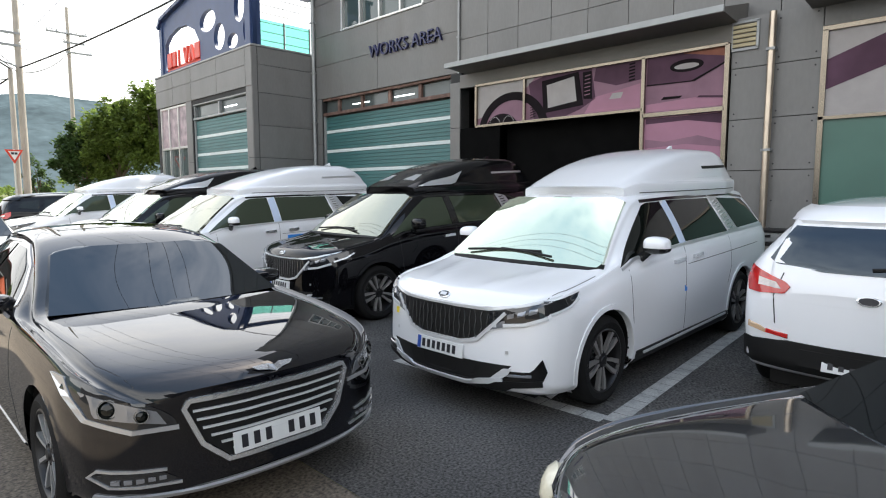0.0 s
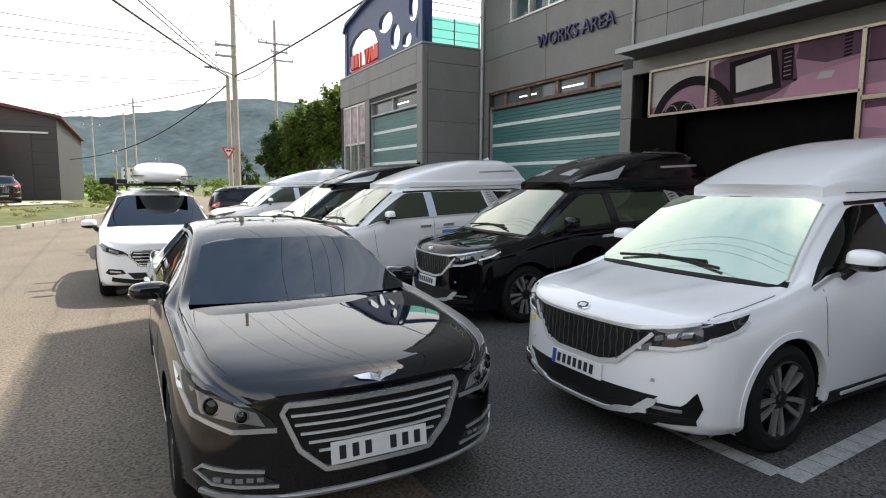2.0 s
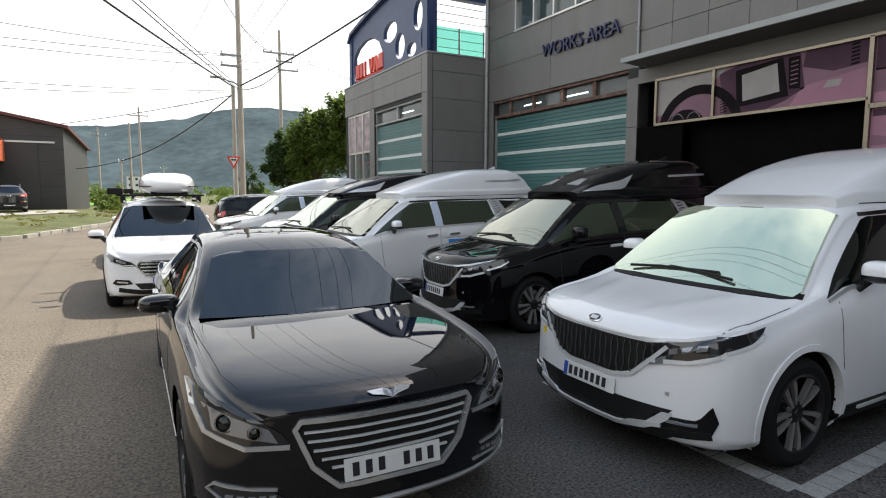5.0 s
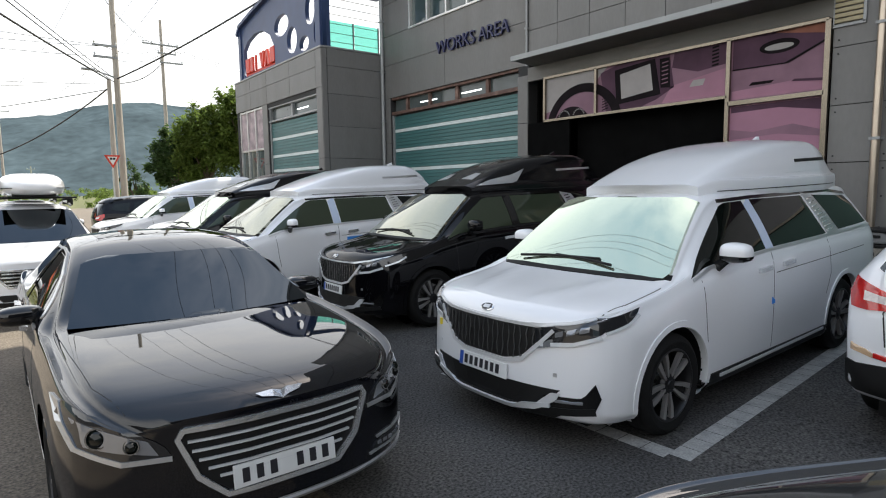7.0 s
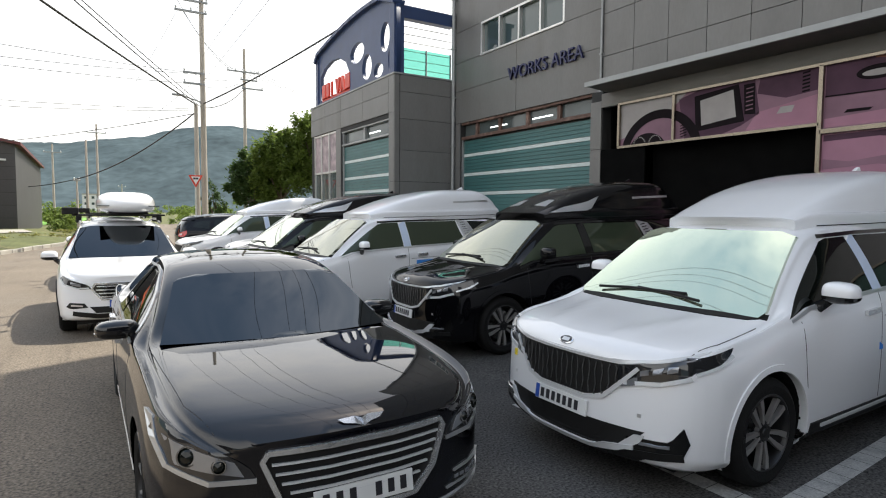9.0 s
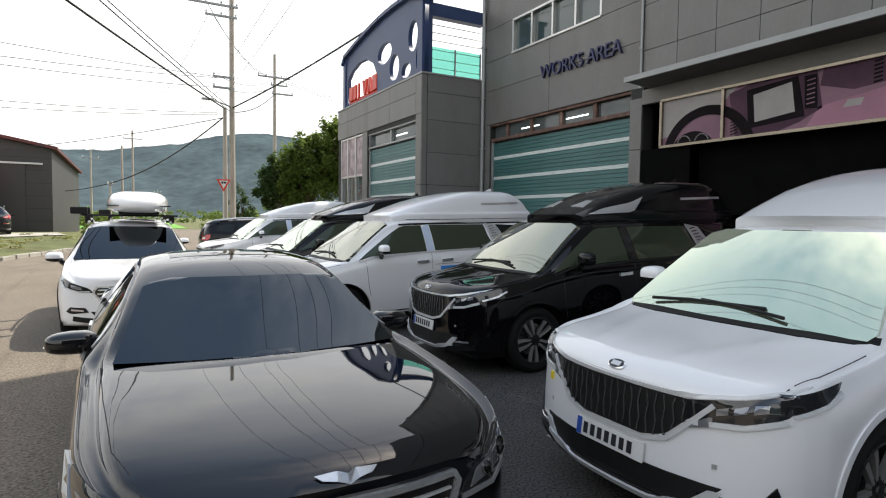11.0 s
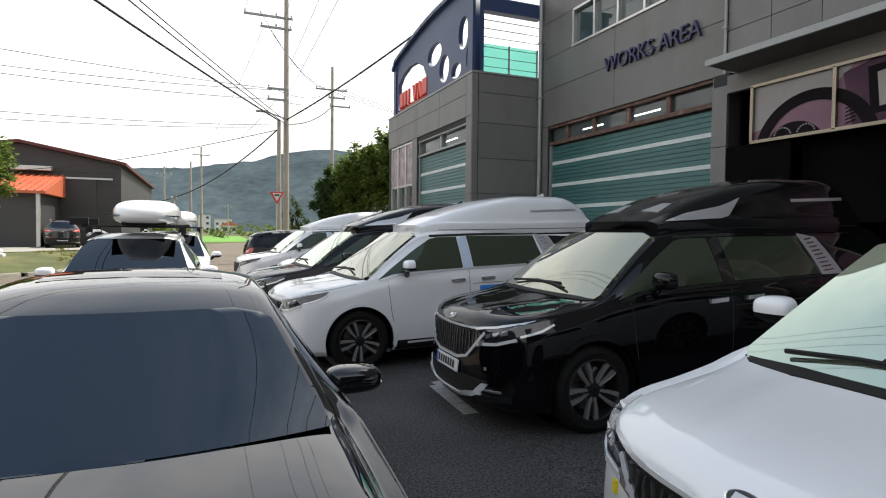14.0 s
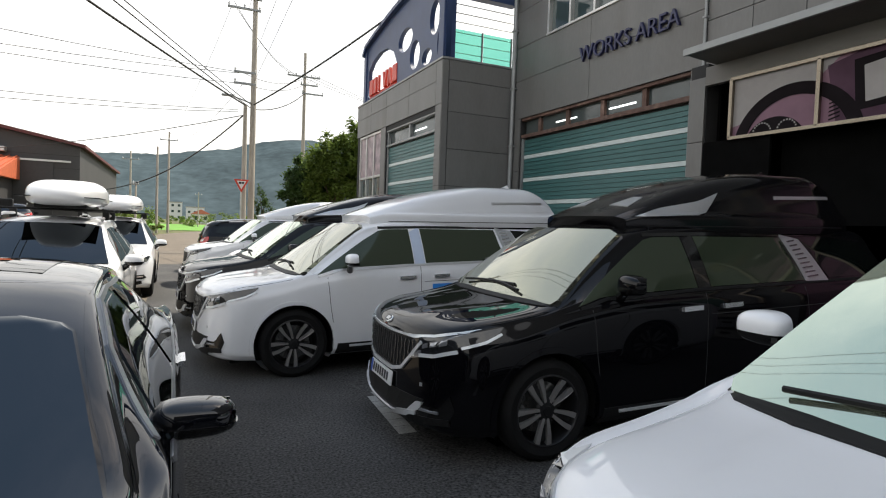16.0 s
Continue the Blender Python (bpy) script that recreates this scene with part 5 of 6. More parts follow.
    for s in (1, -1):
        wp = bmesh.new()
        a = [sh.on("front", y, z, 0.05) for y, z in ((s * 0.50 - 0.12, 1.125), (s * 0.2 - 0.12, 1.15), (s * 0.05 - 0.28 * s, 1.16))]
        for p, q in zip(a, a[1:]):
            tube(wp, p, q, 0.012, n=6)
        P("wiper", wp, "plastic")
    add_body(car, sh, paint)
    add_wheels(car, sh, 0.965, 0.37, 0.262, spokes=5)
    top, rs = roof_shell(car, M[box_m], -0.84, -3.68, 0.72, 1.69, high, accent, nose=1.9)
    if box_m == "box_black":
        for s in ("left", "right"):
            P("roof_accent", rs.patch(s, [(-1.05, 1.775), (-1.75, 1.80), (-1.95, 2.0), (-1.72, 1.92), (-1.3, 1.85)], 0.006, 10, 4, True), "satin", top)
        P("roof_accent", rs.patch("top", [(-1.12, 0.18), (-1.12, 0.42), (-1.34, 0.40), (-1.34, 0.20)], 0.006, 4, 4), "satin", top)
        P("roof_accent", rs.patch("top", [(-1.12, -0.18), (-1.12, -0.42), (-1.34, -0.40), (-1.34, -0.20)], 0.006, 4, 4), "satin", top)
    return car, sh


SEDAN = [
    (0.84, 0.30, 0.70, 0.72, 0.67, 0.755, 0.58, 0.785), (0.80, 0.25, 0.79, 0.765, 0.75, 0.79, 0.66, 0.82), (0.68, 0.22, 0.87, 0.815, 0.83, 0.84, 0.74, 0.868),
    (0.40, 0.2, 0.925, 0.865, 0.88, 0.885, 0.79, 0.918), (0.0, 0.19, 0.94, 0.905, 0.895, 0.925, 0.81, 0.963), (-0.4, 0.19, 0.945, 0.935, 0.905, 0.955, 0.82, 0.998), (-0.62, 0.19, 0.945, 0.95, 0.91, 0.972, 0.82, 1.02),
    (-0.95, 0.19, 0.945, 0.96, 0.908, 1.12, 0.75, 1.205), (-1.3, 0.19, 0.945, 0.965, 0.906, 1.28, 0.675, 1.365), (-1.6, 0.19, 0.945, 0.968, 0.905, 1.365, 0.63, 1.445), (-2.1, 0.19, 0.945, 0.972, 0.905, 1.39, 0.615, 1.475),
    (-2.6, 0.19, 0.945, 0.98, 0.90, 1.36, 0.61, 1.45), (-3.0, 0.19, 0.94, 0.99, 0.895, 1.25, 0.61, 1.345), (-3.5, 0.2, 0.93, 1.0, 0.88, 1.06, 0.68, 1.12), (-3.9, 0.22, 0.91, 0.99, 0.85, 1.02, 0.72, 1.07), (-4.15, 0.3, 0.84, 0.92, 0.78, 0.95, 0.66, 1.0)]


def sedan(m, label, paint, round_lamps=False):
    car = thing("sedan", label, "car", m=m)
    sh = Shell(SEDAN, (0.0, -3.01), 0.345, 0.385, bow=0.26, rbow=0.12, lean=0.05)
    P = lambda name, bm, mm, parent=car, lab="", smooth=False: part(name, bm, M[mm] if isinstance(mm, str) else mm, parent, lab, smooth)
    P("windscreen", sh.patch("front", [(-0.76, 0.995), (-0.4, 1.005), (0.4, 1.005), (0.76, 0.995), (0.60, 1.325), (0.45, 1.355), (-0.45, 1.355), (-0.60, 1.325)], 0.005, 16, 22, fair=True), "blue_glass", smooth=True)
    for s in (1, -1):
        side = "left" if s > 0 else "right"
        P("front_door_window", sh.patch(side, [(-0.98, 0.985), (-1.88, 1.0), (-1.88, 1.34), (-1.62, 1.33), (-1.3, 1.22)], 0.005, 12, 10, True), "tint", smooth=True)
        P("rear_door_window", sh.patch(side, [(-1.98, 1.0), (-2.8, 1.015), (-3.02, 1.10), (-2.85, 1.22), (-2.5, 1.33), (-1.98, 1.345)], 0.005, 12, 10, True), "tint", smooth=True)
        P("window_trim", sh.strip(side, [(-0.86, 0.965), (-1.9, 0.985), (-2.85, 1.0), (-3.1, 1.09), (-2.8, 1.25), (-2.45, 1.355), (-1.9, 1.37), (-1.6, 1.35), (-1.25, 1.235), (-0.9, 1.02)], 0.016, 0.007), "satin")
        for x in (-1.72, -2.75):
            handle(car, sh, s, x, 0.83, M["chrome"], 0.2)
        P("sill_trim", sh.strip(side, [(-0.5, 0.25), (-2.5, 0.25)], 0.02, 0.01), "bar")
        if not round_lamps:
            mirror(car, s, -1.08, 0.97, 1.02, paint, (0.12, 0.26, 0.125), M["gloss_black"])
    if round_lamps:
        for s in (1, -1):
            lens = lathe([(0.001, 0.05), (0.06, 0.042), (0.095, 0.02), (0.105, -0.02), (0.09, -0.06)], 24, "Z")
            l = part("headlight", lens, M["cream_lamp"], car, "yellowed round headlight", True)
            p = sh.on("front", s * 0.70, 0.69, -0.01)
            l.matrix_basis = Matrix.Translation(p) @ pose(0, 0, 0, 0, 68, s * 18) @ Matrix.Diagonal((0.95, 1.25, 1.2, 1))
            part("lamp_rim", lathe([(0.10, 0.0), (0.115, 0.005), (0.118, -0.03)], 24, "Z"), M["chrome"], l)
        P("grille", sh.patch("front", [(-0.36, 0.60), (0.36, 0.60), (0.30, 0.50), (-0.30, 0.50)], 0.008, 4, 12), "gloss_black")
    else:
        gr = [(-0.45, 0.715), (0.45, 0.715), (0.46, 0.685), (0.385, 0.51), (0.27, 0.41), (-0.27, 0.41), (-0.385, 0.51), (-0.46, 0.685)]
        g = P("grille", sh.patch("front", gr, 0.002, 12, 20), "plastic")
        for k in range(6):
            z = 0.672 - k * 0.046
            w = 0.435 - k * k * 0.0052 - k * 0.010
            P("grille_bar", sh.strip("front", [(-w, z), (w, z)], 0.010, 0.016), "silver", g)
        ring = [(-0.45, 0.728), (0.45, 0.728), (0.475, 0.69), (0.40, 0.505), (0.28, 0.395), (-0.28, 0.395), (-0.40, 0.505), (-0.475, 0.69), (-0.45, 0.728)]
        P("grille_surround", sh.strip("front", ring, 0.024, 0.022), "chrome")
        for s in (1, -1):
            hl = [(s * u, v) for u, v in ((0.49, 0.600), (0.53, 0.675), (0.62, 0.735), (0.75, 0.800), (0.85, 0.852), (0.893, 0.872), (0.90, 0.78), (0.868, 0.665), (0.70, 0.600))]
            l = P("headlight", sh.patch("front", hl, 0.006, 12, 12, True), "lamp_dark", smooth=True)
            P("daytime_light", sh.strip("front", [(s * 0.50, 0.610), (s * 0.69, 0.612), (s * 0.845, 0.675), (s * 0.882, 0.77), (s * 0.885, 0.85)], 0.022, 0.012), "satin", l)
            P("lamp_housing", sh.patch("front", [(s * 0.55, 0.632), (s * 0.82, 0.69), (s * 0.85, 0.80), (s * 0.72, 0.752), (s * 0.56, 0.69)], 0.009, 8, 6, True), "lamp", l)
            for u, v, r in ((0.765, 0.728, 0.042), (0.65, 0.688, 0.030)):
                lens = part("projector", lathe([(0.001, 0.02), (r * 0.6, 0.016), (r * 0.9, 0.0), (r, 0.004), (r * 1.05, -0.01)], 20, "Z"), M["tint"], l)
                lens.matrix_basis = Matrix.Translation(sh.on("front", s * u, v, 0.008)) @ pose(0, 0, 0, 0, 80, s * 28)
                part("projector_ring", lathe([(r * 1.0, 0.006), (r * 1.14, 0.006), (r * 1.16, -0.01)], 20, "Z"), M["bar"], l).matrix_basis = lens.matrix_basis
            fog = P("fog_light", sh.patch("front", [(s * 0.52, 0.36), (s * 0.56, 0.395), (s * 0.82, 0.42), (s * 0.835, 0.40), (s * 0.80, 0.36), (s * 0.56, 0.335)], 0.006, 6, 10, True), "lamp_dark")
            P("fog_trim", sh.strip("front", [(s * 0.50, 0.335), (s * 0.78, 0.35), (s * 0.845, 0.40), (s * 0.82, 0.432), (s * 0.56, 0.41)], 0.012, 0.012), "satin", fog)
            for k in range(5):
                u = s * (0.58 + k * 0.045)
                P("lamp_cell", sh.patch("front", [(u - 0.015, 0.364), (u + 0.015, 0.364), (u + 0.015, 0.384), (u - 0.015, 0.384)], 0.011, 2, 2), "lamp", fog)
        P("lower_trim", sh.strip("front", [(-0.83, 0.30), (-0.4, 0.272), (0.4, 0.272), (0.83, 0.30)], 0.02, 0.014), "satin")
        # winged badge as a plain shape
        bd = bmesh.new()
        for s in (1, -1):
            vs = []
            for u, v in ((0.0, 0.016), (0.035, 0.026), (0.12, 0.022), (0.095, 0.004), (0.04, -0.006), (0.0, -0.02)):
                vs.append(bd.verts.new(sh.on("front", s * u, 0.80 + v * 0.75, 0.012)))
            bd.faces.new(vs)
        r = bmesh.ops.extrude_face_region(bd, geom=bd.faces[:])
        bmesh.ops.recalc_face_normals(bd, faces=bd.faces)
        P("badge", bd, "chrome")
        number_plate(car, sh, "front", 0.468, False)
    seams(car, sh, [[(-0.70, 0.93), (-0.74, 0.6), (-0.6, 0.3)], [(-1.93, 0.98), (-1.93, 0.3)], [(-2.95, 1.0), (-2.75, 0.72)]], [[(-0.60, 0.815), (-0.1, 0.79), (0.4, 0.75), (0.66, 0.66)]])
    P("rear_window", sh.patch("rear", [(-0.62, 1.10), (0.62, 1.10), (0.52, 1.38), (-0.52, 1.38)], 0.005, 8, 12), "tint")
    P("sunroof", sh.patch("top", [(-1.75, -0.42), (-1.75, 0.42), (-2.4, 0.42), (-2.4, -0.42)], 0.003, 5, 8), "tint")
    add_body(car, sh, paint)
    add_wheels(car, sh, 0.92, 0.345, 0.245, 0.245, 9, False, False)
    return car, sh


SUV = [
    (0.87, 0.34, 0.64, 0.76, 0.60, 0.82, 0.50, 0.87), (0.83, 0.28, 0.76, 0.81, 0.72, 0.87, 0.62, 0.93), (0.70, 0.24, 0.85, 0.86, 0.81, 0.91, 0.72, 0.975), (0.45, 0.22, 0.90, 0.91, 0.86, 0.95, 0.77, 1.02),
    (0.0, 0.21, 0.915, 0.97, 0.87, 1.0, 0.79, 1.07), (-0.30, 0.21, 0.92, 1.01, 0.88, 1.045, 0.79, 1.12), (-0.60, 0.21, 0.92, 1.03, 0.885, 1.21, 0.73, 1.31), (-0.95, 0.21, 0.92, 1.04, 0.885, 1.41, 0.66, 1.50), (-1.25, 0.21, 0.92, 1.05, 0.885, 1.51, 0.625, 1.60),
    (-1.8, 0.21, 0.92, 1.07, 0.885, 1.545, 0.61, 1.645), (-2.6, 0.21, 0.92, 1.10, 0.88, 1.53, 0.60, 1.625), (-3.05, 0.23, 0.91, 1.13, 0.865, 1.48, 0.59, 1.58), (-3.28, 0.27, 0.89, 1.12, 0.84, 1.36, 0.60, 1.47), (-3.45, 0.33, 0.85, 1.0, 0.80, 1.12, 0.66, 1.20), (-3.53, 0.40, 0.78, 0.86, 0.72, 0.92, 0.62, 0.98)]


def suv(m, label, paint, carrier=None, group="", rails=True, box_m="white_paint"):
    car = thing("suv", label, "car", group, m=m)
    sh = Shell(SUV, (0.0, -2.64), 0.345, 0.395, bow=0.24, rbow=0.16, lean=0.06)
    P = lambda name, bm, mm, parent=car, lab="", smooth=False: part(name, bm, M[mm] if isinstance(mm, str) else mm, parent, lab, smooth)
    P("windscreen", sh.patch("front", [(-0.76, 1.08), (0.76, 1.08), (0.60, 1.52), (0.45, 1.55), (-0.45, 1.55), (-0.60, 1.52)], 0.004, 14, 18, fair=True), "blue_glass", smooth=True)
    for s in (1, -1):
        side = "left" if s > 0 else "right"
        P("front_door_window", sh.patch(side, [(-0.68, 1.07), (-1.52, 1.10), (-1.52, 1.49), (-1.2, 1.48), (-0.95, 1.36)], 0.005, 10, 8, True), "tint", smooth=True)
        P("rear_door_window", sh.patch(side, [(-1.6, 1.10), (-2.4, 1.14), (-2.36, 1.48), (-1.6, 1.50)], 0.005, 10, 8, True), "tint", smooth=True)
        P("rear_quarter_window", sh.patch(side, [(-2.5, 1.16), (-3.05, 1.24), (-2.9, 1.43), (-2.45, 1.47)], 0.005, 8, 6, True), "tint", smooth=True)
        P("lower_cladding", sh.patch(side, [(-0.42, 0.22), (-2.2, 0.22), (-2.2, 0.36), (-0.42, 0.36)], 0.012, 4, 14), "plastic")
        for wx in sh.wheels:
            arch_lip(sh, wx, s, 0.05, M["plastic"], car, 0.012)
        for x in (-1.4, -2.3):
            handle(car, sh, s, x, 0.93, paint, 0.2)
        mirror(car, s, -0.62, 1.02, 1.10, paint, (0.13, 0.23, 0.15), M["gloss_black"])
        if rails:
            rl = bmesh.new()
            a = [sh.on(side, x, 1.5, 0.0) for x in (-1.1, -1.6, -2.2, -2.95)]
            a = [Vector((p.x, s * 0.60, 1.66 if 0 < i < 3 else 1.60)) for i, p in enumerate(a)]
            for p, q in zip(a, a[1:]):
                tube(rl, p, q, 0.02, n=8)
            P("roof_rail", rl, "satin")
        hl = [(s * u, v) for u, v in ((0.46, 0.70), (0.52, 0.76), (0.72, 0.83), (0.845, 0.90), (0.85, 0.84), (0.80, 0.75), (0.62, 0.70))]
        l = P("headlight", sh.patch("front", hl, 0.006, 10, 10, True), "lamp_dark", smooth=True)
        P("reflector", sh.patch("front", [(s * 0.60, 0.735), (s * 0.72, 0.755), (s * 0.72, 0.80), (s * 0.60, 0.77)], 0.012, 4, 4), "lamp", l)
        P("daytime_light", sh.strip("front", [(s * 0.50, 0.715), (s * 0.64, 0.712), (s * 0.80, 0.762), (s * 0.835, 0.84)], 0.016, 0.012), "drl", l)
        fog = P("fog_surround", sh.patch("front", [(s * 0.52, 0.44), (s * 0.56, 0.50), (s * 0.76, 0.51), (s * 0.78, 0.45), (s * 0.72, 0.42)], 0.01, 6, 8, True), "plastic")
        P("fog_light", sh.patch("front", [(s * 0.58, 0.45), (s * 0.72, 0.46), (s * 0.72, 0.485), (s * 0.58, 0.48)], 0.016, 3, 6), "clear_lamp", fog)
        tl = [(s * u, v) for u, v in ((0.52, 0.95), (0.50, 1.0), (0.54, 1.035), (0.72, 1.09), (0.83, 1.13), (0.86, 1.02), (0.83, 0.93), (0.7, 0.925))]
        t = P("tail_light", sh.patch("rear", tl, 0.012, 10, 10, True), "red_lamp", lab="red wrap-round tail light with a clear lens", smooth=True)
        P("reversing_lens", sh.patch("rear", [(s * 0.56, 0.975), (s * 0.58, 1.02), (s * 0.74, 1.045), (s * 0.74, 0.985)], 0.018, 4, 6, True), "clear_lamp", t)
        P("bumper_reflector", sh.patch("rear", [(s * 0.50, 0.60), (s * 0.66, 0.615), (s * 0.66, 0.65), (s * 0.50, 0.635)], 0.012, 3, 6), "red_lamp")
        P("indicator", sh.patch("rear", [(s * 0.665, 0.615), (s * 0.80, 0.64), (s * 0.80, 0.69), (s * 0.665, 0.652)], 0.012, 3, 6), "amber")
    g = P("grille", sh.patch("front", [(-0.42, 0.76), (0.42, 0.76), (0.46, 0.70), (0.34, 0.56), (-0.34, 0.56), (-0.46, 0.70)], 0.004, 8, 16), "gloss_black")
    for k in range(4):
        w = 0.43 - abs(k - 0.7) * 0.03
        P("grille_bar", sh.strip("front", [(-w, 0.735 - k * 0.05), (w, 0.735 - k * 0.05)], 0.018, 0.018), "chrome", g)
    P("grille_surround", sh.strip("front", [(-0.43, 0.775), (0.43, 0.775), (0.475, 0.70), (0.35, 0.545), (-0.35, 0.545), (-0.475, 0.70), (-0.43, 0.775)], 0.02, 0.014), "chrome")
    P("lower_intake", sh.patch("front", [(-0.5, 0.45), (0.5, 0.45), (0.42, 0.36), (-0.42, 0.36)], 0.008, 4, 14), "plastic")
    P("front_lip", sh.strip("front", [(-0.7, 0.36), (-0.4, 0.32), (0.4, 0.32), (0.7, 0.36)], 0.06, 0.016), "plastic")
    number_plate(car, sh, "front", 0.49, True)
    P("rear_window", sh.patch("rear", [(-0.70, 1.17), (-0.3, 1.13), (0.3, 1.13), (0.70, 1.17), (0.54, 1.45), (-0.54, 1.45)], 0.006, 10, 14), "blue_glass", smooth=True)
    P("spoiler", sh.patch("rear", [(-0.60, 1.47), (0.60, 1.47), (0.56, 1.57), (-0.56, 1.57)], 0.035, 4, 12), paint, smooth=True)
    P("rear_bumper", sh.patch("rear", [(-0.86, 0.36), (0.86, 0.36), (0.84, 0.56), (0.5, 0.585), (-0.5, 0.585), (-0.84, 0.56)], 0.014, 8, 18), "plastic", smooth=True)
    P("plate_recess", sh.patch("rear", [(-0.42, 0.38), (0.42, 0.38), (0.40, 0.54), (-0.40, 0.54)], 0.020, 5, 10), "plastic")
    number_plate(car, sh, "rear", 0.46, False, 6)
    bd = part("badge", lathe([(0.001, 0.008), (0.85, 0.007), (1.0, 0.0), (1.0, -0.01)], 24, "Z"), M["chrome"], car)
    bd.matrix_basis = Matrix.Translation(sh.on("rear", 0, 0.96, 0.006)) @ pose(0, 0, 0, 0, -80, 0) @ Matrix.Diagonal((0.034, 0.075, 1, 1))
    part("badge_face", lathe([(0.001, 0.010), (0.8, 0.010), (0.8, 0.004)], 24, "Z"), M["ink"], bd)
    wp = bmesh.new()
    tube(wp, sh.on("rear", 0.0, 1.17, 0.02), sh.on("rear", -0.36, 1.2, 0.02), 0.012, n=6)
    P("rear_wiper", wp, "plastic")
    seams(car, sh, [[(-0.45, 1.02), (-0.48, 0.6), (-0.42, 0.4)], [(-1.56, 1.08), (-1.56, 0.36)], [(-2.42, 1.12), (-2.35, 0.78)]])
    for s in (1, -1):
        P("tailgate_gap", sh.strip("rear", [(s * 0.56, 1.10), (s * 0.62, 0.92), (s * 0.60, 0.70)], 0.009, 0.0015, depth=0.002), "joint")
    add_body(car, sh, paint)
    add_wheels(car, sh, 0.885, 0.345, 0.235, 0.225, 5, True, True)
    if carrier:
        bars = thing("roof_rack", "black roof rack bars clamped across the car roof", "roof rack", "roof racks", m=m)
        for x in (-1.35, -2.2):
            part("rack_bar", boxes((x - 0.035, x + 0.035, -0.72, 0.72, 1.715, 1.745), bevel=0.012), M["plastic"], bars)
            for s in (1, -1):
                part("rack_foot", boxes((x - 0.05, x + 0.05, s * 0.58, s * 0.66, 1.60, 1.72), bevel=0.015), M["plastic"], bars)
        for x in (-1.32, -2.2):
            part("ski_clamp", boxes((x - 0.045, x + 0.045, -0.86, -0.62, 1.745, 1.86), bevel=0.02), M["plastic"], bars)
        cb = thing("roof_box", "glossy %s roof cargo box on a rack" % ("white" if box_m == "white_paint" else "black"), "roof box", "roof boxes", m=m)
        bm = bmesh.new()
        bmesh.ops.create_uvsphere(bm, u_segments=36, v_segments=20, radius=1.0)
        for v in bm.verts:
            c = v.co
            q = [math.copysign(abs(t) ** e, t) for t, e in zip(c, (0.62, 0.55, 0.78))]
            taper = 1 - 0.16 * max(0, q[0])
            c.x, c.y, c.z = -1.75 + q[0] * 0.95, carrier + q[1] * 0.48 * taper, 1.90 + (q[2] * 0.25 * (1 - 0.2 * max(0, q[0])) if q[2] > 0 else q[2] * 0.14)
        part("shell", bm, M[box_m], cb, smooth=True)
        part("seam", boxes((-2.62, -0.9, carrier - 0.47, carrier + 0.47, 1.885, 1.897), bevel=0.004), M["plastic"], cb)
        part("base", boxes((-2.4, -1.1, carrier - 0.3, carrier + 0.3, 1.745, 1.80), bevel=0.02), M["plastic"], cb)
    return car, sh


TILT = math.degrees(math.atan(SLOPE))


def at_hub(hx, hy, turn, half=0.96):
    """Pose of a van that faces the street (-x), turned by some degrees, with its left front hub at that place."""
    a = radians(turn)
    x, y = hx - half * math.sin(a), hy + half * math.cos(a)
    return pose(x, y, (x + 0.3) * SLOPE, 0, TILT, 180 + turn)


first, shell = minivan(at_hub(0, 0, -0.6), "white_paint", "pearl white high-roof minivan with chrome-barred black grille", "green_glass", "plastic", "white_paint", film=True, high=0.50, side_glass="tint")
minivan(at_hub(0.66, 3.70, -1.5), "black_paint", "glossy black high-roof minivan with silver roof accents", "warm_glass", "satin", "box_black", high=0.54)
third, shell3 = minivan(at_hub(-0.60, 6.60, 1.5), "white_paint", "white high-roof minivan with film on its pillars", "warm_glass", "satin", "white_paint", film=True)
minivan(at_hub(-0.76, 9.3, 2.0), "black_paint", "black high-roof minivan with pale blue pillar film", "green_glass", "satin", "box_black", film=True)
minivan(at_hub(0.20, 12.3, 3.0), "white_paint", "white high-roof minivan parked in the row", "green_glass", "satin", "white_paint", film=True, detail=False)
minivan(at_hub(-0.60, 15.4, 3.0), "white_paint", "white high-roof minivan at the row's far end", "green_glass", "satin", "white_paint", film=True, detail=False)
part("tape", shell.patch("left", [(-1.49, 0.74), (-1.44, 0.74), (-1.44, 0.80), (-1.49, 0.79)], 0.004, 2, 2), M["tape"], first, "small blue tape mark")
part("sticker", shell.patch("front", [(-0.66, 0.68), (-0.63, 0.68), (-0.63, 0.73), (-0.66, 0.73)], 0.014, 2, 2), M["yellow"], first, "yellow paper sticker")
part("door_decal", shell3.patch("left", [(-1.62, 0.86), (-1.62, 0.97), (-2.05, 0.97), (-1.95, 0.86)], 0.004, 3, 5), M["tape"], third, "bright blue protective decal")

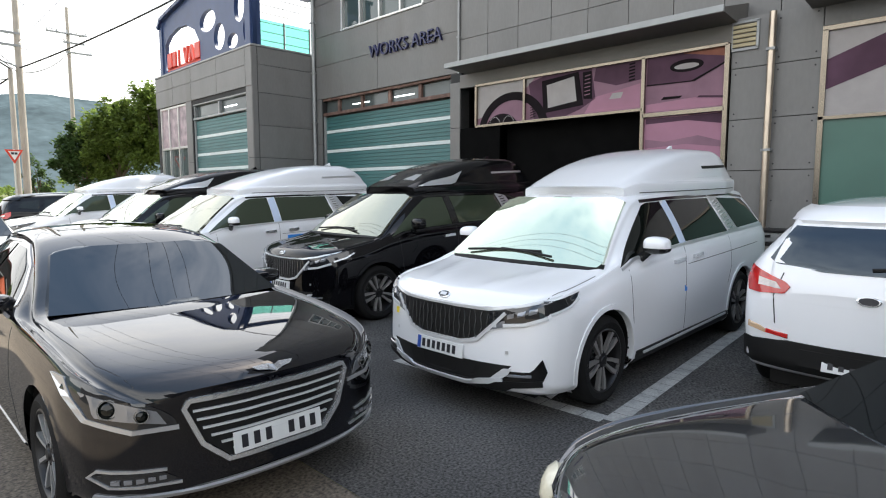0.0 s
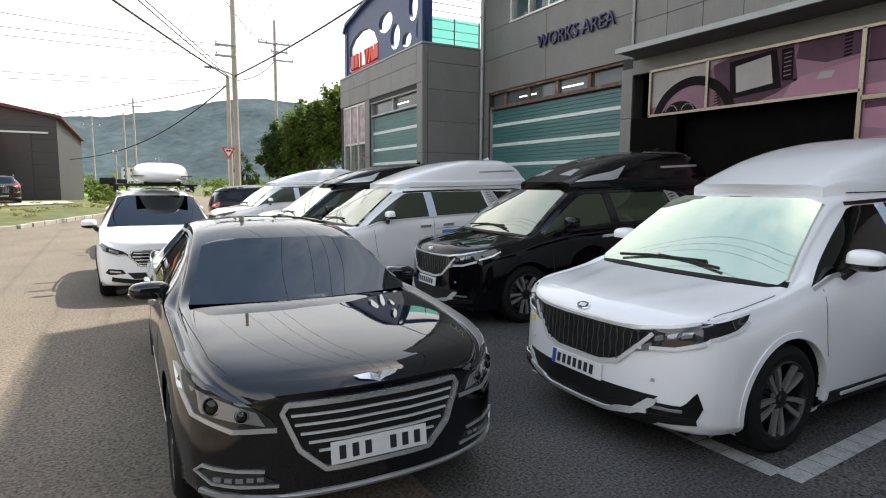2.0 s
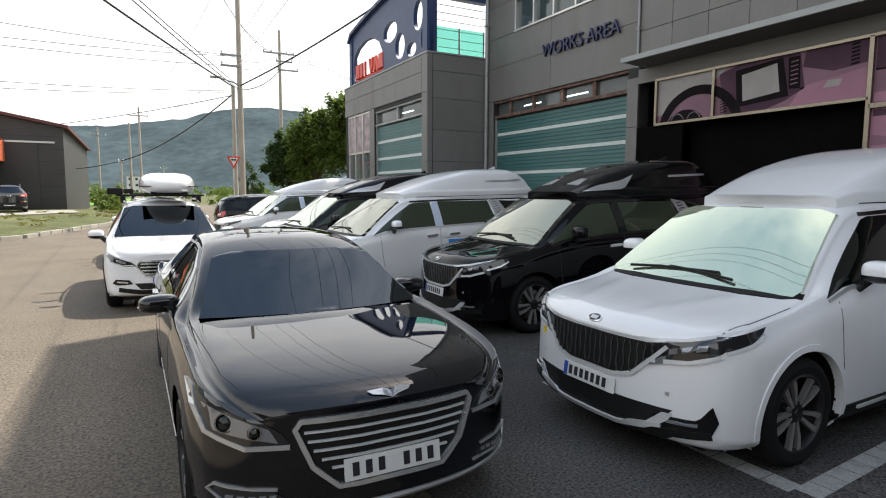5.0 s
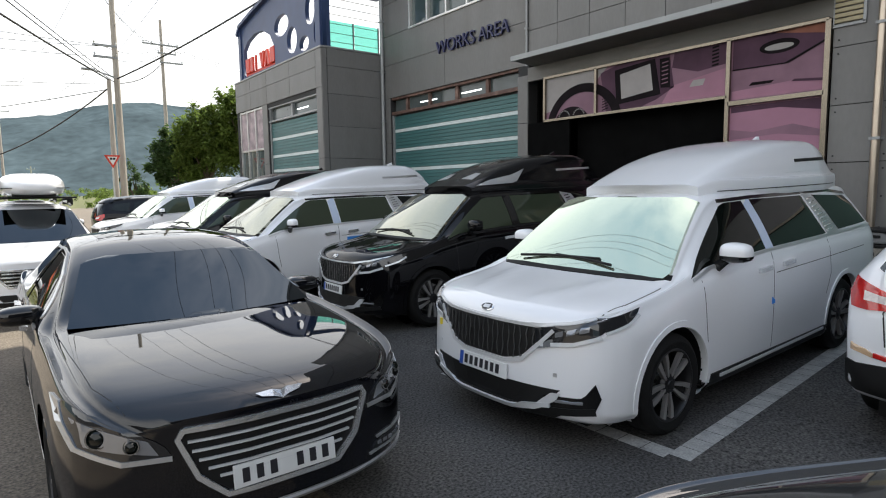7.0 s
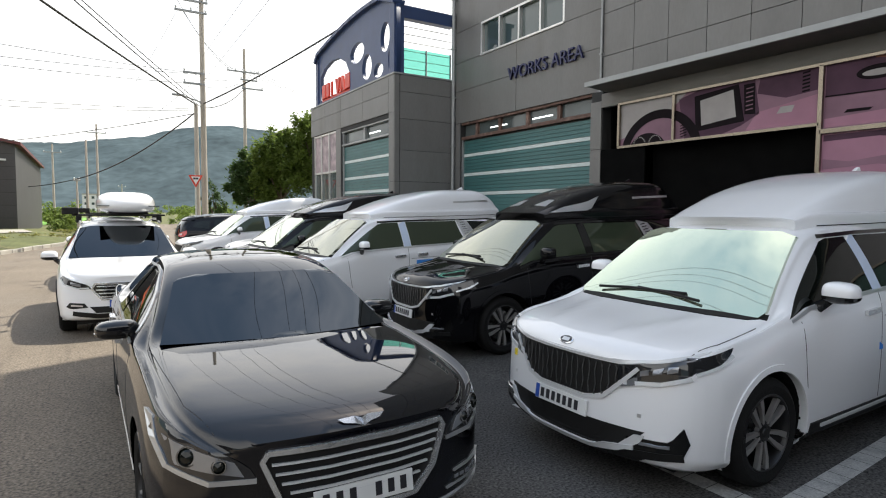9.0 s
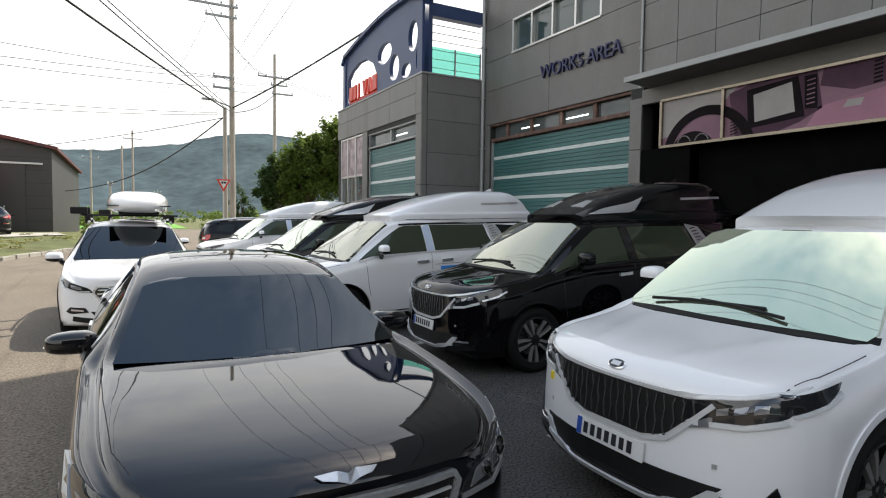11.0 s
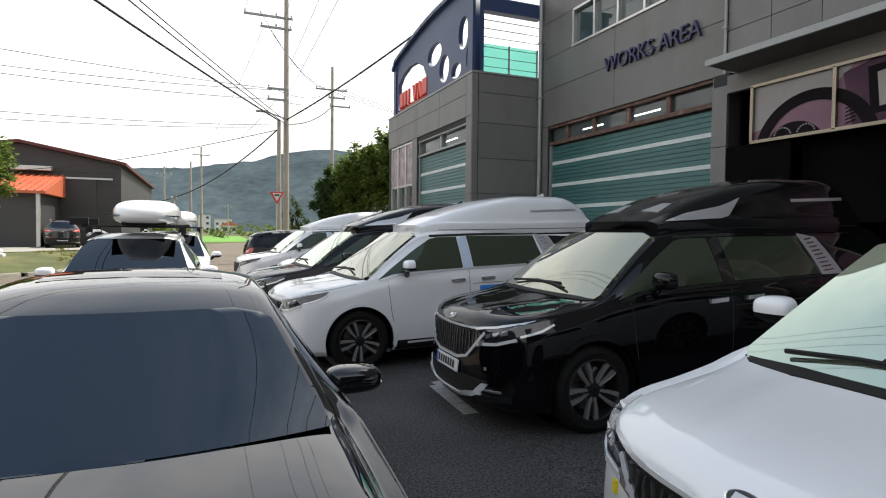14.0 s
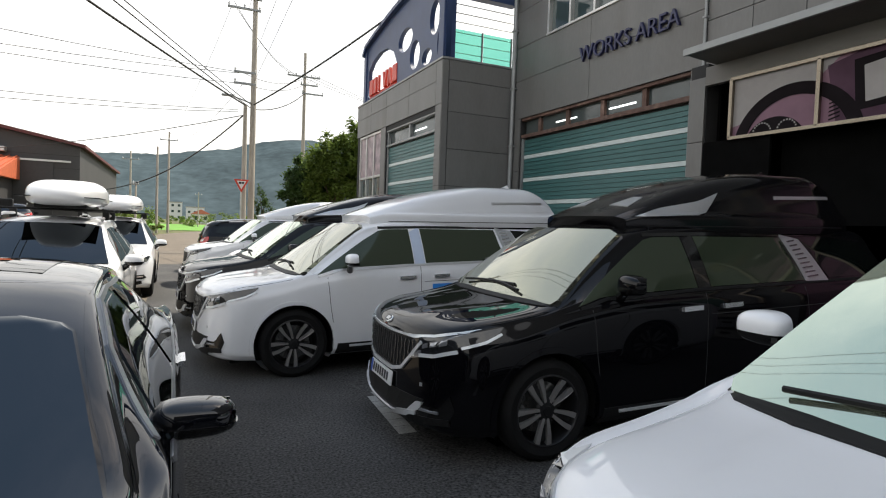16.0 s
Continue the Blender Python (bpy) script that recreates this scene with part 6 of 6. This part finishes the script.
sedan(pose(-2.69, 1.32, 0, 0, 0, -90), "dusty black executive sedan with a wide chrome grille", M["dusty_black"])
sedan(pose(-2.26, -1.99, 0, 0, 0, 144) @ Matrix.Diagonal((0.92, 0.92, 0.90, 1)), "scuffed charcoal car with yellowed round headlights", M["char_paint"], True)
suv(pose(-3.3, 8.3, 0, 0, 0, -90), "white compact suv with a roof box, parked by the street", M["white_paint"], carrier=0.12, group="white street-side cars")
suv(pose(-3.1, 14.0, 0, 0, 0, -90), "white compact suv with a roof box, behind another one", M["white_paint"], carrier=0.12, group="white street-side cars")
suv(pose(4.25, -1.62, (4.25 + 0.3) * SLOPE, 0, -TILT, 0), "white suv with red tail lights, nose to the building", M["white_paint"], rails=False)
suv(pose(2.4, 20.3, (2.4 + 0.3) * SLOPE, 0, -TILT, 0), "black suv with red tail lights, nose to the building", M["black_paint"], carrier=0.0, box_m="box_black")
suv(pose(-10.6, 43.0, 0.50, 0, 0, 100), "dark suv parked at the warehouse door", M["char_paint"])


# ---- the street and the distance ----
def foliage(bm, centre, radii, count, leaf, seed):
    """Many small bent leaves in clumps within an ellipsoid."""
    rng = random.Random(seed)
    clumps = []
    for _ in range(max(6, count // 60)):
        while True:
            p = Vector((rng.uniform(-1, 1), rng.uniform(-1, 1), rng.uniform(-1, 1)))
            if 0.3 < p.length < 1:
                break
        clumps.append(p)
    for k in range(count):
        c = clumps[k % len(clumps)]
        p = c + Vector([rng.gauss(0, 0.13) for _ in range(3)])
        p = Vector((centre[0] + p.x * radii[0], centre[1] + p.y * radii[1], centre[2] + p.z * radii[2]))
        s = leaf * rng.uniform(0.6, 1.4)
        q = Euler((rng.uniform(-0.9, 0.9), rng.uniform(-0.9, 0.9), rng.uniform(0, 6.28))).to_matrix()
        vs = [bm.verts.new(p + q @ Vector(v) * s) for v in ((-0.5, 0, 0), (0, -0.28, 0.08), (0.5, 0, -0.06), (0, 0.28, 0.08))]
        bm.faces.new(vs)


def tree(label, x, y, height, spread, count, leaf, seed, crown="leaf", z0=0.0):
    t = thing("tree", label, "tree", "trees by the road")
    rng = random.Random(seed)
    bm = bmesh.new()
    base = Vector((x, y, z0 - 0.05))
    fork = base + Vector((rng.uniform(-0.2, 0.2), rng.uniform(-0.2, 0.2), height * 0.35))
    tube(bm, base, fork, height * 0.035, height * 0.022, n=9)
    bc = bmesh.new()
    for k in range(7):
        a = 2 * math.pi * k / 7 + rng.uniform(-0.3, 0.3)
        tip = fork + Vector((math.cos(a) * spread * rng.uniform(0.3, 0.7), math.sin(a) * spread * rng.uniform(0.3, 0.7), height * rng.uniform(0.1, 0.5)))
        tube(bm, fork, tip, height * 0.014, height * 0.004, n=6)
        foliage(bc, tip, (spread * rng.uniform(0.35, 0.55), spread * rng.uniform(0.35, 0.55), height * rng.uniform(0.13, 0.22)), count // 8, leaf, seed * 31 + k)
    foliage(bc, fork + Vector((0, 0, height * 0.28)), (spread * 0.75, spread * 0.75, height * 0.32), count // 5, leaf, seed * 31 + 9)
    part("trunk", bm, M["bark"], t)
    part("crown", bc, M[crown], t)
    return t


tree("broad green roadside tree with dense leaves", 7.6, 37.0, 7.3, 2.7, 15000, 0.26, 1)
tree("broad green roadside tree with dense leaves", 5.9, 39.0, 5.6, 2.0, 9000, 0.26, 2, "leaf_dark")
tree("tall green tree behind the annexe", 10.0, 35.5, 8.2, 2.6, 12000, 0.26, 3)
tree("small pointed green tree by the pole", 2.6, 33.0, 3.6, 0.7, 1500, 0.13, 4, "leaf_dark")
tree("leafy green tree on the grass bank", -10.7, 24.5, 4.6, 2.4, 9000, 0.16, 5, z0=0.2)
bm = bmesh.new()
rng = random.Random(8)
for k in range(90):
    y = rng.uniform(52, 190)
    x = rng.choice((rng.uniform(-24, -4.8), rng.uniform(3.6, 24))) * (y / 70) if y < 118 else rng.uniform(-30, 30) * (y / 100)
    h = rng.uniform(0.7, 2.0)
    foliage(bm, (x, y, h * 0.8), (h * 1.4, h * 1.4, h), 260, 0.4, 100 + k)
tagged(part("far_shrubs", bm, M["leaf"]), "green shrubs and hedges along the fields", "shrubs", "", "stuff")
bm = bmesh.new()
for k in range(34):
    x = rng.uniform(-24, -4.2)
    y = 24.5 + (x + 24) * 0.2 + rng.uniform(0, 16) if x < -7.5 else rng.uniform(35, 45)
    foliage(bm, (x, y, 0.42), (0.9, 0.9, 0.16), 130, 0.12, 300 + k)
tagged(part("bank_weeds", bm, M["leaf_yellow"]), "dry yellow-green weeds on the bank", "weeds", "", "stuff")
bm = bmesh.new()
for k in range(16):
    foliage(bm, (rng.uniform(-6.0, -4.6), rng.uniform(46, 60), 0.9), (0.8, 1.0, 0.9), 260, 0.2, 500 + k)
tagged(part("roadside_bushes", bm, M["leaf"]), "green bushes at the warehouse corner", "bushes", "", "stuff")

# forested hills, their ring carried on unseen behind the camera
bm = bmesh.new()
N, K = 560, 40
grid = []
for i in range(N + 1):
    d_ = -180 + 360 * i / N
    a = radians(d_)
    row = []
    ridge = 70 + 0.7 * min(25.0, max(-15.0, d_ + 6)) + 20 * math.exp(-(((d_ - 10.5) / 5.0) ** 2)) + 1.5 * math.sin(a * 23)
    for j in range(K + 1):
        f = j / K
        d = 420 + 400 * f
        x, y = d * math.sin(a), d * math.cos(a)
        z = ridge * math.sin(min(1.0, f * 1.25) * math.pi / 2) ** 1.3
        z += (5.0 * noise.noise(Vector((x * 0.02, y * 0.02, 0))) + 2.0 * noise.noise(Vector((x * 0.11, y * 0.11, 3))) + 1.2 * noise.noise(Vector((x * 0.3, y * 0.3, 7)))) * min(1, f * 4)
        row.append(bm.verts.new((x, y, max(z, 0) - 1.5)))
    grid.append(row)
for i in range(N):
    for j in range(K):
        bm.faces.new((grid[i][j], grid[i][j + 1], grid[i + 1][j + 1], grid[i + 1][j]))
bmesh.ops.recalc_face_normals(bm, faces=bm.faces)
# the blue-grey base colour has the distance haze mixed in
hill_m = mat("hazed_forest_slope", (0.064, 0.086, 0.096), 1.0, vary=0.22, scale=0.02, fine=0.22, fscale=0.12, spec=0.0)
tagged(part("hills", bm, hill_m, smooth=True), "forested hills across the valley, haze mixed into their blue-green colour", "hills", "", "structure")


def far_house(label, x, y, w, d, h, roof):
    hs = thing("house", label, "house", "far houses in the valley")
    part("wall", boxes((x, x + w, y, y + d, 0, h)), M["farwall"], hs)
    if roof:
        part("roof", prism([(x - 0.3, h), (x + w / 2, h + w * 0.28), (x + w + 0.3, h)], y - 0.3, y + d + 0.3, "y"), M["farroof"], hs)
    else:
        part("roof", boxes((x - 0.2, x + w + 0.2, y - 0.2, y + d, h, h + 0.4)), M["concrete"], hs)
    n = max(2, int(w / 3))
    for f in range(max(1, int(h / 3))):
        for k in range(n):
            part("window", boxes((x + w * (k + 0.3) / n, x + w * (k + 0.7) / n, y - 0.06, y + 0.02, f * 3 + 1.0, f * 3 + 2.2)), M["winglass"], hs)


far_house("white apartment block far off in the valley", -5, 330, 6, 6, 9, False)
far_house("white apartment block far off in the valley", 3, 340, 9, 6, 7, False)
far_house("low white house with an orange-red roof", 2.5, 190, 5, 6, 2.8, True)
far_house("low white house with an orange-red roof", -22, 230, 6, 6, 2.8, True)
far_house("white apartment block far off in the valley", -48, 350, 9, 6, 5, False)

# warehouse across the street
WY, WZ = 46.0, 0.45
ware = thing("warehouse", "dark grey sheet metal warehouse with maroon roof edge", "warehouse")
GX0, GX1, GR = -20.4, -7.7, -13.6
EAVE, APEX = 6.1, 7.25
part("wall", prism([(GX0, WZ), (GX0, EAVE), (GR, APEX), (GX1, EAVE), (GX1, WZ)], WY, WY + 0.3, "y"), M["ware"], ware)
for x in (GX1 - 0.3, GX0):
    part("side_wall", boxes((x, x + 0.3, WY + 0.3, WY + 26, WZ - 0.5, EAVE)), M["ware"], ware)
for xa, xb in ((GX0, GR), (GX1, GR)):
    s = -1 if xa < xb else 1
    part("roof", prism([(xa + s * 0.35, EAVE - 0.06), (xb, APEX + 0.02), (xb, APEX + 0.22), (xa + s * 0.35, EAVE + 0.14)], WY - 0.35, WY + 26, "y"), M["maroon"], ware)
for z in np.arange(1.2, 6.0, 0.85):
    part("sheet_joint", boxes((GX0, GX1, WY - 0.012, WY, z, z + 0.03)), M["joint"], ware)
door = part("sliding_door", boxes((-14.2, -9.2, WY - 0.08, WY - 0.012, WZ, 5.0), bevel=0.01), M["ware"], ware)
part("door_rail", boxes((-15.3, -8.2, WY - 0.16, WY - 0.08, 5.0, 5.12)), M["alu"], door)
for x in (-14.2, -11.7):
    part("door_post", boxes((x - 0.05, x + 0.05, WY - 0.14, WY - 0.08, WZ, 5.0)), M["alu"], door)
part("vent_hood", boxes((-14.1, -11.7, WY - 0.6, WY, 5.45, 5.75), bevel=0.03), M["alu"], ware)
lean = thing("lean_to_shed", "dark grey shed with an orange-red ribbed metal roof", "shed")
part("wall", boxes((-22, -11.4, 41.0, 45.9, 0.3, 3.7)), M["ware"], lean)
part("roof", prism([(40.5, 3.7), (40.5, 3.85), (45.9, 5.2), (45.9, 3.7)], -22.2, -11.0, "x"), M["roofred"], lean)
for k in range(29):
    x = -22.1 + k * 0.39
    part("roof_rib", prism([(40.48, 3.86), (40.48, 3.93), (45.9, 5.28), (45.9, 5.2)], x, x + 0.05, "x"), M["roofred"], lean)
part("post", boxes((-11.55, -11.35, 40.8, 41.0, 0.3, 3.7)), M["alu"], lean)
sacks = tagged(part("sandbag_pile", boxes((-11.6, -10.6, 31.0, 31.5, 0.3, 0.52), (-11.5, -10.7, 31.0, 31.5, 0.52, 0.72), bevel=0.1), M["farwall"], smooth=True), "pale sacks piled on the concrete edge", "sack pile")


# poles and cables
def pole(label, x, y, h, r, arms, z0=0.0):
    p = thing("utility_pole", label, "utility pole", "utility poles")
    part("mast", tube(bmesh.new(), (x, y, z0 - 0.1), (x, y, h), r, r * 0.6, n=14), M["wood_post"], p)
    for z, w0, w1, ins in arms:
        part("crossarm", boxes((x + w0, x + w1, y - 0.13, y - 0.04, z - 0.05, z + 0.05)), M["frame_grey"], p)
        for k in range(ins):
            u = x + w0 + 0.06 + (w1 - w0 - 0.12) * k / max(1, ins - 1)
            part("insulator", lathe([(0.001, z + 0.05), (0.05, z + 0.05), (0.035, z + 0.1), (0.06, z + 0.14), (0.03, z + 0.2), (0.001, z + 0.22)], 8, "Z"), M["farwall"], p).location = (u, y - 0.085, 0)
    return p


p1 = pole("tall concrete utility pole with crossarms and a street lamp arm", 1.62, 31.0, 15.2, 0.17, [(12.6, -2.1, 0.3, 4), (12.05, -1.3, 0.25, 3), (8.95, -0.95, 0.1, 2), (8.4, -0.95, 0.1, 2)])
bm = bmesh.new()
tube(bm, (1.6, 30.95, 7.45), (0.6, 30.95, 7.75), 0.035, n=8)
part("lamp_arm", bm, M["frame_grey"], p1)
part("lamp_head", boxes((0.12, 0.7, 30.85, 31.05, 7.7, 7.8), bevel=0.03), M["frame_grey"], p1)
pole("shorter concrete strut pole beside the utility pole", 1.22, 30.7, 7.3, 0.15, [])
pole("concrete utility pole with a wide crossarm and insulators", 6.2, 41.7, 13.4, 0.15, [(11.75, -1.2, 1.05, 5), (11.2, -0.3, 0.9, 2), (10.6, -0.2, 1.3, 2)])
pole("far concrete utility pole with a crossarm", -2.6, 70, 10.8, 0.15, [(9.9, -0.9, 0.9, 3)])
pole("far plain concrete pole with a striped base", -3.6, 66, 8.7, 0.15, [])
pole("far concrete utility pole with a crossarm", -7.0, 82, 9.6, 0.15, [(8.6, -0.9, 0.9, 3)])
pole("short pale post with a dark cap on the grass bank", -4.25, 44.0, 3.9, 0.09, [(3.75, -0.2, 0.2, 2)])
pole("far thin pole in the fields", 2.0, 120, 6.5, 0.12, [(6.0, -0.6, 0.6, 2)])

ys_ = thing("yield_sign", "white triangular give way sign with a red border", "road sign")
part("post", tube(bmesh.new(), (1.07, 30.3, 0), (1.07, 30.3, 3.65), 0.035, n=10), M["alu"], ys_)
part("border", prism([(0.72, 3.62), (1.42, 3.62), (1.07, 2.98)], 30.22, 30.25, "y"), M["red"], ys_)
face = part("sign_face", prism([(0.85, 3.55), (1.29, 3.55), (1.07, 3.14)], 30.205, 30.22, "y"), M["white_sign"], ys_)
for k in range(2):
    part("writing_bar", boxes((0.95 + k * 0.13, 1.06 + k * 0.13, 30.198, 30.205, 3.40, 3.50)), M["ink"], face)


def cable(a, b, sag, r=0.018, n=16):
    cu = bpy.data.curves.new("cable", "CURVE")
    cu.dimensions, cu.bevel_depth, cu.bevel_resolution = "3D", r, 1
    s = cu.splines.new("POLY")
    s.points.add(n)
    for k in range(n + 1):
        f = k / n
        p = Vector(a).lerp(Vector(b), f)
        s.points[k].co = (p.x, p.y, p.z - sag * 4 * f * (1 - f), 1)
    cu.materials.append(M["cable"])
    return tagged(new("overhead_cable", cu), "thin black overhead cable between utility poles", "cable", "overhead cables")


P1, P2 = (1.6, 31), (6.2, 41.7)
for a, b, sag, r in (((-12.0, 0, 8.0), (1.22, 30.7, 7.3), 0.25, 0.035), ((-9.0, 0, 7.0), (1.5, 31, 7.25), 0.2, 0.018), ((-10.0, 0, 8.0), (1.55, 31, 7.4), 0.2, 0.016), 
                     ((0.3, -5, 8.6), (1.65, 31, 9.9), 0.1, 0.008), ((0.0, -5, 8.9), (1.3, 31, 12.1), 0.2, 0.008), ((-0.6, -5, 9.3), (-0.4, 31, 12.8), 0.2, 0.008), ((0.7, -5, 8.4), (1.65, 31, 8.6), 0.1, 0.008)):
    cable(a, b, sag, r)
for z0, z1, sag in ((8.5, 8.95, 0.8), (8.2, 8.9, 1.37), (7.8, 8.4, 1.15), (6.6, 7.1, 1.28), (6.3, 7.0, 1.42)):
    cable((-34, 12.3, z0), (0.9, 31, z1), sag, 0.013)
for k, z in enumerate((12.7, 12.1, 9.0, 8.4)):
    cable((0.4 + 0.3 * k, 31, z), (5.2 + 0.5 * k, 41.7, 11.9 - 0.1 * k), 0.5, 0.014)
    if k % 2:
        cable((0.2 + 0.3 * k, 31, z), (-3.3 + 0.4 * k, 70, 10.1), 0.9, 0.010)
for k in range(3):
    cable((5.2 + 0.8 * k, 41.7, 11.95), (40, 62 + k, 12), 1.0, 0.014)
cable((1.6, 31, 7.4), (6.6, 14.0, 10.2), 0.3, 0.035)
cable((1.5, 31, 7.2), (6.2, 41.7, 10.6), 0.4, 0.028)
cable((1.3, 31, 7.0), (-4.25, 44, 3.85), 0.5, 0.035)
cable((-4.25, 44, 3.85), (-12, 70, 4.2), 0.4, 0.03)
cable((1.3, 31, 6.9), (-30, 60, 6.5), 1.4, 0.02)
